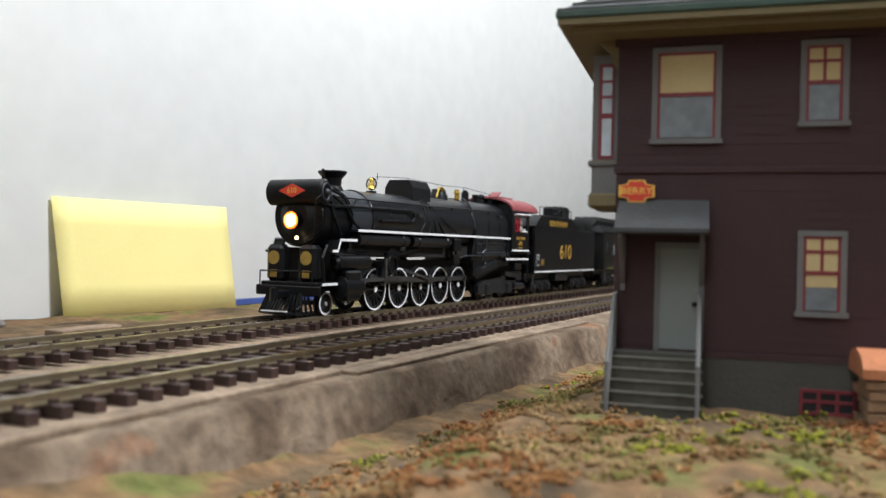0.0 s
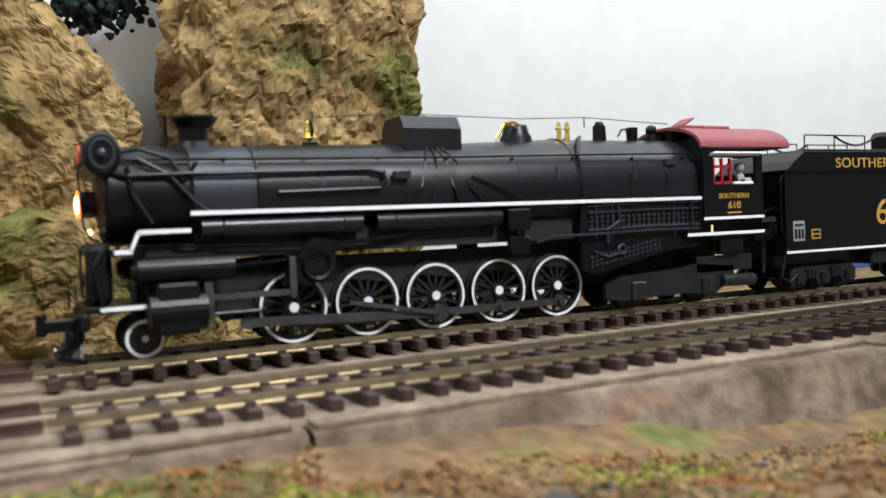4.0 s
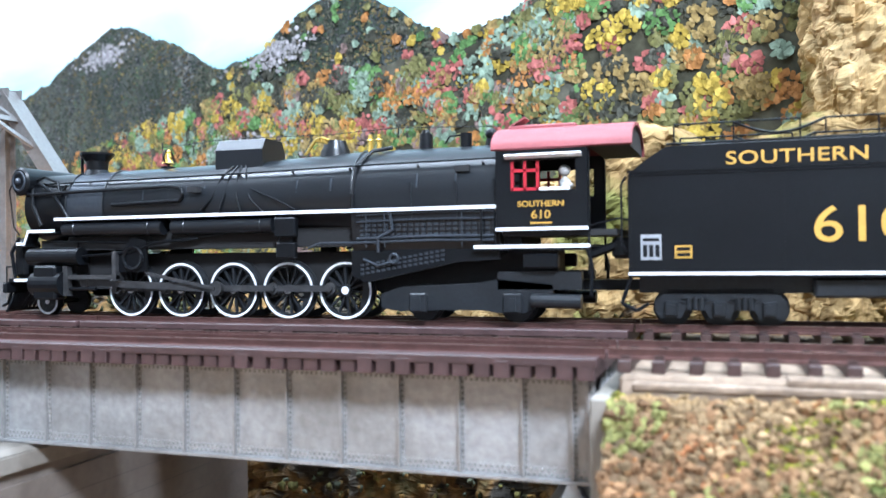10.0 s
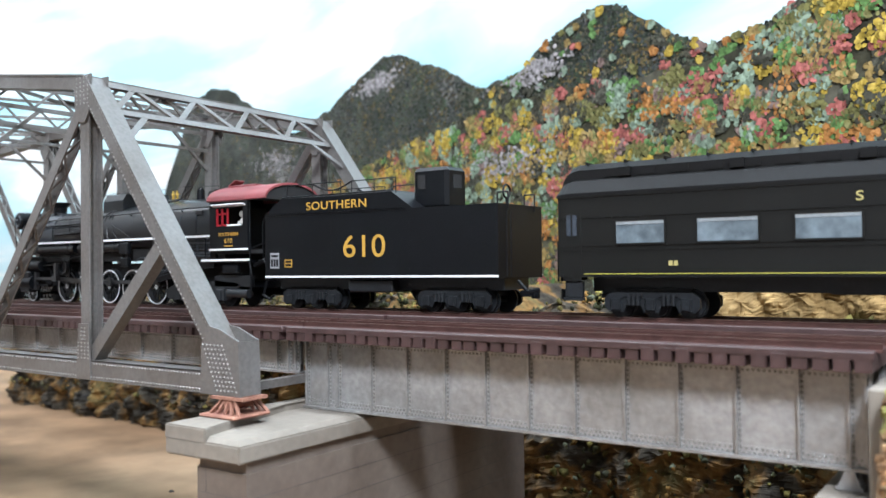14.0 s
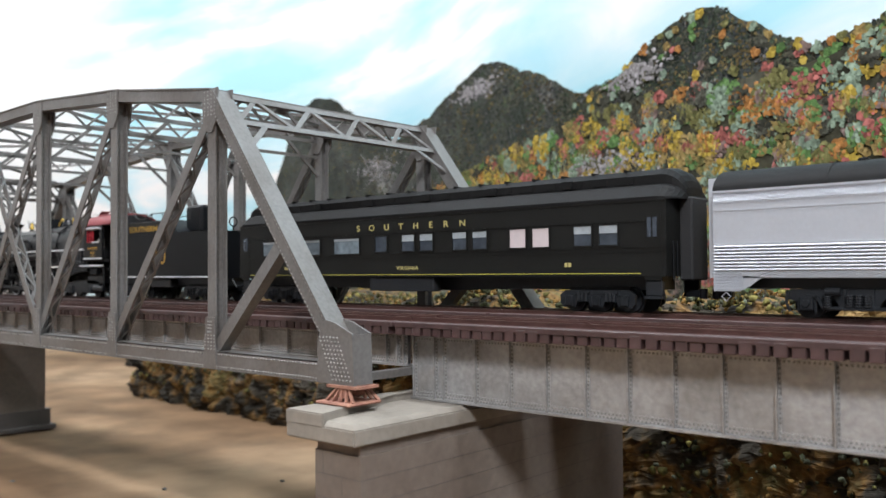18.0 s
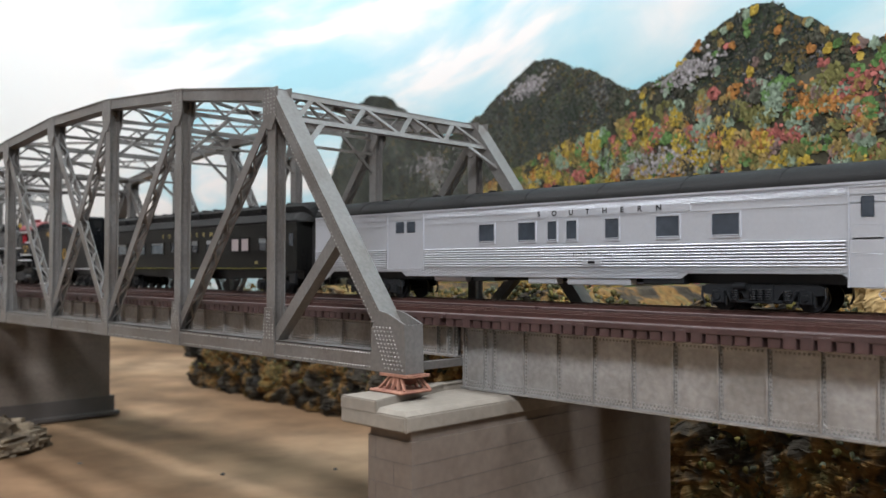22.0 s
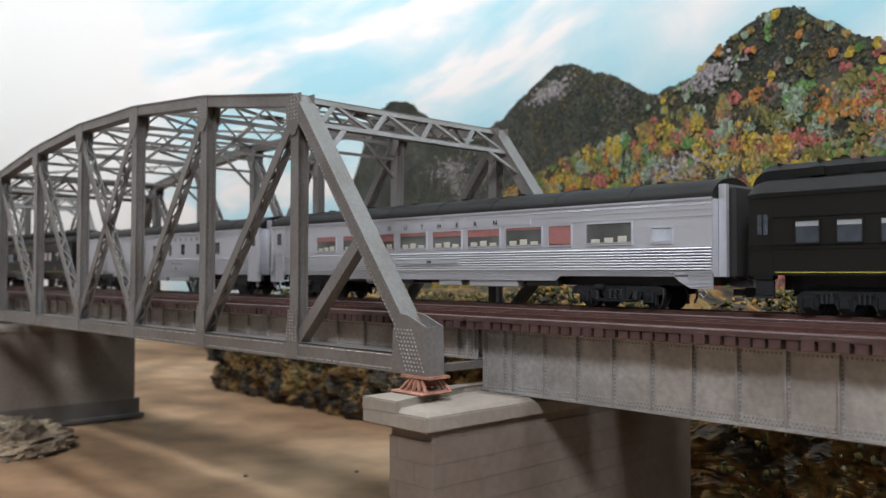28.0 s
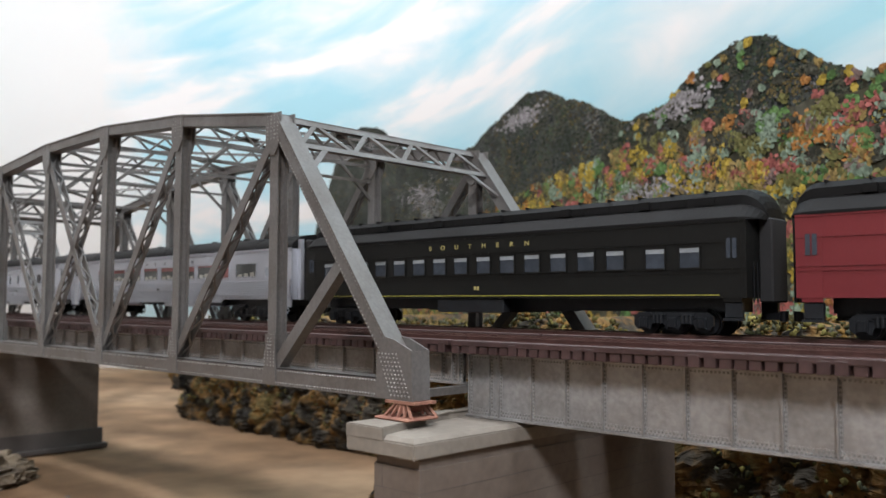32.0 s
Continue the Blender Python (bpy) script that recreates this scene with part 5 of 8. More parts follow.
def sign_shape(k):
    return [(-3.9 - 4.7 * k, -1.6 * k), (-3.9 - 4.7 * k, 1.6 * k), (-3.9 - 2.6 * k, 1.9 * k), (-3.9 - 2.1 * k, 3.0 * k), (-3.9 + 2.1 * k, 3.0 * k), (-3.9 + 2.6 * k, 1.9 * k), (-3.9 + 4.7 * k, 1.6 * k), (-3.9 + 4.7 * k, -1.6 * k), (-3.9 + 2.6 * k, -1.9 * k), (-3.9 + 2.1 * k, -3.0 * k), (-3.9 - 2.1 * k, -3.0 * k), (-3.9 - 2.6 * k, -1.9 * k)]


part("sign_edge", plate(BM(), [(a, 42.4 + b) for a, b in sign_shape(1.0)], -1.6, -0.9), SIGNGOLD, S)
part("sign_face", plate(BM(), [(a, 42.4 + b) for a, b in sign_shape(0.86)], -1.75, -1.55), SIGNRED, S)
lettering("BERRY", 2.5, SIGNGOLD, S, (-3.9, -1.8, 42.4), "gold station name", (90, 0, 0), 1.15)
part("sign_bracket", box(BM(), -5, -2.8, -1.0, 0.0, 41, 43.8), BLACK, S)
# lumber and tile stack beside the tower
S = thing("material_stack", "stack of planks under a rounded terracotta cover", "stack", (352, -134, 1.5), -79.85)
S.matrix_basis = S.matrix_basis @ Matrix.Scale(0.88, 4)
PLANK = mat("aged_plank", (0.26, 0.15, 0.085), 0.85, 0, 0.3, 120, 0.4)
for i in range(6):
    for j in range(3):
        z = -14 + 2.5 * i
        b = box(BM(), -11 + random.uniform(-1, 1), 12 + random.uniform(-1, 1), -9 + 6.2 * j, -3.4 + 6.2 * j, z, z + 2.1, 0.2)
        part("plank", b, PLANK, S)
prof = [(-9.8, 1), (-9.8, 3.2), (-7, 6.0), (0, 7.2), (7, 6.0), (9.8, 3.2), (9.8, 1)]
part("cover", sweep(BM(), prof, -12.5, 13), TERRA, S, "rounded terracotta cover", smooth=True)

# ---- small things on the layout ----
card = thing("paper_note", "yellow paper note leaning against the wall", "paper note", (462, 192, -8.2), -9.3)
bm = BM()
rows = []
for i in range(13):
    u = -49.5 + 99 * i / 12
    rows.append([bm.verts.new((u + 4.5 - 0.075 * z, 5.5 * (z / 54.5) + 0.4 * math.sin(u * 0.05 + 1), z)) for z in (0, 14, 28, 42, 54.5)])
for a, b in zip(rows, rows[1:]):
    for j in range(4):
        bm.faces.new((a[j], b[j], b[j + 1], a[j + 1]))
sheet_ob = part("sheet", bm, YELLOW, card, smooth=True)
sol = sheet_ob.modifiers.new("thickness", "SOLIDIFY")
sol.thickness = 0.0003
tape = thing("tape_strip", "strip of blue masking tape along the layout edge", "tape", (590, 196, -8.0))
part("strip", box(BM(), -75, 75, -1.4, 1.0, 0, 3.4, 0.2), TAPE, tape)
block = thing("wood_block", "small weathered wooden block beside the far track", "wood block", (352, 108, -8.6), 4)
part("block", box(BM(), -13, 13, -4, 4, 0, 6.4, 0.4), CORK, block)
edge = thing("layout_edge", "black edge strip at the back of the layout", "edge strip", (330, 199, -8.4))
part("strip", box(BM(), -120, 30, -2, 2, 0, 4.5, 0.4), DARK, edge)


def pebble(name, x, y, z, r, m, label, group, seed):
    random.seed(seed)
    bm = BM()
    bmesh.ops.create_icosphere(bm, subdivisions=2, radius=r)
    for v in bm.verts:
        v.co *= 1 + 0.30 * nz3(v.co.x + seed * 7, v.co.y, v.co.z, 1.1 / r) + 0.12 * nz3(v.co.x, v.co.y + seed, v.co.z, 2.8 / r)
        v.co.z *= 0.62
    return tagged(part(name, bm, m, None, "", (x, y, z + r * 0.3), seed * 37 % 360), label, "stone", group)


k = 0
for x, y, r in ((305, 186, 7), (318, 180, 5), (296, 178, 4.5), (330, 184, 6), (352, 186, 5), (372, 182, 4), (284, 140, 6), (300, 150, 4), (270, 128, 4)):
    k += 1
    pebble("gravel_stone", x, y, -8.4, r, STONE, "grey gravel stone on the layout edge", "gravel stones", k)


SLABS = [(169, -44, 7, 4, 8), (174, -41, 6, 3, -12), (180, -43, 8, 4, 6), (186, -50, 9, 4, 10), (173, -56, 8, 5, 4), (181, -58, 9, 4, -6), (194, -50, 6, 3, 50), (197, -42, 5, 2.5, 70), (206, -56, 11, 4, 5), (211, -52, 12, 4, 9), (217, -55, 9, 3, -5), (191, -60, 7, 4, 3), (149, -50, 6, 3, 6), (145, -57, 7, 3, -4), (222, -47, 7, 3, 8)]


def slab(x, y, r, thick, tilt, turn, seed):
    """A split piece of slate: an uneven polygon with sharp broken edges."""
    random.seed(seed)
    bm = BM()
    n = random.choice((5, 6, 7))
    ring = [(r * random.uniform(0.7, 1.15) * math.cos(2 * math.pi * i / n), r * 0.62 * random.uniform(0.7, 1.15) * math.sin(2 * math.pi * i / n)) for i in range(n)]
    A = [bm.verts.new((a, b, 0)) for a, b in ring]
    B = [bm.verts.new((a * 0.93 + random.uniform(-0.4, 0.4), b * 0.93, thick * random.uniform(0.75, 1.1))) for a, b in ring]
    for i in range(n):
        bm.faces.new((A[i], A[(i + 1) % n], B[(i + 1) % n], B[i]))
    bm.faces.new(A[::-1])
    bm.faces.new(B)
    bmesh.ops.bevel(bm, geom=list(bm.edges), offset=0.35, segments=1, affect="EDGES")
    ob = tagged(part("slate_stone", bm, SLATE), "flat broken grey slate lying in the turf", "stone", "slate stones")
    ob.matrix_basis = pose(x * K, y * K, (bank_height(x, y) - 0.8) * K, tilt, tilt * 0.5, turn)
    return ob


for q, (x, y, r, th, tilt) in enumerate(SLABS):
    slab(x, y, r * 0.6, th * 0.62, tilt, (q * 67) % 360, 100 + q)
pebble("black_pebble", 108, -24, bank_height(108, -24) + 0.3, 2.3, mat("black_pebble_stone", (0.018, 0.019, 0.022), 0.5, 0, 0.3, 300), "small black pebble on the turf", "", 77)
for x, y in ((111, -22), (150, -30), (262, -40), (300, -44)):
    k += 1
    pebble("loose_pebble", x, y, bank_height(x, y) + 0.8, 1.0, STONE, "tiny loose pebble near the track", "loose pebbles", k)
t = thing("fallen_twig", "dark dry twig lying on the turf", "twig", (96, -62, bank_height(96, -62) + 2.2), 20)
part("stem", tube(BM(), [(-14, 0, 0), (-5, 1, 1.2), (5, -0.5, 1.5), (15, 1.5, 0.6)], 1.0, 7), mat("dark_twig", (0.06, 0.045, 0.035), 0.9, 0, 0.3, 300, 0.5), t)
# boulder on the river bed
B = thing("river_boulder", "tan layered boulder lying on the sand", "boulder", (-590, -30, SAND + 1))
bm = BM()
bmesh.ops.create_icosphere(bm, subdivisions=5, radius=1.0)
for v in bm.verts:
    n = v.co.copy()
    r = 1 + 0.22 * nz3(n.x * 20, n.y * 20, n.z * 20, 0.09) + 0.26 * abs(nz3(n.x * 20, n.y * 20 + n.x * 14, n.z * 30, 0.25)) + 0.07 * nz3(n.x * 20, n.y * 20, n.z * 26, 0.5) + 0.03 * nz3(n.x * 20, n.y * 20, n.z * 20, 0.9)
    v.co = Vector((n.x * r * 30, n.y * r * 42, max(n.z * r * 24, -2)))
part("rock", bm, mat("tan_boulder", (0.20, 0.16, 0.11), 0.9, 0, 0.5, 60, 0.9, 300, (0.085, 0.068, 0.048)), B)
for x, y in ((-512, 8), (-420, 60), (-380, 118)):
    k += 1
    pebble("sand_pebble", x, y, SAND, 1.6, STONE, "tiny pebble on the sand", "sand pebbles", k)

# ---- train ----
ROLLING, WHEELS, RODS = [], [], []
TS = 0.967   # the cars are laid out at their full numbers and stand at this scale


def ring_y(bm, c, r0, r1, y0, y1, seg=36):
    """A flat ring about the y axis."""
    rows = []
    for r, y in ((r0, y0), (r1, y0), (r1, y1), (r0, y1)):
        rows.append([bm.verts.new((c[0] + r * math.cos(2 * math.pi * i / seg), c[1] + y, c[2] + r * math.sin(2 * math.pi * i / seg))) for i in range(seg)])
    for a in range(4):
        A, B = rows[a], rows[(a + 1) % 4]
        for i in range(seg):
            bm.faces.new((A[i], A[(i + 1) % seg], B[(i + 1) % seg], B[i]))
    return bm


def driver(parent, x, r, pin, spokes=14):
    """A driving wheelset on its axle, with spokes, tyres and white rims."""
    w = part("driving_wheelset", cyl(BM(), (0, -7, 0), (0, 7, 0), 1.2), TRUCK, parent, at=(x, 0, r))
    for s in (-1, 1):
        part("tyre", ring_y(ring_y(BM(), (0, 0, 0), r - 1.5, r - 0.02, s * 7.4 - 1.0, s * 7.4 + 1.0), (0, 0, 0), r - 1.5, r + 0.7, s * 6.4 - 0.3, s * 6.4 + 0.3), TRUCK, w)
        sp = None
        for i in range(spokes):
            a = 2 * math.pi * i / spokes
            if sp is None:
                sp = part("spoke", beam(BM(), (1.4, 0, 0), (r - 1.3, 0, 0), 0.9, 0.7), TRUCK, w, at=(0, s * 7.4, 0))
            else:
                again(sp, (0, s * 7.4, 0), w).matrix_basis = pose(0, s * 7.4 * K, 0) @ Matrix.Rotation(-a, 4, "Y")
        part("hub", cyl(BM(), (0, s * 6.6, 0), (0, s * 8.6, 0), 1.9), TRUCK, w)
        bm = BM()
        q = [((r - 1.4) * math.cos(math.pi + a), (r - 1.4) * math.sin(math.pi + a)) for a in (-0.75, -0.5, -0.25, 0, 0.25, 0.5, 0.75)]
        part("counterweight", plate(bm, q, s * 7.4 - 0.7, s * 7.4 + 0.7), TRUCK, w)
        part("crank_pin", cyl(BM(), (pin, s * 8, 0), (pin, s * 11.4, 0), 1.0), ROD, w)
        part("white_rim", ring_y(BM(), (0, 0, 0), r - 0.75, r - 0.05, s * 8.53 - 0.08, s * 8.53 + 0.08), WHITE, w, "white painted tyre rim")
        part("axle_end", cyl(BM(), (0, s * 8.5, 0), (0, s * 8.9, 0), 1.25), WHITE, w, "white painted axle end")
    return w


def small_wheelset(parent, x, r, m=None, white=False, y=8.3):
    bm = BM()
    for s in (-1, 1):
        cyl(bm, (0, s * 6.4, 0), (0, s * y, 0), r, r, 24)
        cyl(bm, (0, s * 6.0, 0), (0, s * 6.5, 0), r + 0.6, r + 0.6, 24)
        for i in range(6):
            a = i * math.pi / 3
            cyl(bm, (r * 0.55 * math.cos(a), s * (y - 0.1), r * 0.55 * math.sin(a)), (r * 0.55 * math.cos(a), s * (y + 0.12), r * 0.55 * math.sin(a)), r * 0.14, None, 6)
    cyl(bm, (0, -7, 0), (0, 7, 0), 0.9)
    w = part("wheelset", bm, m or TRUCK, parent, at=(x, 0, r))
    if white:
        part("white_rim", ring_y(BM(), (0, 0, 0), r - 0.85, r - 0.05, -y - 0.12, -y + 0.02), WHITE, w, "white painted tyre rim")
        part("axle_end", cyl(BM(), (0, -y - 0.35, 0), (0, -y, 0), 0.8), WHITE, w, "white painted axle end")
    return w


def locomotive():
    L = thing("steam_locomotive", "black steam locomotive with white striping, lit headlamp and red cab roof", "locomotive")
    ROLLING.append((L, 0))
    R = 8.9
    for x in (-80, -60, -40, -20, 0):
        WHEELS.append((driver(L, x, R, 4.5), x, 0, R, 8.63))
    WHEELS.append((small_wheelset(L, -115.8, 4.5, None, True), -115.8, 0, 4.5, 4.5))
    for x in (26, 54.5):
        WHEELS.append((small_wheelset(L, x, 5.2), x, 0, 5.2, 5.2))
    zc = 38.0

    def barrel(name, x0, x1, r0, r1, m, label=""):
        return part(name, cyl(BM(), (x0, 0, zc), (x1, 0, zc), r0, r1, 48), m, L, label, smooth=True)

    barrel("smokebox_front", -127, -104, 11.8, 11.8, BLACK)
    barrel("smokebox", -104, -88.5, 12.0, 12.0, SMOKEBOX, "graphite grey smokebox")
    barrel("boiler_barrel", -88.5, -34, 12.2, 12.9, BOILER)
    barrel("boiler_taper", -34, 5, 12.9, 14.5, BOILER)
    # firebox with rounded top
    prof = [(math.cos(a) * 14.6, zc + math.sin(a) * 14.4) for a in [math.pi * i / 24 for i in range(25)]] + [(-14.6, 30), (-13.2, 20), (13.2, 20), (14.6, 30)]
    part("firebox", sweep(BM(), prof, 5, 51), BOILER, L, smooth=True)
    for x in (-104, -88.5, -62, -34, -18, 5):
        r = 12.3 + 2.3 * smooth_step(-34, 5, x)
        part("boiler_band", torus(BM(), (x, 0, zc), r, 0.28, 48, 6, "X"), BOILER, L)
    for x in (24, 38, 49.5):
        for s in (-1, 1):
            part("jacket_strap", beam(BM(), (x, s * 14.7, 30), (x, s * 14.7, 41), 0.3, 0.9, (0, 1, 0)), BOILER, L)
    for x in (-72, -55, -48, -28, -14, -2, 26, 38):
        for s in (-1, 1):
            rr = 12.6 + 2.2 * smooth_step(-34, 5, x)
            bm = beam(BM(), (x, s * (rr + 0.1) * 0.97, zc + rr * 0.22 - 1.8), (x, s * (rr + 0.1) * 0.92, zc + rr * 0.22 + 2.2), 0.5, 0.5)
            part("band_clip", bm, SMOKEBOX, L)
    # smokebox door and ring
    bm = cyl(BM(), (-128, 0, zc), (-127, 0, zc), 11.0, 11.4, 36)
    cyl(bm, (-129.6, 0, zc), (-128, 0, zc), 5, 8.5, 30)
    for i in range(16):
        a = i * math.pi / 8
        cyl(bm, (-128.4, 9.8 * math.cos(a), zc + 9.8 * math.sin(a)), (-127.8, 9.8 * math.cos(a), zc + 9.8 * math.sin(a)), 0.5, None, 6)
    part("smokebox_door", bm, BLACK, L)
    # headlamp
    h = part("headlamp", cyl(cyl(BM(), (-134, 0, 36.2), (-129, 0, 36.2), 3.1, 3.1, 24), (-129.5, 0, 36.2), (-127.5, 0, 36.2), 2.2, 2.2), BLACK, L)
    part("headlamp_lens", ball(BM(), (-133.9, 0, 36.2), 2.3, 2, (0.45, 1, 1)), LIGHTBULB, h, "glowing warm headlamp lens", smooth=True)
    # glowing ring added as the lamp's halo, not a reflector
    part("headlamp_reflector", torus(BM(), (-134.0, 0, 36.2), 2.8, 0.5, 24, 8, "X"), HALO, h, "glowing orange ring standing in for the headlamp halo")
    part("class_light", ball(BM(), (-131.5, -1.5, 29.6), 0.8, 2), LAMPGLOW, L, "small glowing lamp below the headlamp")
    # feedwater heater drum
    f = part("feedwater_heater", cyl(cyl(cyl(BM(), (-128.5, -12.2, 47), (-128.5, 12.2, 47), 5.0, 5.0, 32), (-128.5, -12.9, 47), (-128.5, -12.2, 47), 4.2, 5.0, 32), (-128.5, 12.2, 47), (-128.5, 12.9, 47), 5.0, 4.2, 32), BLACK, L, smooth=True)
    bm = torus(BM(), (-128.5, -12.95, 47), 3.2, 0.45, 24, 6)
    ball(bm, (-128.5, -13.2, 47), 1.3, 2)
    cyl(bm, (-128.5, -13.4, 47), (-128.5, -12.5, 47), 0.5)
    part("heater_cover_bolts", bm, SMOKEBOX, f)
    bm = BM()
    vs = [bm.verts.new((-133.6, y, 47.4 + z)) for y, z in ((-6.2, 0), (0, -2.6), (6.2, 0), (0, 2.6))]
    ws = [bm.verts.new((-132.9, y, 47.4 + z)) for y, z in ((-6.2, 0), (0, -2.6), (6.2, 0), (0, 2.6))]
    for i in range(4):
        bm.faces.new((vs[i], vs[(i + 1) % 4], ws[(i + 1) % 4], ws[i]))
    bm.faces.new(vs)
    part("number_plate", bm, SIGNRED, f, "red diamond number plate")
    lettering("610", 3.0, SIGNGOLD, f, (-133.7, 0, 47.4), "gold plate number", (90, 0, -90))
    # stack
    bm = BM()
    cyl(bm, (-101, 0, 48.5), (-101, 0, 51), 5.2, 3.8, 28)
    cyl(bm, (-101, 0, 51), (-101, 0, 54.2), 3.6, 3.9, 28)
    cyl(bm, (-101, 0, 54.2), (-101, 0, 56.4), 4.0, 5.9, 28)
    ring = cyl(bm, (-101, 0, 56.4), (-101, 0, 57.1), 5.9, 5.9, 28)
    cyl(bm, (-108.5, 0, 49.5), (-108.5, 0, 57.5), 0.6, 0.6, 8)
    part("smokestack", bm, BLACK, L, smooth=True)
    # bell
    b = part("bell_yoke", torus(box(BM(), -72.6, -69.4, -1.6, 1.6, 49.3, 51.2), (-71, 0, 54.3), 2.5, 0.4, 20, 6, "X"), BLACK, L)
    part("bell", cyl(cyl(ball(BM(), (-71, 0, 56.0), 1.1, 2), (-71, 0, 53.4), (-71, 0, 56), 1.45, 1.0, 20), (-71, 0, 52.2), (-71, 0, 53.4), 2.1, 1.45, 20), BRASS, b, "polished brass bell", smooth=True)
    # sand box
    bm = BM()
    prof = [(-7.4, 47), (-7.4, 54.5), (-5.2, 58), (5.2, 58), (7.4, 54.5), (7.4, 47)]
    sweep(bm, prof, -47, -29.5)
    part("sand_box", bm, BOILER, L)
    bm = cyl(BM(), (-38, 0, 58), (-38, 0, 58.6), 2.2, 2.0)
    for s in (-1, 1):
        for dx in (-3, -1, 1, 3):
            part("sand_pipe", tube(BM(), [(-38 + dx * 0.6, s * 6.5, 50), (-38 + dx * 1.5, s * 10.6, 45.5), (-38 + dx * 2.4, s * 13.2, 38), (-38 + dx * 4.2, s * 13.4, 33)], 0.35), BLACK, L)
    part("sand_hatch", bm, BLACK, L)
    # domes and safety valves
    bm = cyl(BM(), (-7, 0, 50), (-7, 0, 53.5), 5.2, 4.6, 28)
    cyl(bm, (-7, 0, 53.5), (-7, 0, 56.5), 4.2, 3.4, 28)
    part("steam_dome", bm, BOILER, L, smooth=True)
    bm = tube(BM(), [(-16, -3.6, 52.0), (-12.6, -3.2, 56.6), (-9.5, -3, 56.0), (-6, -3.2, 54.5)], 0.5)
    tube(bm, [(-12.6, -3.2, 56.8), (-10, -3.4, 57.2), (-7.6, -3.2, 56.4)], 0.45)
    part("whistle", bm, BRASS, L, "polished brass whistle")
    for x in (6.5, 9.5):
        part("safety_valve", torus(cyl(BM(), (x, -3.0, 52), (x, -3.0, 57.4), 0.8, 0.6, 10), (x, -3.0, 55.6), 0.9, 0.3, 12, 5, "Z"), BRASS, L, "polished brass safety valve")
    part("steam_turret", cyl(cyl(BM(), (24, 0, 51), (24, 0, 57), 2.2, 2.0, 20), (24, 0, 57), (24, 0, 58.2), 1.5, 1.2, 16), BLACK, L, smooth=True)
    part("check_valve", cyl(BM(), (37, 0, 51), (37, 0, 56.6), 1.7, 1.9, 16), BLACK, L, smooth=True)
    part("generator_dome", ball(cyl(BM(), (45, 0, 51), (45, 0, 54.5), 2.0, 1.6, 16), (45, 0, 55.8), 1.9, 2), BLACK, L, smooth=True)
    part("turbo_generator", cyl(BM(), (56, -3, 53.5), (50, -3, 53.5), 1.6, 1.6, 14), BLACK, L, smooth=True)
    part("blow_off_muffler", cyl(BM(), (50, 2, 53.0), (57, 2, 54.2), 1.3, 1.3, 12), BLACK, L, smooth=True)
    part("turret_pipe", tube(BM(), [(30.5, -1, 53.6), (32, -1, 55.8), (36, -1, 56.0)], 0.3), BLACK, L)
    # pull cord and handrails
    bm = BM()
    tube(bm, [(-71, -2.5, 57.4), (-45, -3, 58.9), (-8, -3.4, 58.2), (16, -3.4, 59.0), (49, -3.4, 57.6)], 0.14, 5)
    for x in (-71, 16):
        cyl(bm, (x, -3, 56), (x, -3, 59), 0.2, None, 5)
    part("pull_cord", bm, BLACK, L)
    bm = BM()
    for s in (-1, 1):
        tube(bm, [(-126, s * 9.6, 45.8), (-104, s * 9.9, 46.0), (-88, s * 10.4, 46), (-34, s * 11.4, 46.3), (5, s * 13.2, 46.8), (50, s * 13.2, 47.2)], 0.32)
        for x in (-118, -96, -76, -56, -36, -16, 4, 26, 46):
            cyl(bm, (x, s * (9.0 + 3.5 * smooth_step(-60, 5, x)), 45.6), (x, s * (10.1 + 3.3 * smooth_step(-60, 5, x)), 46.2), 0.4, None, 6)
    part("handrail", bm, BLACK, L)
    # feedwater pipes along the smokebox
    for s in (-1, 1):
        part("pipe", tube(BM(), [(-128, s * 10.8, 43), (-122, s * 12.2, 42), (-106, s * 12.6, 42.4), (-60, s * 12.9, 43.0), (-56.5, s * 13.2, 42.2), (-55.6, s * 13.4, 40.2), (-57, s * 13.4, 38.2), (-84, s * 13.0, 37.6)], 0.62, 8), BLACK, L, smooth=True)
        part("pipe", tube(BM(), [(-119, s * 11, 46), (-111, s * 12.2, 42.4), (-104, s * 13, 36), (-101, s * 14.2, 33.4)], 0.6, 8), BLACK, L, smooth=True)
        part("pipe", tube(BM(), [(-127, s * 8, 47), (-118, s * 9.6, 48.4), (-110, s * 10.6, 46.2), (-106.5, s * 12.4, 41), (-103, s * 12.6, 45)], 0.5, 8), BLACK, L, smooth=True)
        part("pipe", tube(BM(), [(-122, s * 11.6, 44), (-121, s * 12.6, 38), (-116, s * 13.2, 31)], 0.7, 8), BLACK, L, smooth=True)
        part("pipe", tube(BM(), [(14, s * 3, 53), (9.5, s * 8, 51.6), (6.0, s * 12.5, 46.5), (5.6, s * 14.9, 38), (5.6, s * 15, 34)], 0.62, 8), BLACK, L, smooth=True)
        part("pipe", tube(BM(), [(-30, s * 13.6, 41), (-20, s * 14.2, 37), (-14, s * 14.6, 34)], 0.28, 6), BLACK, L, smooth=True)
    for x, z in ((-51, 41.5), (40, 44.5)):
        for s in (-1, 1):
            bm = box(BM(), x - 2.2, x + 2.2, s * 13.6 - 0.9, s * 13.6 + 0.9, z - 0.9, z + 0.9)
            part("washout_hole", bm, DARK, L)
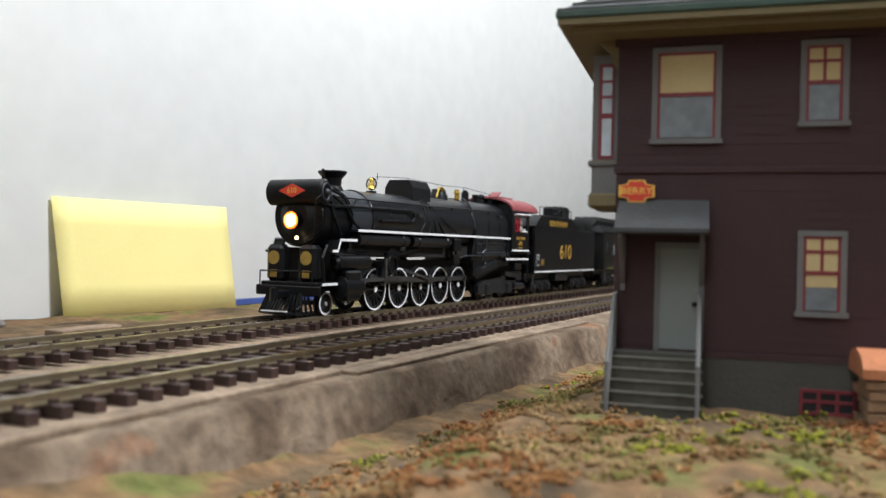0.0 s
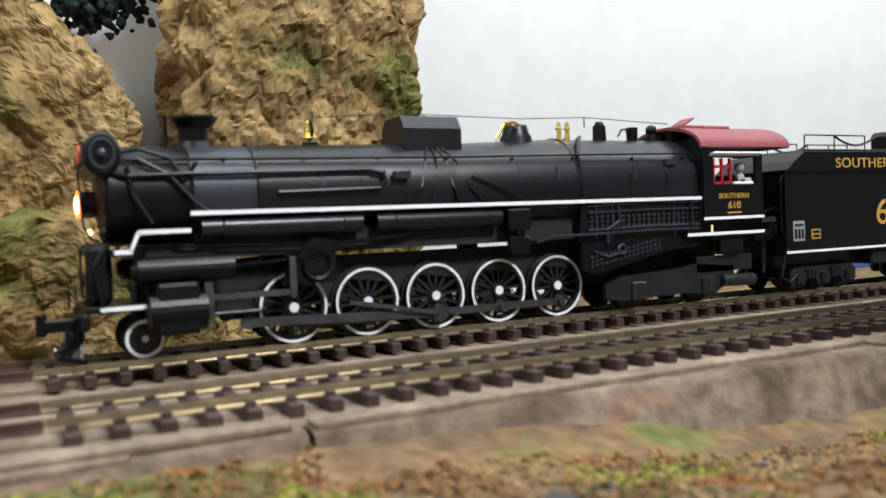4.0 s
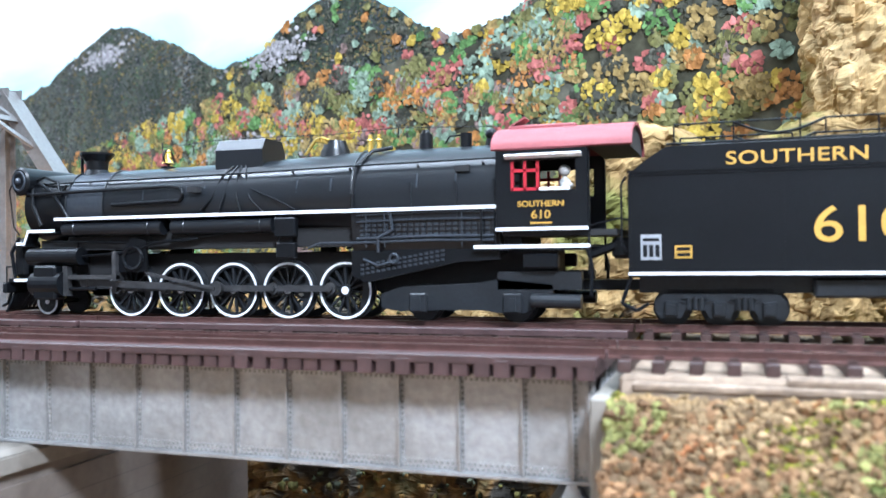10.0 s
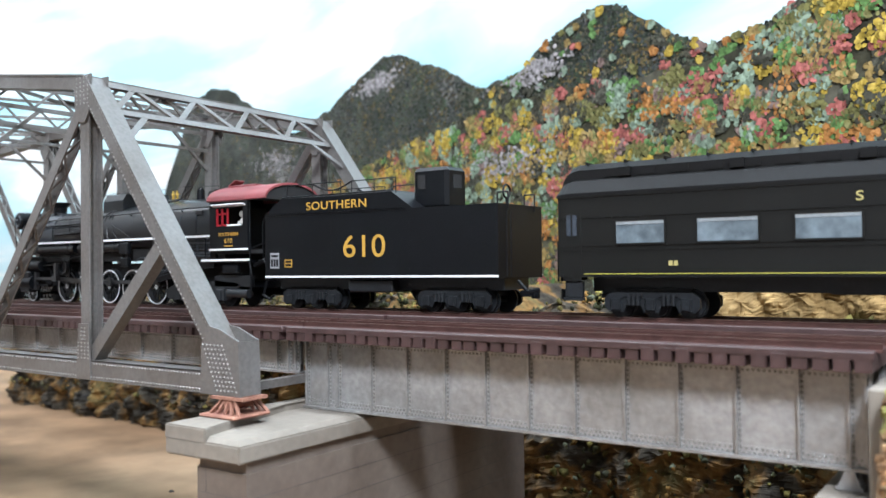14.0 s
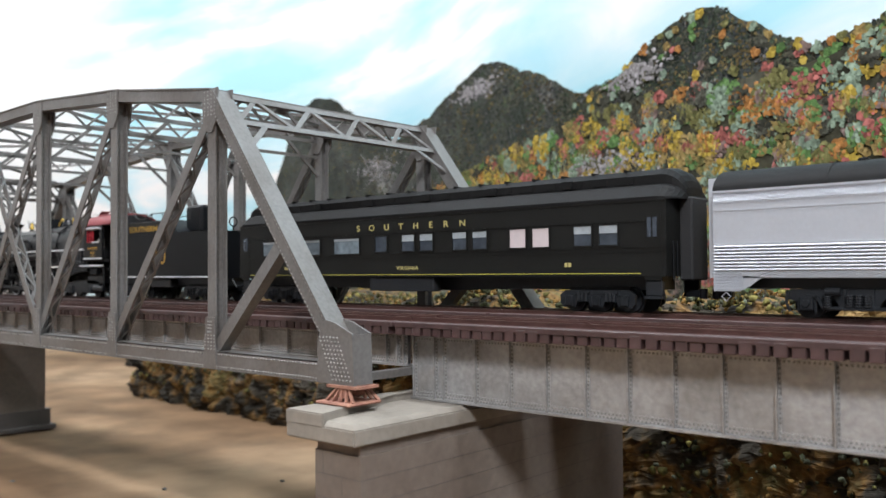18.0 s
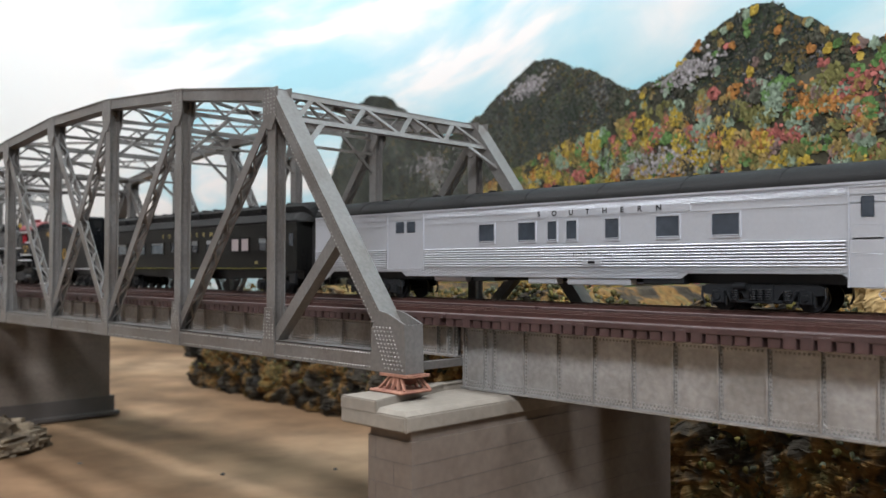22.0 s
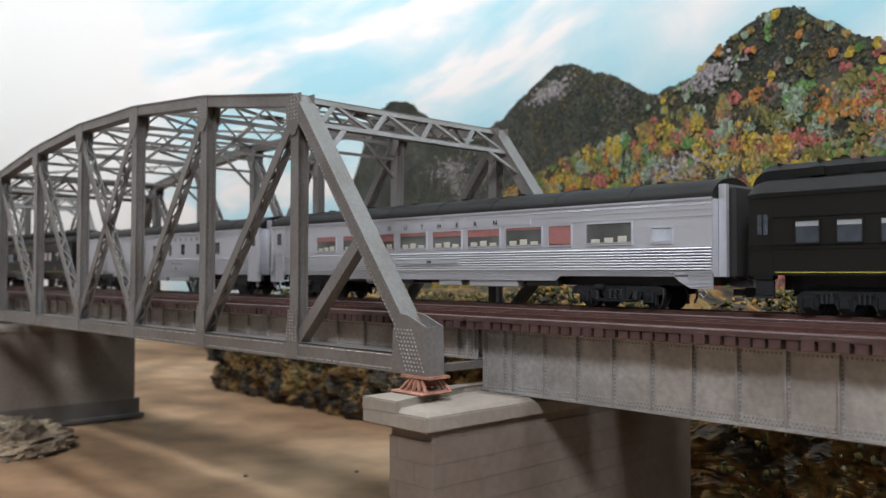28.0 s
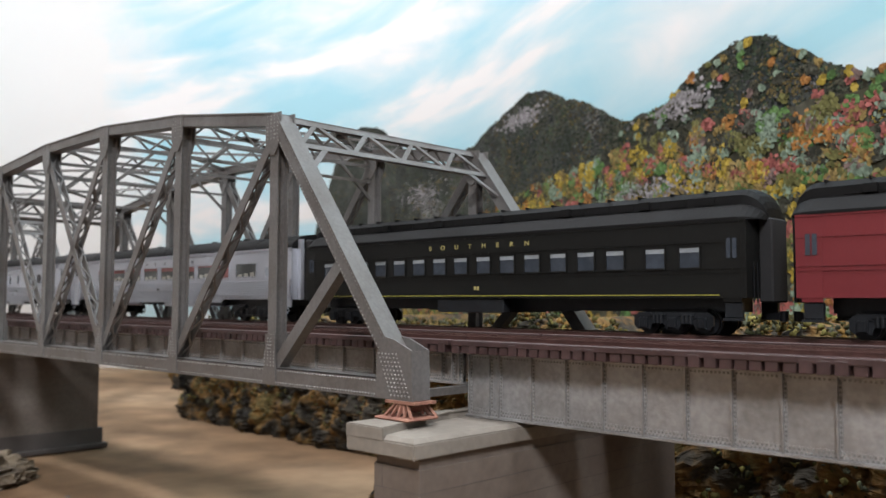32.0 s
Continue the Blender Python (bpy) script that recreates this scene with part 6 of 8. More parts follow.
    # running boards
    for s in (-1, 1):
        rb = part("running_board", box(BM(), -106, 51, s * 13.4 - 2.4, s * 13.4 + 2.4, 32.5, 33.4), BLACK, L)
        part("white_edge_stripe", box(BM(), -106, 51, s * 15.9 - 0.1, s * 15.9 + 0.1, 32.6, 33.6), WHITE, rb, "white edge stripe")
        bm = box(BM(), -120.5, -106, s * 15.6 - 0.1, s * 15.6 + 0.1, 28.7, 29.7)
        beam(bm, (-120.2, s * 15.6, 29.4), (-122.6, s * 15.6, 25.0), 0.2, 1.0)
        box(bm, -127, -122.2, s * 15.6 - 0.1, s * 15.6 + 0.1, 24.4, 25.4)
        part("white_step_stripe", bm, WHITE, rb, "white step stripe")
        bm = box(BM(), -120.5, -106, s * 12.9 - 2.6, s * 12.9 + 2.6, 28.4, 29.1)
        box(bm, -128, -122, s * 12 - 3.4, s * 12 + 3.4, 24.0, 24.8)
        beam(bm, (-120.4, s * 12.9, 29), (-122.4, s * 12.9, 24.8), 5, 0.6)
        part("front_step", bm, BLACK, rb)
        bm = BM()
        cyl(bm, (-103, s * 13.2, 29.6), (-63, s * 13.2, 29.6), 2.5, 2.5, 20)
        cyl(bm, (-59, s * 13.2, 29.6), (-22, s * 13.2, 29.6), 2.5, 2.5, 20)
        for x in (-98, -68, -54, -26):
            torus(bm, (x, s * 13.2, 29.6), 2.5, 0.25, 20, 5, "X")
        part("air_tank", bm, BOILER, L, smooth=True)
        # cylinder and valve chest
        bm = box(BM(), -116.5, -104.5, s * 14.3 - 2.8, s * 14.3 + 2.8, 5.6, 17.4, 0.8)
        cyl(bm, (-121, s * 13.6, 20.4), (-96, s * 13.6, 20.4), 3.0, 3.0, 20)
        cyl(bm, (-122.6, s * 13.6, 20.4), (-121, s * 13.6, 20.4), 1.6, 2.6, 16)
        cyl(bm, (-118.4, s * 13.8, 11), (-102.8, s * 13.8, 11), 4.2, 4.2, 20)
        cyl(bm, (-102.8, s * 13.8, 9.4), (-90, s * 13.8, 9.4), 0.6, 0.6, 8)
        part("cylinder", bm, BLACK, L)
        # guides and crosshead
        bm = box(BM(), -101, -81, s * 13.8 - 0.9, s * 13.8 + 0.9, 12.6, 14.0)
        box(bm, -103, -101, s * 13.8 - 1.2, s * 13.8 + 1.2, 7, 17)
        box(bm, -82.5, -81, s * 12.6 - 2.4, s * 12.6 + 2.4, 12, 22)
        part("slide_bar", bm, ROD, L)
        # valve gear frame and link
        bm = BM()
        plate(bm, [(-84, 15), (-70, 15), (-70, 25.4), (-76, 26.5), (-83, 18)], s * 12.8 - 0.5, s * 12.8 + 0.5)
        torus(bm, (-75, s * 13.8, 19.6), 3.6, 0.7, 18, 5)
        tube(bm, [(-97, s * 13.4, 20.4), (-76, s * 13.6, 21.6), (-66, s * 13.4, 24.6), (-50, s * 12.8, 25.8)], 0.45)
        tube(bm, [(-110, s * 12.8, 25.6), (-70, s * 12.9, 24.6), (-40, s * 12.8, 27.0)], 0.3)
        part("valve_gear", bm, BLACK, L)
        # lubricators, pumps and brackets
        bm = box(BM(), -20.5, -13.2, s * 15.0 - 1.4, s * 15.0 + 1.4, 25.6, 31.6, 0.4)
        box(bm, -20.0, -13.6, s * 14.8 - 1.3, s * 14.8 + 1.3, 19.0, 24.0, 0.4)
        for x in (-19.5, -15.2):
            beam(bm, (x, s * 14.6, 24), (x, s * 14.6, 25.8), 0.8, 0.9)
        part("lubricator_box", bm, BLACK, L)
        for z, k in ((31.6, 0.2), (29.6, 0.3), (24.6, 0.42), (23.4, 0.42)):
            part("firebox_pipe", tube(BM(), [(7, s * 15.2, z), (30, s * 15.2, z + 0.5), (50, s * 15.3, z + 0.3)], k), SMOKEBOX, L)
        for x in (10, 16, 40, 46):
            part("pipe_stay", cyl(BM(), (x, s * 15.1, 22), (x, s * 15.1, 32.4), 0.25, None, 5), SMOKEBOX, L)
        part("firebox_pipe", tube(BM(), [(-10, s * 13.8, 22), (-5, s * 14.6, 23.5), (7, s * 15.1, 23.4)], 0.4), SMOKEBOX, L)
        part("firebox_pipe", tube(BM(), [(18, s * 15.4, 32), (18.6, s * 15.4, 27), (14, s * 15.4, 24.6), (14, s * 15.2, 20.5)], 0.5), SMOKEBOX, L)
        part("pipe_flange", torus(BM(), (19, s * 15.4, 18.6), 1.3, 0.4, 12, 5), SMOKEBOX, L)
        part("firebox_pipe", tube(BM(), [(9, s * 15.0, 18.5), (14, s * 15.2, 16.6), (20, s * 15.4, 18)], 0.35), SMOKEBOX, L)
        bm = BM()
        for i in range(22):
            for j in range(4):
                box(bm, 8 + i * 1.95, 9.2 + i * 1.95, s * 14.6 - 0.3, s * 14.6 + 0.3, 25.4 + j * 1.4, 26.2 + j * 1.4)
        tagged(part("stay_bolt_field", bm, SMOKEBOX, L), kind="stuff")
        plate_pts = [(5, 21), (51, 21.2), (51, 18.2), (38, 17.4), (10, 11.5), (5, 13.5)]
        part("ash_pan", plate(BM(), plate_pts, s * 13.9 - 0.6, s * 13.9 + 0.6), BLACK, L)
        bm = BM()
        for i in range(16):
            k = i / 16
            for j in range(3):
                box(bm, 8 + i * 1.7, 9 + i * 1.7, s * 14.6 - 0.2, s * 14.6 + 0.2, 13.8 + k * 4.4 + j * 1.3, 14.5 + k * 4.4 + j * 1.3)
        tagged(part("ash_pan_rivets", bm, SMOKEBOX, L), kind="stuff")
        # trailing truck frame
        bm = BM()
        plate(bm, [(14, 4), (20, 3), (33, 3.5), (46, 3.5), (50, 2.8), (58, 2.8), (61, 4.5), (66, 6), (66, 11), (50, 12.4), (44, 11.4), (20, 10.2), (14, 8)], s * 12.6 - 0.8, s * 12.6 + 0.8)
        for x in (26, 54.5):
            box(bm, x - 2.7, x + 2.7, s * 13.6 - 1.0, s * 13.6 + 1.0, 2.8, 8.4, 0.4)
            box(bm, x - 1.0, x + 1.0, s * 14.6 - 0.3, s * 14.6 + 0.3, 3.4, 7.2)
        cyl(bm, (60, s * 13.6, 6.5), (74, s * 13.6, 6.2), 2.0, 2.0, 14)
        box(bm, 50, 74, s * 12 - 1.4, s * 12 + 1.4, 9.5, 14.5)
        part("trailing_truck", bm, TRUCK, L)
        # white cab steps
        bm = box(BM(), 44, 77, s * 16.4 - 0.1, s * 16.4 + 0.1, 21.2, 22.2)
        part("white_lower_stripe", bm, WHITE, L, "white stripe below the cab")
        bm = box(BM(), 43.5, 76.5, s * 14.2 - 2.1, s * 14.2 + 2.1, 20.6, 21.5)
        box(bm, 58, 68, s * 14.6 - 1.4, s * 14.6 + 1.4, 15.5, 19.6, 0.5)
        cyl(bm, (46, s * 15.6, 21.5), (46, s * 15.6, 32.6), 0.35, None, 6)
        cyl(bm, (50, s * 15.6, 21.5), (50, s * 15.6, 32.6), 0.35, None, 6)
        tube(bm, [(76, s * 15.8, 21), (77.4, s * 15.8, 16), (77, s * 15.8, 8)], 0.5)
        part("cab_steps", bm, BLACK, L)
        # rods
        bm = BM()
        for x in (-80, -60, -40, -20, 0):
            cyl(bm, (x, s * 9.5, 0), (x, s * 10.4, 0), 1.9, 1.9, 16)
        bm2 = box(bm, -80, 0, s * 9.95 - 0.35, s * 9.95 + 0.35, -1.0, 1.0)
        rod = part("coupling_rod", bm, ROD, L)
        RODS.append((rod, 0, 0, R, 4.5, 8.63))
        bm = beam(BM(), (-40, s * 11.2, 0), (-92, s * 11.8, 2.0), 0.8, 2.3)
        cyl(bm, (-40, s * 10.6, 0), (-40, s * 12.2, 0), 2.3, 2.3, 18)
        beam(bm, (-40, s * 12.4, 0), (-66, s * 12.6, 5.0), 0.5, 1.1)
        cyl(bm, (-92, s * 11.2, 2), (-92, s * 12.4, 2), 1.7, 1.7, 14)
        rod = part("main_rod", bm, ROD, L)
        RODS.append((rod, 0, 0, R, 4.5, 8.63))
    # main frame and under-boiler
    bm = box(BM(), -120, 66, -5.2, 5.2, 9, 21)
    box(bm, -104, 10, -11.0, 11.0, 22.5, 28.5)
    box(bm, -118, -100, -11.5, 11.5, 10, 26)
    part("main_frame", bm, DARK, L)
    # pilot
    bm = box(BM(), -134.5, -118, -13.2, 13.2, 11.4, 13.0, 0.3)
    box(bm, -136, -134, -14.8, 14.8, 7.8, 11.6, 0.4)
    part("pilot_deck", bm, BLACK, L)
    part("white_deck_stripe", box(box(BM(), -131, -118.5, -13.6, -13.3, 11.8, 12.8), -131, -118.5, 13.3, 13.6, 11.8, 12.8), WHITE, L, "white deck edge stripe")
    bm = BM()
    for i in range(15):
        y = -12 + 24 * i / 14
        part("cowcatcher_bar", beam(BM(), (-135, y * 0.75, 9), (-141.5 + 0.035 * y * y, y, 1.6), 0.8, 0.8, (0, 1, 0)), BLACK, L)
    for i in range(14):
        y0, y1 = -12 + 24 * i / 14, -12 + 24 * (i + 1) / 14
        beam(bm, (-141.8 + 0.035 * y0 * y0, y0, 1.4), (-141.8 + 0.035 * y1 * y1, y1, 1.4), 1.0, 1.0)
    part("cowcatcher", bm, BLACK, L)
    part("cowcatcher_edge", box(BM(), -142.2, -141.6, -4, 8, 1.9, 2.4), WHITE, L, "white edge of the cowcatcher")
    bm = box(BM(), -145, -136, -1.4, 1.4, 7.0, 10.0, 0.5)
    cyl(bm, (-145.5, 0, 6.2), (-145.5, 0, 11), 1.5, 1.5, 12)
    tube(bm, [(-137, -12, 11), (-137, -12, 17), (-137, 12, 17), (-137, 12, 11)], 0.3)
    tube(bm, [(-139, -8, 9), (-140, -9, 4), (-143, -9, 3)], 0.6)
    tube(bm, [(-134, -11, 31), (-135, -12, 44), (-132, -13, 46)], 0.3)
    tube(bm, [(-134, -11, 31), (-132, -10, 28)], 0.3)
    tube(bm, [(-130, -13.5, 13), (-132, -13.6, 22), (-128, -13.4, 27)], 0.7)
    part("front_railing", bm, BLACK, L)
    for y in (-7.5, 7.5):
        sh = part("pump_shield", box(BM(), -134.0, -127, y - 4.0, y + 4.0, 13, 27, 1.5), BLACK, L)
        part("shield_emblem", cyl(box(BM(), -134.35, -134.05, y - 1.6, y + 1.6, 14.6, 17.4), (-134.4, y, 22), (-134.05, y, 22), 2.6, 2.6, 20), mat("dull_gold_emblem", (0.30, 0.19, 0.03), 0.6), sh, "dull gold round emblem")
    # cab
    cab = part("cab_front", box(BM(), 50.7, 51.6, -16, 16, 26.2, 52), BLACK, L)
    for s in (-1, 1):
        y0, y1 = s * 16.4 - 0.4, s * 16.4 + 0.4
        bm = BM()
        box(bm, 50.7, 76.4, y0, y1, 26.2, 37.2)
        box(bm, 50.7, 76.4, y0, y1, 45.6, 49.6)
        box(bm, 50.7, 55.0, y0, y1, 37.2, 45.6)
        box(bm, 73.2, 76.4, y0, y1, 37.2, 45.6)
        part("cab_side", bm, BLACK, cab)
    arch = [(math.cos(a) * 17.6, 49.0 + math.sin(a) * 7.6) for a in [math.pi * i / 20 for i in range(21)]]
    inner = [(math.cos(a) * 16.8, 48.6 + math.sin(a) * 7.0) for a in [math.pi * i / 20 for i in range(20, -1, -1)]]
    part("cab_roof", sweep(BM(), arch + inner, 49.5, 88.5), OXIDE, L, "oxide red arched cab roof", smooth=True)
    bm = box(BM(), 52, 62, -7, 7, 55.2, 57.0, 0.4)
    box(bm, 60, 72, -8, 2, 55.4, 56.8, 0.4)
    beam(bm, (53, -4, 57), (57, -4, 59.2), 6, 0.5)
    part("roof_hatch", bm, OXIDE, cab)
    part("cab_roof_lining", sweep(BM(), [(math.cos(a) * 16.7, 48.6 + math.sin(a) * 6.8) for a in [math.pi * i / 20 for i in range(21)]], 76.6, 87.8), DARK, L)
    part("cab_backhead", box(BM(), 52, 57, -13, 13, 22, 47), DARK, L)
    part("cab_floor", box(BM(), 52, 84, -15, 15, 24.5, 26.2), DARK, L)
    for s in (-1, 1):
        bm = BM()
        for x in (55.4, 59.0, 62.6):
            box(bm, x - 0.4, x + 0.4, s * 16.2 - 0.4, s * 16.2 + 0.4, 37.2, 45.4)
        for z in (37.6, 42.8):
            box(bm, 55.2, 62.8, s * 16.2 - 0.4, s * 16.2 + 0.4, z - 0.45, z + 0.45)
        part("red_sash", bm, REDSASH, cab, "bright red window sash")
        part("arm_rest", box(BM(), 63.2, 71.6, s * 16.9 - 0.7, s * 16.9 + 0.7, 37.0, 37.9, 0.2), WHITE, cab, "white window arm rest")
        part("sun_visor", beam(BM(), (53.5, s * 17.4, 46.6), (75.0, s * 17.4, 46.6), 2.6, 0.5, (0, 1, -s * -0.4)), WHITE, cab, "white canvas sun visor")
        rot = (90, 0, 0) if s < 0 else (90, 0, 180)
        lettering("SOUTHERN", 2.2, GOLD, cab, (63.5, s * 16.9, 33.4), "gold road lettering", rot, 1.15)
        lettering("610", 3.1, GOLD, cab, (63.5, s * 16.9, 30.4), "gold number", rot, 1.2)
        part("small_bar_text", box(BM(), 60.5, 66.5, s * 16.85 - 0.05, s * 16.85 + 0.05, 27.9, 28.4), GOLD, cab)
        part("white_cab_stripe", box(BM(), 50.5, 76.6, s * 16.9 - 0.1, s * 16.9 + 0.1, 26.1, 27.0), WHITE, cab, "white stripe at the cab's lower edge")
        bm = cyl(BM(), (76.6, s * 15.6, 14), (76.6, s * 15.6, 48), 0.35, None, 6)
        part("grab_iron", bm, BLACK, cab)
    d = part("driver_figure", ball(box(box(BM(), 68.3, 71.2, -15.2, -11.5, 33, 41, 1.2), 69.0, 72.2, -16.6, -13, 37.6, 39.2, 0.5), (69.6, -13.4, 42.6), 1.7, 2), mat("pale_figure_plastic", (0.45, 0.44, 0.42), 0.7), L, "plain pale driver figure at the window", smooth=True)
    # cab-to-tender drawbar and pipes
    bm = box(BM(), 66, 92, -3, 3, 9, 12)
    tube(bm, [(76, -12, 19), (84, -12, 22), (92, -12, 21)], 1.2)
    tube(bm, [(76, -14, 27), (84, -14, 29), (90, -14, 28)], 0.3)
    part("drawbar", bm, BLACK, L)
    # the front end is short: everything before the smokebox is drawn in
    for ob in list(L.children_recursive):
        if ob.location.length > 0:
            if ob.location.x < -0.104:
                ob.location.x = -0.104 + (ob.location.x + 0.104) * (1.0 if "wheelset" in ob.name else 0.8)
        elif ob.parent.location.length == 0:
            for v in ob.data.vertices:
                if v.co.x < -0.104:
                    v.co.x = -0.104 + (v.co.x + 0.104) * 0.8
    return L


def truck(parent, x, wheels, gap, r, name="truck", m=None, y=11.4):
    """A bogie: side frames with journal boxes and springs, and its wheelsets."""
    n = wheels
    half = gap * (n - 1) / 2
    m = m or TRUCK
    for i in range(n):
        xx = x - half + gap * i
        WHEELS.append((small_wheelset(parent, xx, r, None, False, 8.0), xx, 0, r, r))
    for s in (-1, 1):
        bm = BM()
        pts = [(x - half - 4.2, 3.4), (x - half - 2.6, 1.9), (x - half + 2.6, 1.9)]
        for i in range(n - 1):
            xm = x - half + gap * (i + 0.5)
            pts += [(xm - 2.6, 4.0), (xm + 2.6, 4.0), (xm + gap / 2 - 2.6, 1.9), (xm + gap / 2 + 2.6, 1.9)]
        pts += [(x + half + 4.2, 3.4), (x + half + 4.2, 6.6), (x + half + 2, 8.4), (x - half - 2, 8.4), (x - half - 4.2, 6.6)]
        plate(bm, pts, s * y - 0.6, s * y + 0.6)
        for i in range(n):
            xx = x - half + gap * i
            box(bm, xx - 1.7, xx + 1.7, s * (y + 1.0) - 0.7, s * (y + 1.0) + 0.7, 2.4, 6.4, 0.3)
            box(bm, xx - 1.0, xx + 1.0, s * (y + 1.7) - 0.2, s * (y + 1.7) + 0.2, 3.0, 5.6)
        for i in range(n - 1):
            xm = x - half + gap * (i + 0.5)
            for dx in (-1.6, 0, 1.6):
                cyl(bm, (xm + dx, s * (y + 0.8), 4.2), (xm + dx, s * (y + 0.8), 7.6), 0.7, None, 8)
            beam(bm, (xm - 3.2, s * (y + 0.9), 7.6), (xm + 3.2, s * (y + 0.9), 7.6), 0.8, 0.9)
            tube(bm, [(xm - gap / 2 + 2, s * (y + 0.6), 6.6), (xm, s * (y + 0.6), 5.0), (xm + gap / 2 - 2, s * (y + 0.6), 6.6)], 0.35, 5)
        part(name + "_frame", bm, m, parent)
    part(name + "_bolster", box(BM(), x - half - 1, x + half + 1, -10, 10, 6.2, 9.6), DARK, parent)


def drop_truck(parent, x, gap, r, y=11.6):
    """A two-axle passenger truck: cast side frame, pedestals, equalizer, coil springs, brake gear."""
    h = gap / 2
    for e in (-1, 1):
        WHEELS.append((small_wheelset(parent, x + e * h, r, None, False, 8.0), x + e * h, 0, r, r))
    for s in (-1, 1):
        f = [(x - h - 6.5, 8.4), (x - h - 6.5, 6.2), (x - h - 3.4, 5.6), (x - h + 3.4, 5.6), (x - h + 6, 7.0), (x - 7, 6.2), (x - 5.5, 3.6), (x + 5.5, 3.6), (x + 7, 6.2), (x + h - 6, 7.0), (x + h - 3.4, 5.6), (x + h + 3.4, 5.6), (x + h + 6.5, 6.2), (x + h + 6.5, 8.4), (x + h + 4, 9.4), (x - h - 4, 9.4)]
        fr = part("truck_frame", plate(BM(), f, s * y - 0.7, s * y + 0.7), TRUCK, parent)
        for e in (-1, 1):
            xx = x + e * h
            bm = box(BM(), xx - 2.1, xx + 2.1, s * (y + 0.9) - 0.9, s * (y + 0.9) + 0.9, 2.6, 7.2, 0.4)
            cyl(bm, (xx, s * (y + 1.6), 4.9), (xx, s * (y + 2.3), 4.9), 1.35, 1.1, 12)
            for dx in (-2.6, 2.6):
                box(bm, xx + dx - 0.35, xx + dx + 0.35, s * y - 0.6, s * y + 0.9, 1.9, 6.2)
            part("journal_box", bm, TRUCK, fr)
            bm = BM()
            for k in range(5):
                torus(bm, (x + e * (h - 6.3), s * (y + 1.1), 4.0 + 0.75 * k), 1.15, 0.32, 10, 5, "Z")
            part("coil_spring", bm, TRUCK, fr)
            part("brake_hanger", tube(BM(), [(x + e * (h + 6.0), s * (y + 0.7), 8.6), (x + e * (h + 6.4), s * (y + 0.9), 5.0), (x + e * (h + 5.4), s * (y + 0.5), 2.2)], 0.45, 6), TRUCK, fr)
        part("equalizer", tube(BM(), [(x - h, s * (y + 1.0), 7.4), (x - h + 3.2, s * (y + 1.0), 7.0), (x - h + 5, s * (y + 1.0), 3.4), (x + h - 5, s * (y + 1.0), 3.4), (x + h - 3.2, s * (y + 1.0), 7.0), (x + h, s * (y + 1.0), 7.4)], 0.6, 6), TRUCK, fr)
        for dx in (-2.6, 0, 2.6):
            bm = BM()
            for k in range(5):
                torus(bm, (x + dx, s * (y + 1.4), 4.2 + 0.8 * k), 1.0, 0.34, 10, 5, "Z")
            part("bolster_spring", bm, TRUCK, fr)
        part("spring_plank", box(BM(), x - 4.6, x + 4.6, s * (y + 1.2) - 1.0, s * (y + 1.2) + 1.0, 2.8, 3.7, 0.2), TRUCK, fr)
        part("brake_cylinder", cyl(BM(), (x - 9.5, s * (y + 1.4), 8.6), (x - 5.0, s * (y + 1.4), 8.6), 1.3, 1.3, 12), TRUCK, fr)
        part("swing_hanger", box(box(BM(), x - 4.4, x - 3.6, s * (y + 0.9) - 0.4, s * (y + 0.9) + 0.6, 3.2, 9.2), x + 3.6, x + 4.4, s * (y + 0.9) - 0.4, s * (y + 0.9) + 0.6, 3.2, 9.2), TRUCK, fr)
    part("truck_bolster", box(BM(), x - 4, x + 4, -10.5, 10.5, 6.0, 9.6), DARK, parent)


def coupler(bm, x, s):
    box(bm, min(x, x + s * 6), max(x, x + s * 6), -1.1, 1.1, 6.0, 8.4)
    cyl(bm, (x + s * 6, 0, 5.4), (x + s * 6, 0, 9), 1.6, 1.6, 10)


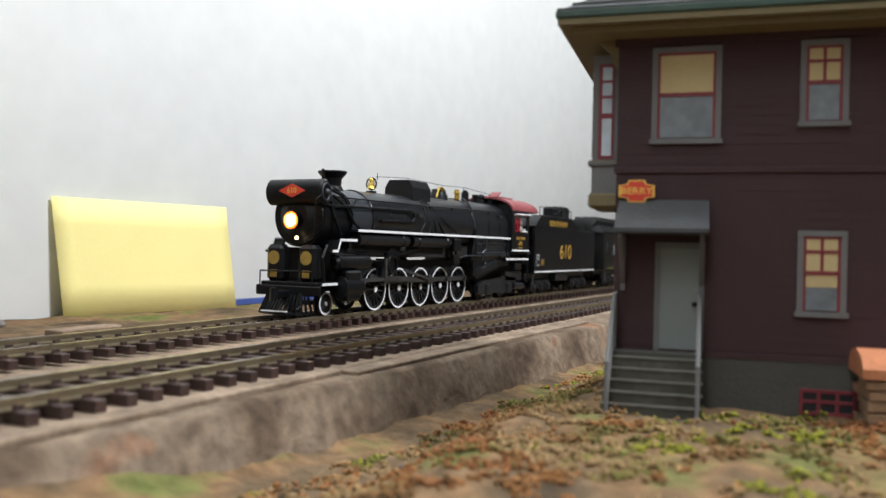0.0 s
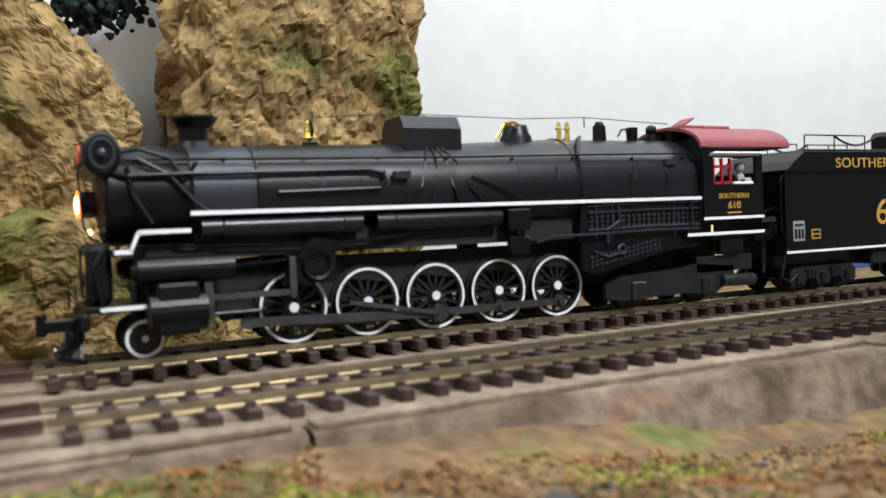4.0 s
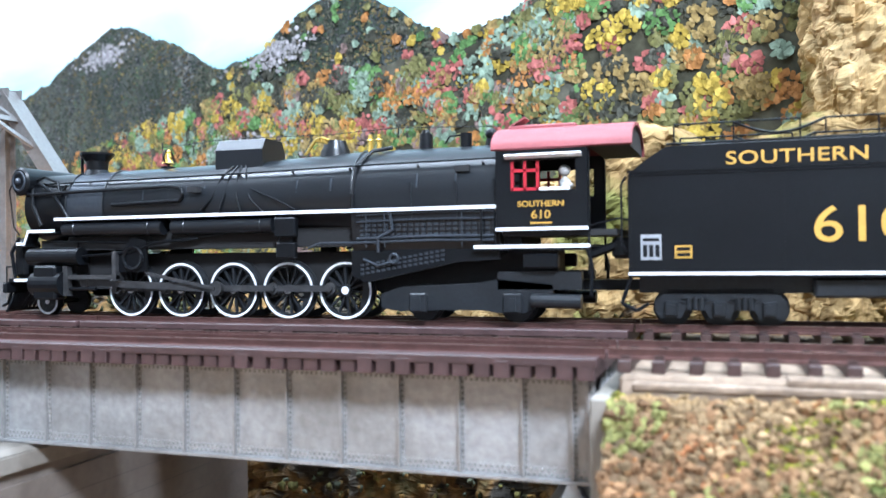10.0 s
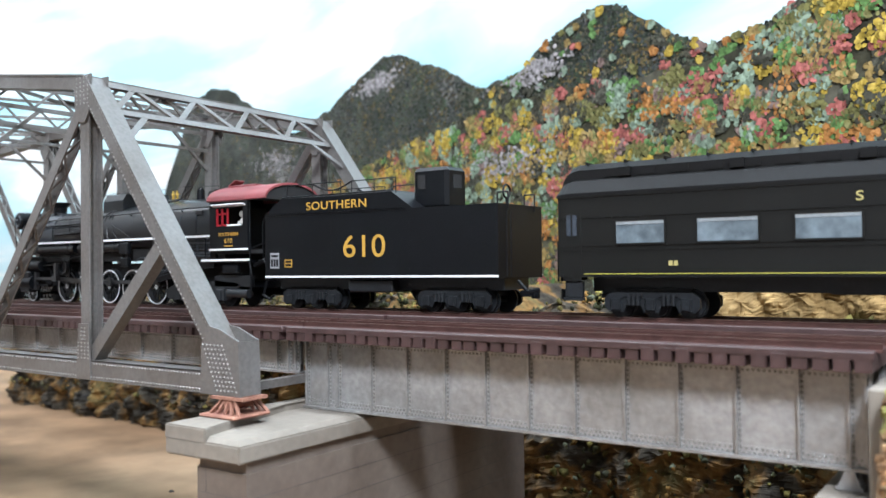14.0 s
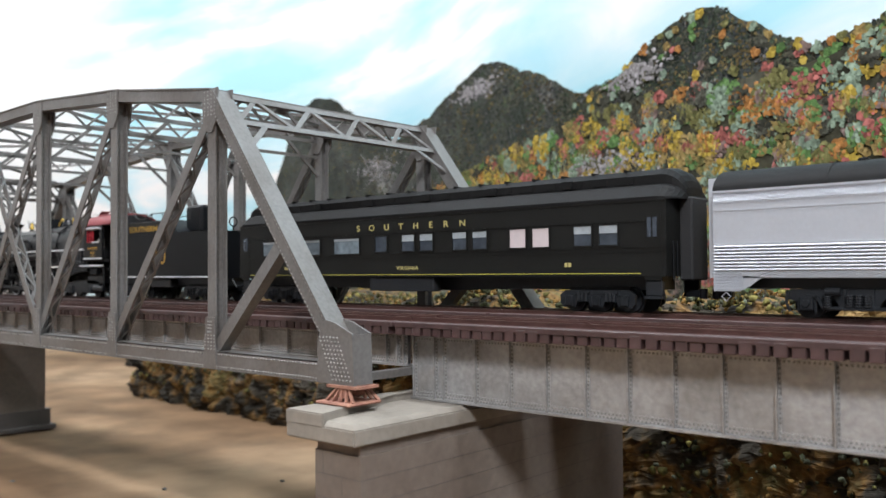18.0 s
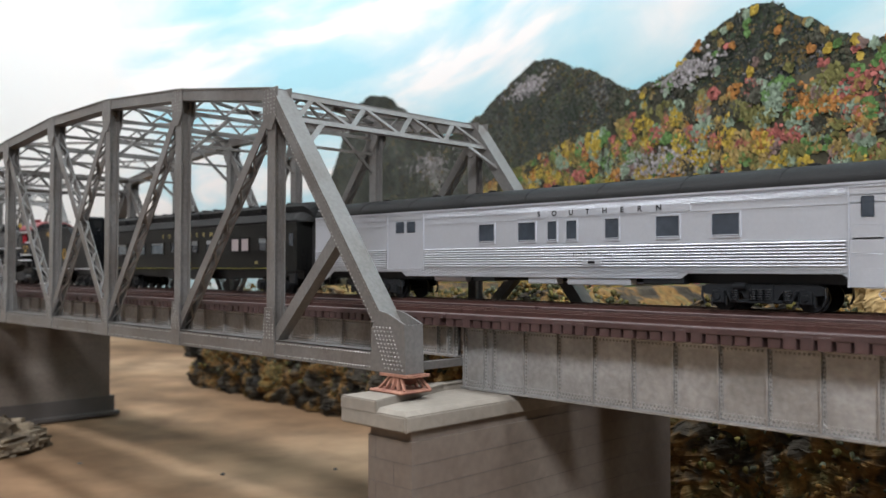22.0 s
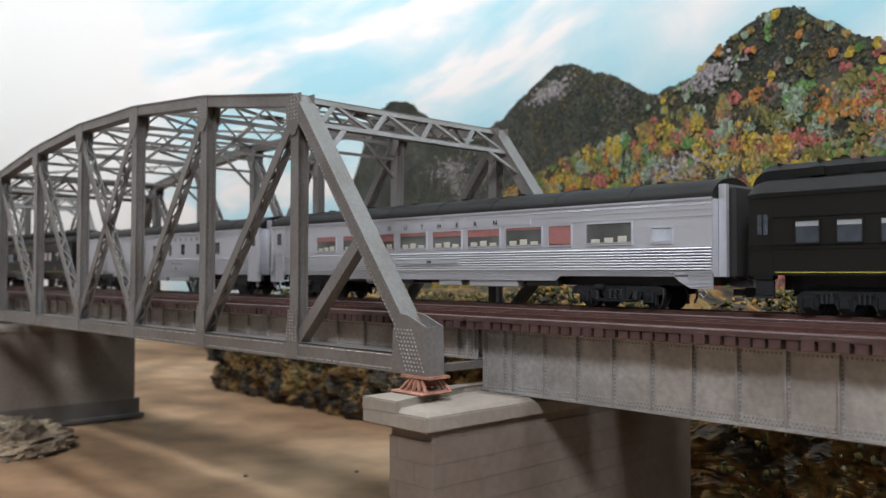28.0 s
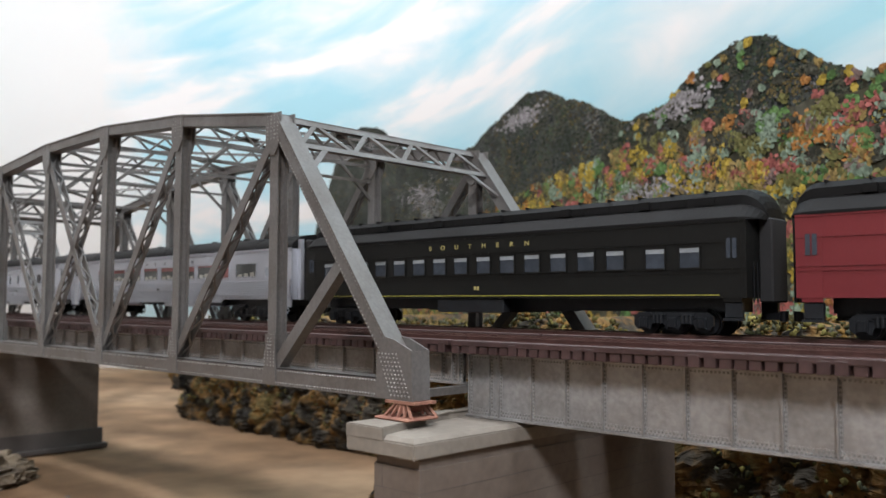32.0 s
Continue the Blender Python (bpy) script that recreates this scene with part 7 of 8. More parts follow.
def tender():
    T = thing("tender", "black coal tender with gold lettering and a white stripe", "tender")
    ROLLING.append((T, -3.8 * TS))
    side = [(91, 13), (211, 13), (211, 40.5), (172.5, 40.5), (162, 47.6), (101, 47.6), (96, 44.5), (91, 40.5)]
    body = part("tank_body", plate(BM(), side, -16.4, 16.4), BLACK, T)
    bm = BM()
    for s in (-1, 1):
        pts = []
        for x in range(93, 211, 1):
            pts.append((x, s * 16.45, 14.2))
            if x < 170:
                pts.append((x, s * 16.45, 40.3))
        for x in (91.8, 130, 171, 210.2):
            for z in range(15, 40):
                pts.append((x, s * 16.45, z))
        rivets(bm, pts, 0.16, (0, s, 0))
    tagged(part("rivets", bm, BLACK, T), kind="stuff")
    part("tank_seam", box(box(BM(), 91, 168, -16.7, 16.7, 41.0, 41.5), 91, 168, -16.7, 16.7, 40.2, 40.4), BLACK, T)
    bm = box(BM(), 165.5, 182.5, -7.0, 7.0, 40.4, 57.0, 1.5)
    dog = part("brakeman_shelter", bm, BLACK, T)
    part("shelter_window", box(box(BM(), 168.5, 172.0, -7.2, 7.2, 48.5, 54), 182.3, 182.7, -3, 3, 48.5, 54), DARK, dog)
    part("coal_load", box(BM(), 104, 160, -12.5, 12.5, 44, 48.8, 2.5), mat("coal", (0.012, 0.012, 0.013), 0.5, 0, 0.5, 300, 1.0), T)
    bm = BM()
    for s in (-1, 1):
        tube(bm, [(103, s * 14.6, 47.6), (103, s * 14.6, 53.4), (134, s * 14.6, 53.4)], 0.25)
        tube(bm, [(140, s * 14.6, 53.2), (163, s * 14.6, 53.2), (163, s * 14.6, 47)], 0.25)
        for x in (118, 134, 140, 152):
            cyl(bm, (x, s * 14.6, 47.5), (x, s * 14.6, 53.4), 0.22, None, 5)
        pts = [(118 + 22 * i / 12, s * 14.6, 53.2 - 3.2 * math.sin(math.pi * i / 12)) for i in range(13)]
        tube(bm, pts, 0.4, 5)
        tube(bm, [(101, s * 15.6, 48.2), (162, s * 15.6, 48.2)], 0.35)
    part("deck_railing", bm, BLACK, T)
    bm = torus(BM(), (205, 0, 46), 2.6, 0.4, 18, 6, "X")
    cyl(bm, (205, 0, 40), (205, 0, 44), 0.5, None, 8)
    for y in (-10, 10):
        tube(bm, [(207, y, 40.4), (207, y, 45), (211.5, y, 45), (211.5, y, 38)], 0.3)
    tube(bm, [(212, -12, 38), (212, -12, 14)], 0.3)
    tube(bm, [(212, -9, 38), (212, -9, 14)], 0.3)
    part("rear_ladder", bm, BLACK, T)
    bm = BM()
    coupler(bm, 211, 1)
    tube(bm, [(91.5, -15.5, 13), (89, -15.8, 6), (93, -15.8, 4), (96, -15.8, 6)], 0.5)
    tube(bm, [(90.4, -16, 40), (89.2, -16, 38), (89.2, -16, 22), (90.6, -16, 20)], 0.3)
    box(bm, 86, 92, -13, -8, 18, 24, 1)
    tube(bm, [(213, -6, 12), (217, -6, 8), (221, -4, 9)], 0.7)
    part("coupler", bm, BLACK, T)
    for s in (-1, 1):
        part("white_stripe", box(BM(), 91, 211, s * 16.5 - 0.1, s * 16.5 + 0.1, 13.6, 14.4), WHITE, T, "white stripe along the lower edge")
        rot = (90, 0, 0) if s < 0 else (90, 0, 180)
        lettering("SOUTHERN", 4.8, GOLD, T, (132.8, s * 16.5, 43.6), "gold road lettering", rot, 1.3, 1.06)
        lettering("610", 12.8, GOLD, T, (147.7, s * 16.5, 25.8), "large gold number", rot, 1.2)
        bm = box(BM(), 94.2, 99.6, s * 16.5 - 0.06, s * 16.5 + 0.06, 17.6, 24.4)
        pl = part("data_plate", bm, mat("grey_data_decal", (0.30, 0.31, 0.33), 0.6), T, "small grey data panel")
        bm = BM()
        for k in range(3):
            box(bm, 94.8 + k * 1.6, 95.9 + k * 1.6, s * 16.6 - 0.05, s * 16.6 + 0.05, 18.4, 21.6)
        box(bm, 94.8, 99.0, s * 16.6 - 0.05, s * 16.6 + 0.05, 22.6, 23.4)
        part("data_bars", bm, BLACK, pl)
        pl = part("notice_plate", box(BM(), 103.0, 107.4, s * 16.5 - 0.06, s * 16.5 + 0.06, 18.0, 21.4), GOLD, T, "small gold notice panel")
        part("notice_bars", box(box(BM(), 103.5, 106.9, s * 16.6 - 0.05, s * 16.6 + 0.05, 18.5, 19.4), 103.5, 106.9, s * 16.6 - 0.05, s * 16.6 + 0.05, 20.0, 20.9), BLACK, pl)
    part("underframe", box(box(BM(), 93, 209, -9, 9, 8.6, 13), 137, 160, -14, 14, 7.6, 12.6, 0.6), TRUCK, T)
    truck(T, 114, 3, 12.4, 4.6, "tender_truck")
    truck(T, 188, 3, 12.4, 4.6, "tender_truck")
    return T


def window(parent, x0, x1, z0, z1, y, m, blind=0.0, bm_frame=None, frame_m=None, blind_m=None, sash=0.55):
    """A car window: pane set into the side, with a frame, mid rail and a drawn blind."""
    s = -1 if y < 0 else 1
    w = part("window", box(BM(), x0, x1, y - s * 0.15 - 0.1, y - s * 0.15 + 0.1, z0, z1), m, parent)
    bm = BM()
    for a, b, c, d in ((x0 - 0.5, x0, z0 - 0.5, z1 + 0.5), (x1, x1 + 0.5, z0 - 0.5, z1 + 0.5), (x0, x1, z1, z1 + 0.5), (x0, x1, z0 - 0.6, z0)):
        box(bm, a, b, y - 0.3, y + 0.3, c, d)
    part("window_frame", bm, frame_m or GREEN, w)
    if blind:
        part("blind", box(BM(), x0, x1, y + s * 0.06 - 0.06, y + s * 0.06 + 0.06, z1 - (z1 - z0) * blind, z1), blind_m or WHITE, w)
    return w


def arc_roof(w, z, rise, n=16, a0=0.0):
    return [(math.cos(math.pi * i / n) * w, z + math.sin(math.pi * i / n) * rise) for i in range(n + 1)]


def heavyweight(x0, length, name_text, wins, label, letter_x, small=(), body_m=None, stripe=True, six=True, text_z=37.6, gap=1.7, letter=3.5):
    """A heavyweight passenger car with a clerestory roof."""
    C = thing("heavyweight_car", label, "passenger car", group="passenger cars")
    ROLLING.append((C, 0))
    m = body_m or GREEN
    x1 = x0 + length
    W = 16.6
    body = part("car_body", box(BM(), x0, x1, -W, W, 13.6, 41.0), m, C)
    bm = BM()
    for s in (-1, 1):
        for z, h in ((33.4, 0.45), (23.9, 0.6), (22.4, 0.35), (40.4, 0.7), (13.6, 0.7)):
            part("belt_rail", box(BM(), x0, x1, s * W - 0.28, s * W + 0.28, z, z + h), m, C)
    pts = [(-W - 0.4, 41), (-W - 0.4, 42), (-12.5, 46.4), (-10.2, 47.0), (-10.2, 50.4), (-7, 52.6), (0, 53.4), (7, 52.6), (10.2, 50.4), (10.2, 47.0), (12.5, 46.4), (W + 0.4, 42), (W + 0.4, 41)]
    part("clerestory_roof", sweep(BM(), pts, x0 + 5, x1 - 5), ROOFBLK, C)
    for e, d in ((x0 + 5, -1), (x1 - 5, 1)):
        bm = BM()
        prev = None
        for k in range(7):
            a = k / 6 * math.pi / 2
            q = [(e + d * 8.5 * math.sin(a), y * (0.55 + 0.45 * math.cos(a)), 41 + (z - 41) * (0.16 + 0.84 * math.cos(a))) for y, z in pts]
            row = [bm.verts.new(p) for p in q]
            if prev:
                for i in range(len(row) - 1):
                    bm.faces.new((prev[i], prev[i + 1], row[i + 1], row[i]))
            prev = row
        bm.faces.new(prev)
        part("roof_end", bm, ROOFBLK, C)
    x = x0 + 14
    while x < x1 - 12:
        for s in (-1, 1):
            part("clerestory_pane", box(BM(), x, x + 7, s * 10.3 - 0.15, s * 10.3 + 0.15, 47.6, 49.9), ROOFBLK, C)
        x += 11.3
    x = x0 + 20
    while x < x1 - 16:
        for s in (-1, 1):
            part("roof_vent", box(BM(), x, x + 4.4, s * 10.9 - 0.9, s * 10.9 + 0.9, 47.5, 50.4), ROOFBLK, C)
        x += 37
    for k in range(int(length / 14)):
        part("roof_seam", box(BM(), x0 + 7 + 14 * k, x0 + 7.4 + 14 * k, -9, 9, 52.2, 53.2), ROOFBLK, C)
    for s in (-1, 1):
        y = s * (W + 0.32)
        for a, b, z0, z1, gm, bl, bmt in wins:
            window(C, x0 + a, x0 + b, z0, z1, y, gm, bl, None, m, bmt)
        if stripe:
            part("yellow_stripe", box(BM(), x0 + 9.5, x1 - 10, s * W - 0.36, s * W + 0.36, 14.5, 14.82), STRIPE, C, "thin yellow stripe")
        rot = (90, 0, 0) if s < 0 else (90, 0, 180)
        if name_text:
            lettering(name_text, letter, DULUX, C, (x0 + letter_x, s * (W + 0.4), text_z), "gold letterboard lettering", rot, 1.25, gap)
        for txt, xx in small:
            if txt:
                lettering(txt, 2.3, DULUX, C, (x0 + xx, s * (W + 0.1), 17.5), "small gold lettering", rot, 1.2, 1.2)
            else:
                part("number_bars", box(box(BM(), x0 + xx - 1.5, x0 + xx - 0.2, y - 0.05, y + 0.05, 17.2, 18.8), x0 + xx + 0.2, x0 + xx + 1.5, y - 0.05, y + 0.05, 17.2, 18.8), DULUX, C, "small gold number shown as bars")
        for e in (x0 + 5.2, x1 - 5.2):
            d = part("vestibule_door", box(BM(), e - 3.4, e + 3.4, s * W - 0.1, s * W + 0.15, 12.2, 36.0), m, C)
            part("door_window", box(box(BM(), e - 1.9, e - 0.3, y - 0.1, y + 0.02, 27.6, 34.6), e + 0.3, e + 1.9, y - 0.1, y + 0.02, 27.6, 34.6), PANEGLASS, d)
            part("vestibule_steps", box(box(BM(), e - 3.2, e + 3.2, s * 15 - 1.2, s * 15 + 1.2, 6.5, 12.2, 0.4), e - 3.6, e + 3.6, s * 15.6 - 1, s * 15.6 + 1, 5.6, 6.6), TRUCK, C)
    for e, d in ((x0, -1), (x1, 1)):
        part("diaphragm", box(BM(), min(e, e + d * 5), max(e, e + d * 5), -6.5, 6.5, 12, 42, 0.6), DARK, C)
        bm = BM()
        coupler(bm, e, d)
        tube(bm, [(e + d * 1.5, -14, 12), (e + d * 1.5, -14, 26)], 0.3)
        tube(bm, [(e + d * 1.5, -11, 12), (e + d * 1.5, -11, 26)], 0.3)
        for z in (14, 20, 26):
            beam(bm, (e + d * 1.5, -14, z), (e + d * 1.5, -11, z), 0.4, 0.4)
        part("coupler", bm, BLACK, C)
    bm = box(BM(), x0 + 8, x1 - 8, -6, 6, 8.5, 13.6)
    for s in (-1, 1):
        plate(bm, [(x0 + length * 0.26, 13.4), (x1 - length * 0.26, 13.4), (x1 - length * 0.34, 8.0), (x0 + length * 0.34, 8.0)], s * 5 - 0.5, s * 5 + 0.5)
        box(bm, x0 + length * 0.40, x0 + length * 0.56, s * 13.2 - 2.6, s * 13.2 + 2.6, 7.2, 13.4, 0.4)
    part("underframe", bm, TRUCK, C)
    g = 12.0 if six else 24.0
    for xx in (x0 + 31, x1 - 31):
        truck(C, xx, 3 if six else 2, g, 4.6, "car_truck")
    return C


def fluted(bm, x0, x1, y, s, z0, z1, n, depth):
    """Corrugated siding: a band of half-round ribs."""
    h = (z1 - z0) / n
    prof = []
    for i in range(n):
        for k in range(5):
            a = math.pi * k / 4
            prof.append((y + s * depth * math.sin(a), z0 + h * i + h * 0.5 * (1 - math.cos(a)) * 0.86 + h * 0.07))
    vs0 = [bm.verts.new((x0, u, z)) for u, z in prof]
    vs1 = [bm.verts.new((x1, u, z)) for u, z in prof]
    for i in range(len(prof) - 1):
        bm.faces.new((vs0[i], vs0[i + 1], vs1[i + 1], vs1[i]))
    return bm


def streamliner(x0, length, wins, doors, label, letters, plates, metal=None, top=(39.7, 4)):
    """A stainless steel streamlined car with fluted sides and a black roof."""
    skin = metal or SILVER
    C = thing("streamlined_car", label, "passenger car", group="passenger cars")
    ROLLING.append((C, 0))
    x1 = x0 + length
    W = 16.2
    low0, low1 = x0 + 22, x1 - 22
    bm = box(BM(), x0, x1, -W, W, 13.0, 42.0)
    for s in (-1, 1):
        plate(bm, [(x0 + 70, 13.1), (x0 + 73, 11.0), (x1 - 73, 11.0), (x1 - 70, 13.1)], s * W - 0.5 if s > 0 else s * W, s * W if s > 0 else s * W + 0.5)
        for a, b in ((x0, x0 + 17), (x1 - 17, x1)):
            if a == x0:
                pts = [(a, 8.6), (a + 9, 8.6), (a + 12.5, 10.5), (a + 15.5, 12.6), (a + 17, 13.3), (a, 14.4)]
            else:
                pts = [(b, 8.6), (b - 9, 8.6), (b - 12.5, 10.5), (b - 15.5, 12.6), (b - 17, 13.3), (b, 14.4)]
            plate(bm, pts, s * W - 0.5 if s > 0 else s * W, s * W if s > 0 else s * W + 0.5)
    part("car_body", bm, skin, C)
    roof = arc_roof(W + 0.2, 41.6, 8.6, 18)
    part("roof", sweep(BM(), [(u, z if abs(u) < 15.5 else z) for u, z in roof], x0, x1), ROOFBLK, C, "black rounded roof", smooth=True)
    for k in range(1, 8):
        x = x0 + length * k / 8
        part("roof_seam", sweep(BM(), arc_roof(W + 0.3, 41.7, 8.7, 18), x - 0.2, x + 0.2), ROOFBLK, C)
        part("roof_vent", box(BM(), x + 6, x + 9, -4.5, -1, 49.4, 50.7, 0.3), ROOFBLK, C)
    bm = BM()
    skip = sorted((x0 + a - 1, x0 + b + 1) for a, b, k in doors)
    spans, cur = [], x0 + 0.5
    for a, b in skip:
        spans.append((cur, a))
        cur = b
    spans.append((cur, x1 - 0.5))
    for s in (-1, 1):
        for a, b in spans:
            if b > a:
                fluted(bm, a, b, s * W, s, 15.2, 24.0, 8, 0.75)
                fluted(bm, a, b, s * W, s, top[0], 41.4, top[1], 0.3)
        fluted(bm, x0 + 16, x1 - 16, s * W, s, 13.2, 15.0, 4, 0.3)
        fluted(bm, x0 + 74, x1 - 74, s * W, s, 11.0, 13.2, 4, 0.3)
        for a, b in ((x0, x0 + 10), (x1 - 10, x1)):
            fluted(bm, a, b, s * W, s, 9.0, 15.0, 12, 0.25)
        box(bm, x0, x1, s * W - 0.3, s * W + 0.3, 24.0, 24.6)
        box(bm, x0, x1, s * W - 0.2, s * W + 0.2, 37.9, 38.2)
        box(bm, x0, x1, s * W - 0.2, s * W + 0.2, 35.4, 35.7)
        box(bm, x0, x1, s * W - 0.45, s * W + 0.45, 41.5, 42.2)
    part("fluted_siding", bm, skin, C, "fluted stainless siding")
    for s in (-1, 1):
        y = s * (W + 0.2)
        for a, b, z0, z1, gm, bl, bmt in wins:
            w = window(C, x0 + a, x0 + b, z0, z1, y, gm, bl, None, skin, bmt)
            part("sash_bar", box(BM(), x0 + a, x0 + b, y - 0.12, y + 0.12, z0 + 0.25, z0 + 0.6), skin, w)
            if gm is INT:
                for k in range(3):
                    xx = x0 + a + (b - a) * (0.2 + 0.3 * k)
                    if xx + 2.2 < x0 + b:
                        part("seat_back", box(BM(), xx - 2.1, xx + 2.1, y - 0.1, y + 0.1, z0 + 0.6, z0 + 2.0 + 0.5 * ((k * 7 + int(a)) % 3), 0.1), SEATS, w, "pale seat back behind the glass")
        for a, b, kind in doors:
            z0 = 8.8 if (a < 18 or b > length - 18) else 14.6
            d = part("car_door", box(BM(), x0 + a, x0 + b, s * W - 0.2, s * W + 0.2, z0, 40.6, 0.15), skin, C)
            bm = BM()
            for xx in (x0 + a - 0.5, x0 + b + 0.1):
                box(bm, xx, xx + 0.5, y - 0.3, y + 0.35, z0, 41.0)
            box(bm, x0 + a, x0 + b, y - 0.3, y + 0.3, 40.5, 41.0)
            part("door_frame", bm, skin, d)
            if kind == "bag":
                bm = BM()
                mid = (a + b) / 2
                for c in (mid - 6.6, mid + 1.4):
                    box(bm, x0 + c, x0 + c + 6.0, y - 0.12, y + 0.08, 32.0, 37.4, 0.25)
                g = part("door_window", bm, PANEGLASS, d)
                bm = BM()
                for c in (mid - 6.6, mid + 1.4):
                    for z in (32.9, 33.8, 34.7, 35.6, 36.5):
                        box(bm, x0 + c, x0 + c + 6.0, y - 0.1, y + 0.16, z - 0.12, z + 0.12)
                part("window_bars", bm, skin, g)
            else:
                part("door_window", box(BM(), x0 + (a + b) / 2 - 2.0, x0 + (a + b) / 2 + 2.0, y - 0.12, y + 0.08, 31.0, 37.6, 0.3), PANEGLASS, d)
                part("door_kick", box(BM(), x0 + a + 0.8, x0 + b - 0.8, y - 0.1, y + 0.06, 19.5, 28.6, 0.2), skin, d)
        rot = (90, 0, 0) if s < 0 else (90, 0, 180)
        for txt, size, xx, z, gp in letters:
            b = part("letter_board", box(BM(), x0 + xx - len(txt) * size * 0.37 * gp, x0 + xx + len(txt) * size * 0.37 * gp, y - 0.05, y + 0.3, z - size * 0.5, z + size * 0.5), skin, C)
            lettering(txt, size, BLACK, b, (x0 + xx, y + s * 0.36, z), "black lettering", rot, 1.1, gp)
        for a, b, z in plates:
            pl = part("number_plate", box(BM(), x0 + a, x0 + b, y - 0.05, y + 0.75, z - 0.9, z + 0.9) if s > 0 else box(BM(), x0 + a, x0 + b, y - 0.75, y + 0.05, z - 0.9, z + 0.9), skin, C)
            part("plate_bars", box(BM(), x0 + (a + b) / 2 - 1.6, x0 + (a + b) / 2 + 1.6, y + s * 0.8 - 0.05, y + s * 0.8 + 0.05, z - 0.5, z + 0.5), BLACK, pl)
        # underbody boxes
        for a, b, z0, m in ((149, 164, 8.4, skin), (169.5, 199.5, 8.2, skin), (118, 130, 9.4, TRUCK), (205, 222, 9.0, TRUCK)):
            part("equipment_box", box(BM(), x0 + a, x0 + b, s * 13.2 - 2.4, s * 13.2 + 2.4, z0, 13.8, 0.3), m, C)
        bm = cyl(BM(), (x0 + 92, s * 13, 10.8), (x0 + 112, s * 13, 10.8), 2.2, 2.2, 16)
        part("air_tank", bm, skin, C, smooth=True)
        for e, d in ((x0 + 4, 1), (x1 - 4, -1)):
            part("stirrup_step", torus(BM(), (e, s * 15.6, 6.8), 1.5, 0.25, 4, 4), skin, C)
    for e, d in ((x0, -1), (x1, 1)):
        part("diaphragm", box(BM(), min(e, e + d * 4.5), max(e, e + d * 4.5), -8, 8, 12, 47, 1.2), DARK, C)
        for s in (-1, 1):
            part("end_stanchion", box(BM(), min(e + d * 0.2, e + d * 3.2), max(e + d * 0.2, e + d * 3.2), s * 11 - 1.0, s * 11 + 1.0, 13, 47), skin, C)
        bm = BM()
        coupler(bm, e, d)
        part("coupler", bm, BLACK, C)
    part("underframe", box(BM(), x0 + 8, x1 - 8, -9, 9, 9.5, 14.2), TRUCK, C)
    for xx in (x0 + 44.5, x1 - 44.5):
        drop_truck(C, xx, 31.0, 5.0)
    return C


locomotive()
tender()
CURTAIN = mat("dusty_pink_curtain", (0.27, 0.115, 0.11), 0.8, 0, 0.2, 120)
INT = mat("dining_room_interior", (0.115, 0.125, 0.12), 0.10, 0, 0.45, 38, 0.0, 60)
SEATS = mat("pale_seat_cloth", (0.42, 0.41, 0.35), 0.7, 0, 0.15, 120)
# opaque pane, its colour paled to imitate a lit interior
LITGLASS = mat("lit_car_glass", (0.17, 0.21, 0.24), 0.1, 0, 0.5, 90, 0.0, 250)
D = []
for a, b in ((11.7, 27.9), (38.4, 56.6), (67.0, 84.5)):
    D.append((a, b, 24.7, 31.9, LITGLASS, 0.16, BLIND))
for a, bl, bmt in ((95.3, 0, None), (112.3, 0.4, BLIND), (123.2, 0.4, BLIND), (142, 0.35, BLIND), (152.9, 0.35, BLIND)):
    D.append((a, a + 7.4, 25.2, 32.4, PANEGLASS, bl, bmt))
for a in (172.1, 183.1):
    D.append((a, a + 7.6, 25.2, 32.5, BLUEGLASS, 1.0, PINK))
for a in (202, 212.9):
    D.append((a, a + 7.5, 25.2, 32.4, PANEGLASS, 0.4, BLIND))
D = [(a * 1.012 + 9.5, b * 1.012 + 9.5, *q) for a, b, *q in D]
heavyweight(231.5, 251.5, "SOUTHERN", D, "dark green heavyweight dining car with gold lettering", 127.0, (("VIRGINIA", 126.0), ("", 40.5), ("", 211)), None, True, True, 36.2, 3.5, 3.85)
W1 = []
for a, w in ((119.5, 9), (141.9, 9.2), (157.5, 4.6), (167, 5), (185.4, 6.2), (207.6, 9.4), (229.7, 10)):
    W1.append((a, a + w, 26.2, 34.2, PANEGLASS, 0, None))
W1 = [(a * 1.017, b * 1.017, *q) for a, b, *q in W1]
streamliner(500, 294, W1, [(60.0, 85.2, "bag"), (280.2, 291.4, "end")], "silver fluted baggage and dormitory car with a black roof", [("SOUTHERN", 3.0, 184.4, 37.4, 4.6), ("FORT MITCHELL", 2.3, 182.6, 20.4, 1.0)], [(178, 187, 17.2)], None, (38.4, 7))
W2 = []
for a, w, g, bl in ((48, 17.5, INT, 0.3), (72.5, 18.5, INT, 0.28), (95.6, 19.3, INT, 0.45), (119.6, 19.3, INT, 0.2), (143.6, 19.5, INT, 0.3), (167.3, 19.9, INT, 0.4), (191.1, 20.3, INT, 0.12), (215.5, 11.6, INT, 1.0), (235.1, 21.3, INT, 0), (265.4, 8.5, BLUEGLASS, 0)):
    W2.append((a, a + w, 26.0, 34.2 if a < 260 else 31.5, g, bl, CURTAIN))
W2 = [(a * 1.012, b * 1.012, *q) for a, b, *q in W2]
streamliner(806, 294, W2, [(5, 14, "end")], "silver fluted dining car with large windows and a black roof", [("SOUTHERN", 3.0, 143.8, 36.9, 7.2)], [(123, 163.5, 19.6)], STAINLESS)
H = []
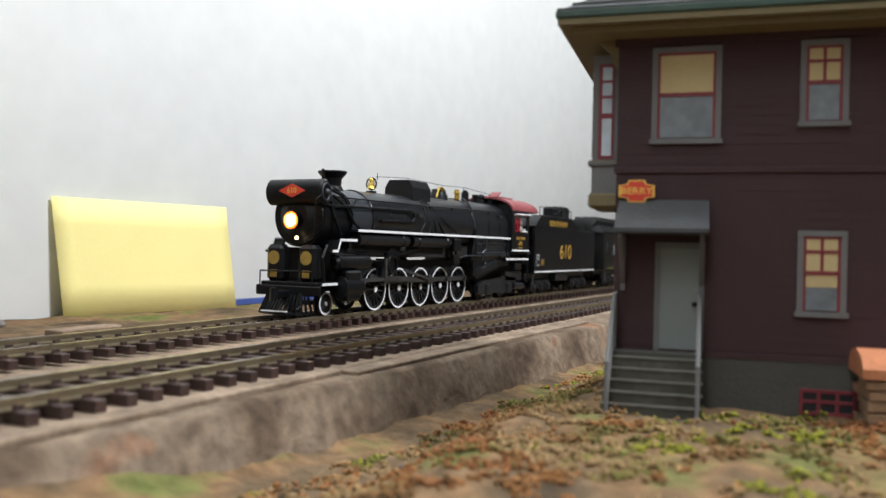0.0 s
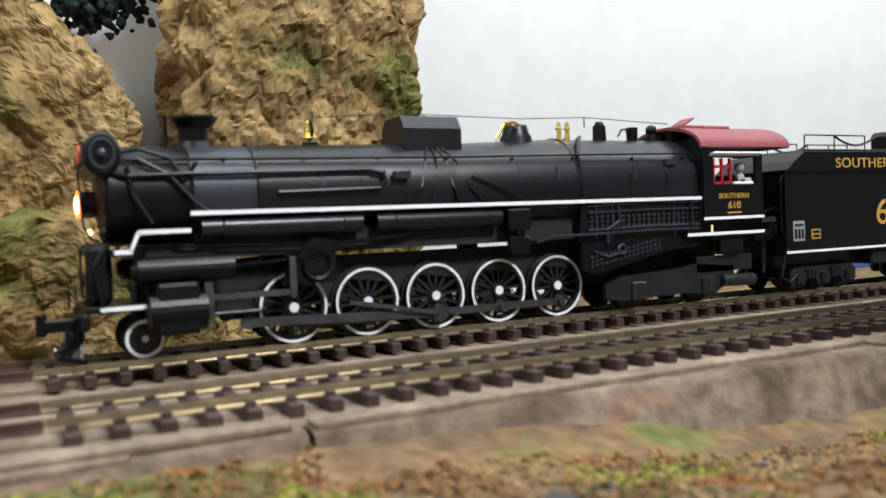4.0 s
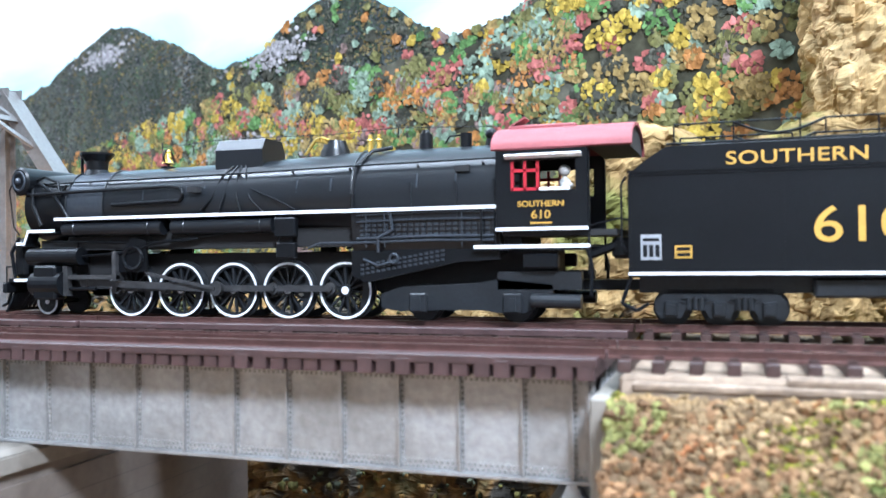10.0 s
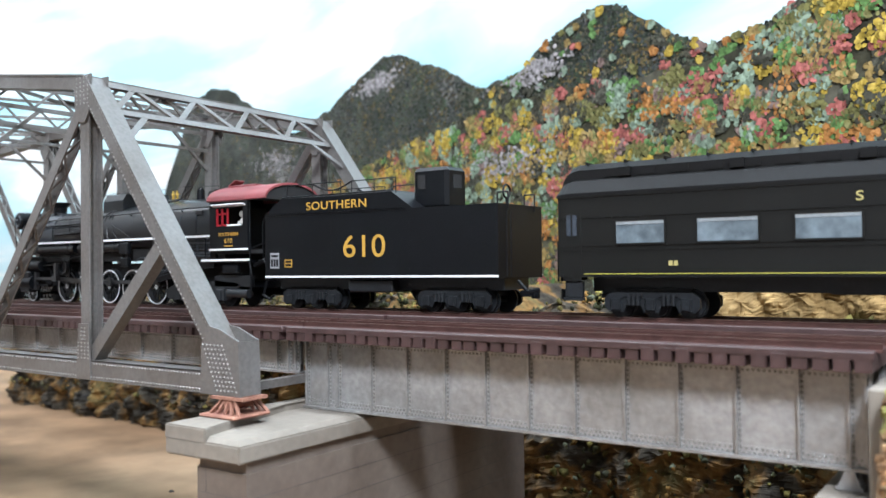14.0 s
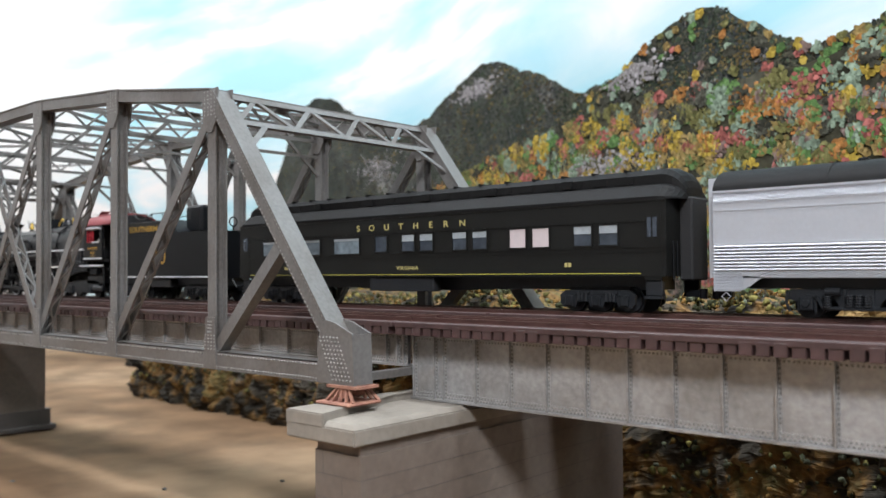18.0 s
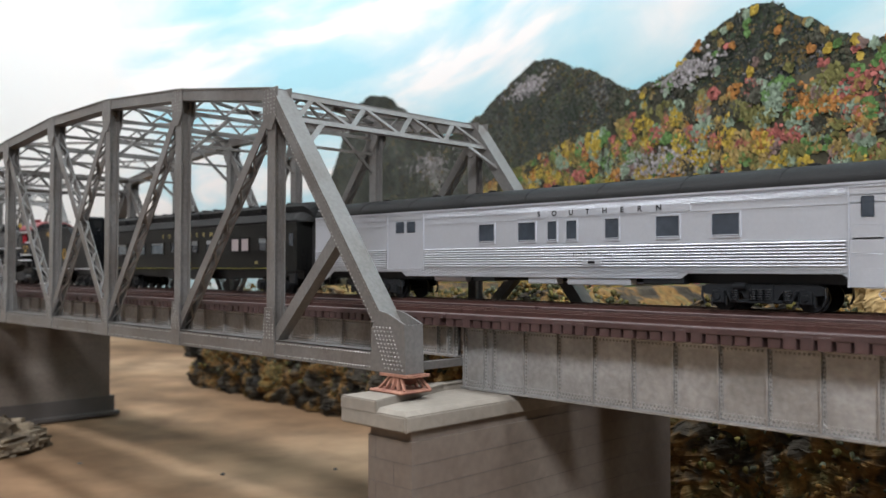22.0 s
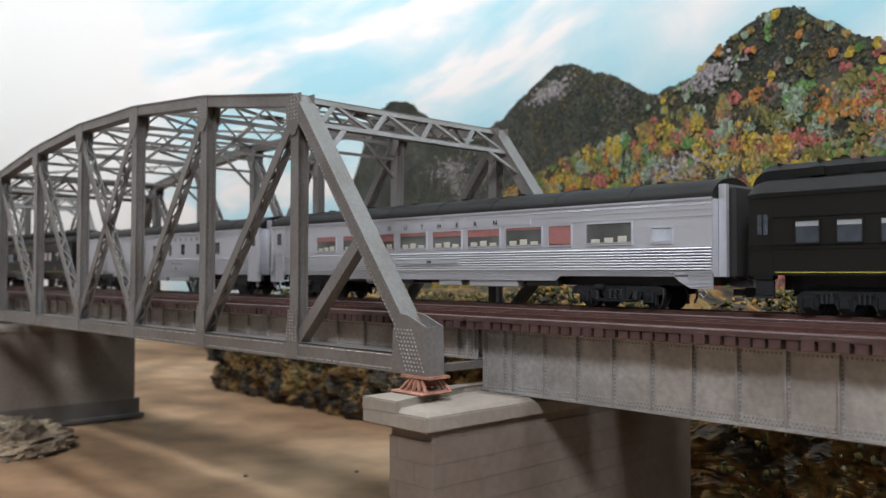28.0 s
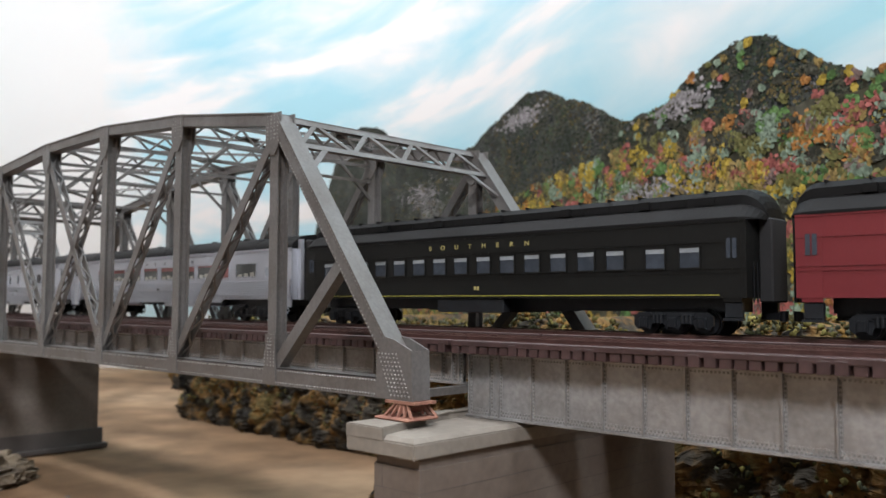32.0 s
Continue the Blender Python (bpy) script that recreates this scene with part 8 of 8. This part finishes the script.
for a in [16.8 + 13.6 * i for i in range(14)] + [211, 225]:
    H.append((a, a + 7.8, 24.6, 31.8, PANEGLASS, 0.24, BLIND))
heavyweight(1114, 250, "SOUTHERN", H, "dark green heavyweight coach with a row of small windows", 125.5, (("", 125.4),), None, True, True, 36.8, 4.4, 2.8)
heavyweight(1381, 240, "", [], "plain dark red heavyweight baggage car", 0, (), REDCAR, False, True)

# ---- motion of the train ----
TRAIN = [(0, 528.3), (1.5, 438.1), (3, 346.9), (3.5, 315.6), (5.5, 201), (7.5, 84.8), (9, -5.6), (10.5, -97.8), (13, -249), (16.5, -458.5), (19, -609.5), (21, -731.7), (23, -852.5), (25.5, -1005), (28, -1153.5), (30, -1272.3), (32, -1392)]


def train_x(t):
    """Place of the last driving axle, smoothly through the knots."""
    ks = TRAIN
    for i, ((t0, a), (t1, b)) in enumerate(zip(ks, ks[1:])):
        if t0 <= t <= t1:
            m0 = (b - ks[i - 1][1]) / (t1 - ks[i - 1][0]) if i else (b - a) / (t1 - t0)
            m1 = (ks[i + 2][1] - a) / (ks[i + 2][0] - t0) if i + 2 < len(ks) else (b - a) / (t1 - t0)
            h, u = t1 - t0, (t - t0) / (t1 - t0)
            return (2 * u**3 - 3 * u**2 + 1) * a + (u**3 - 2 * u**2 + u) * h * m0 + (3 * u**2 - 2 * u**3) * b + (u**3 - u**2) * h * m1
    return ks[-1][1]


def motions():
    coarse = [i * 0.5 for i in range(65)]
    for ob, off in ROLLING:
        ob.scale = (TS, TS, TS)
        walk(ob, [(t, pose((train_x(t) + off) * K, FAR * K, 0.7 * K)) for t in coarse])
    fine = [i * 0.1 for i in range(321)]
    for ob, x, y, z, r in WHEELS:
        walk(ob, [(t, pose(x * K, y * K, z * K) @ Matrix.Rotation(-(110 * math.pi / 180 - (train_x(t) - train_x(9)) / (r * TS)), 4, "Y")) for t in fine])
    for ob, x, y, z, cr, r in RODS:
        walk(ob, [(t, pose((x + cr * math.cos(1.92 - (train_x(t) - train_x(9)) / (r * TS))) * K, y * K, (z + cr * math.sin(1.92 - (train_x(t) - train_x(9)) / (r * TS))) * K)) for t in fine])


motions()
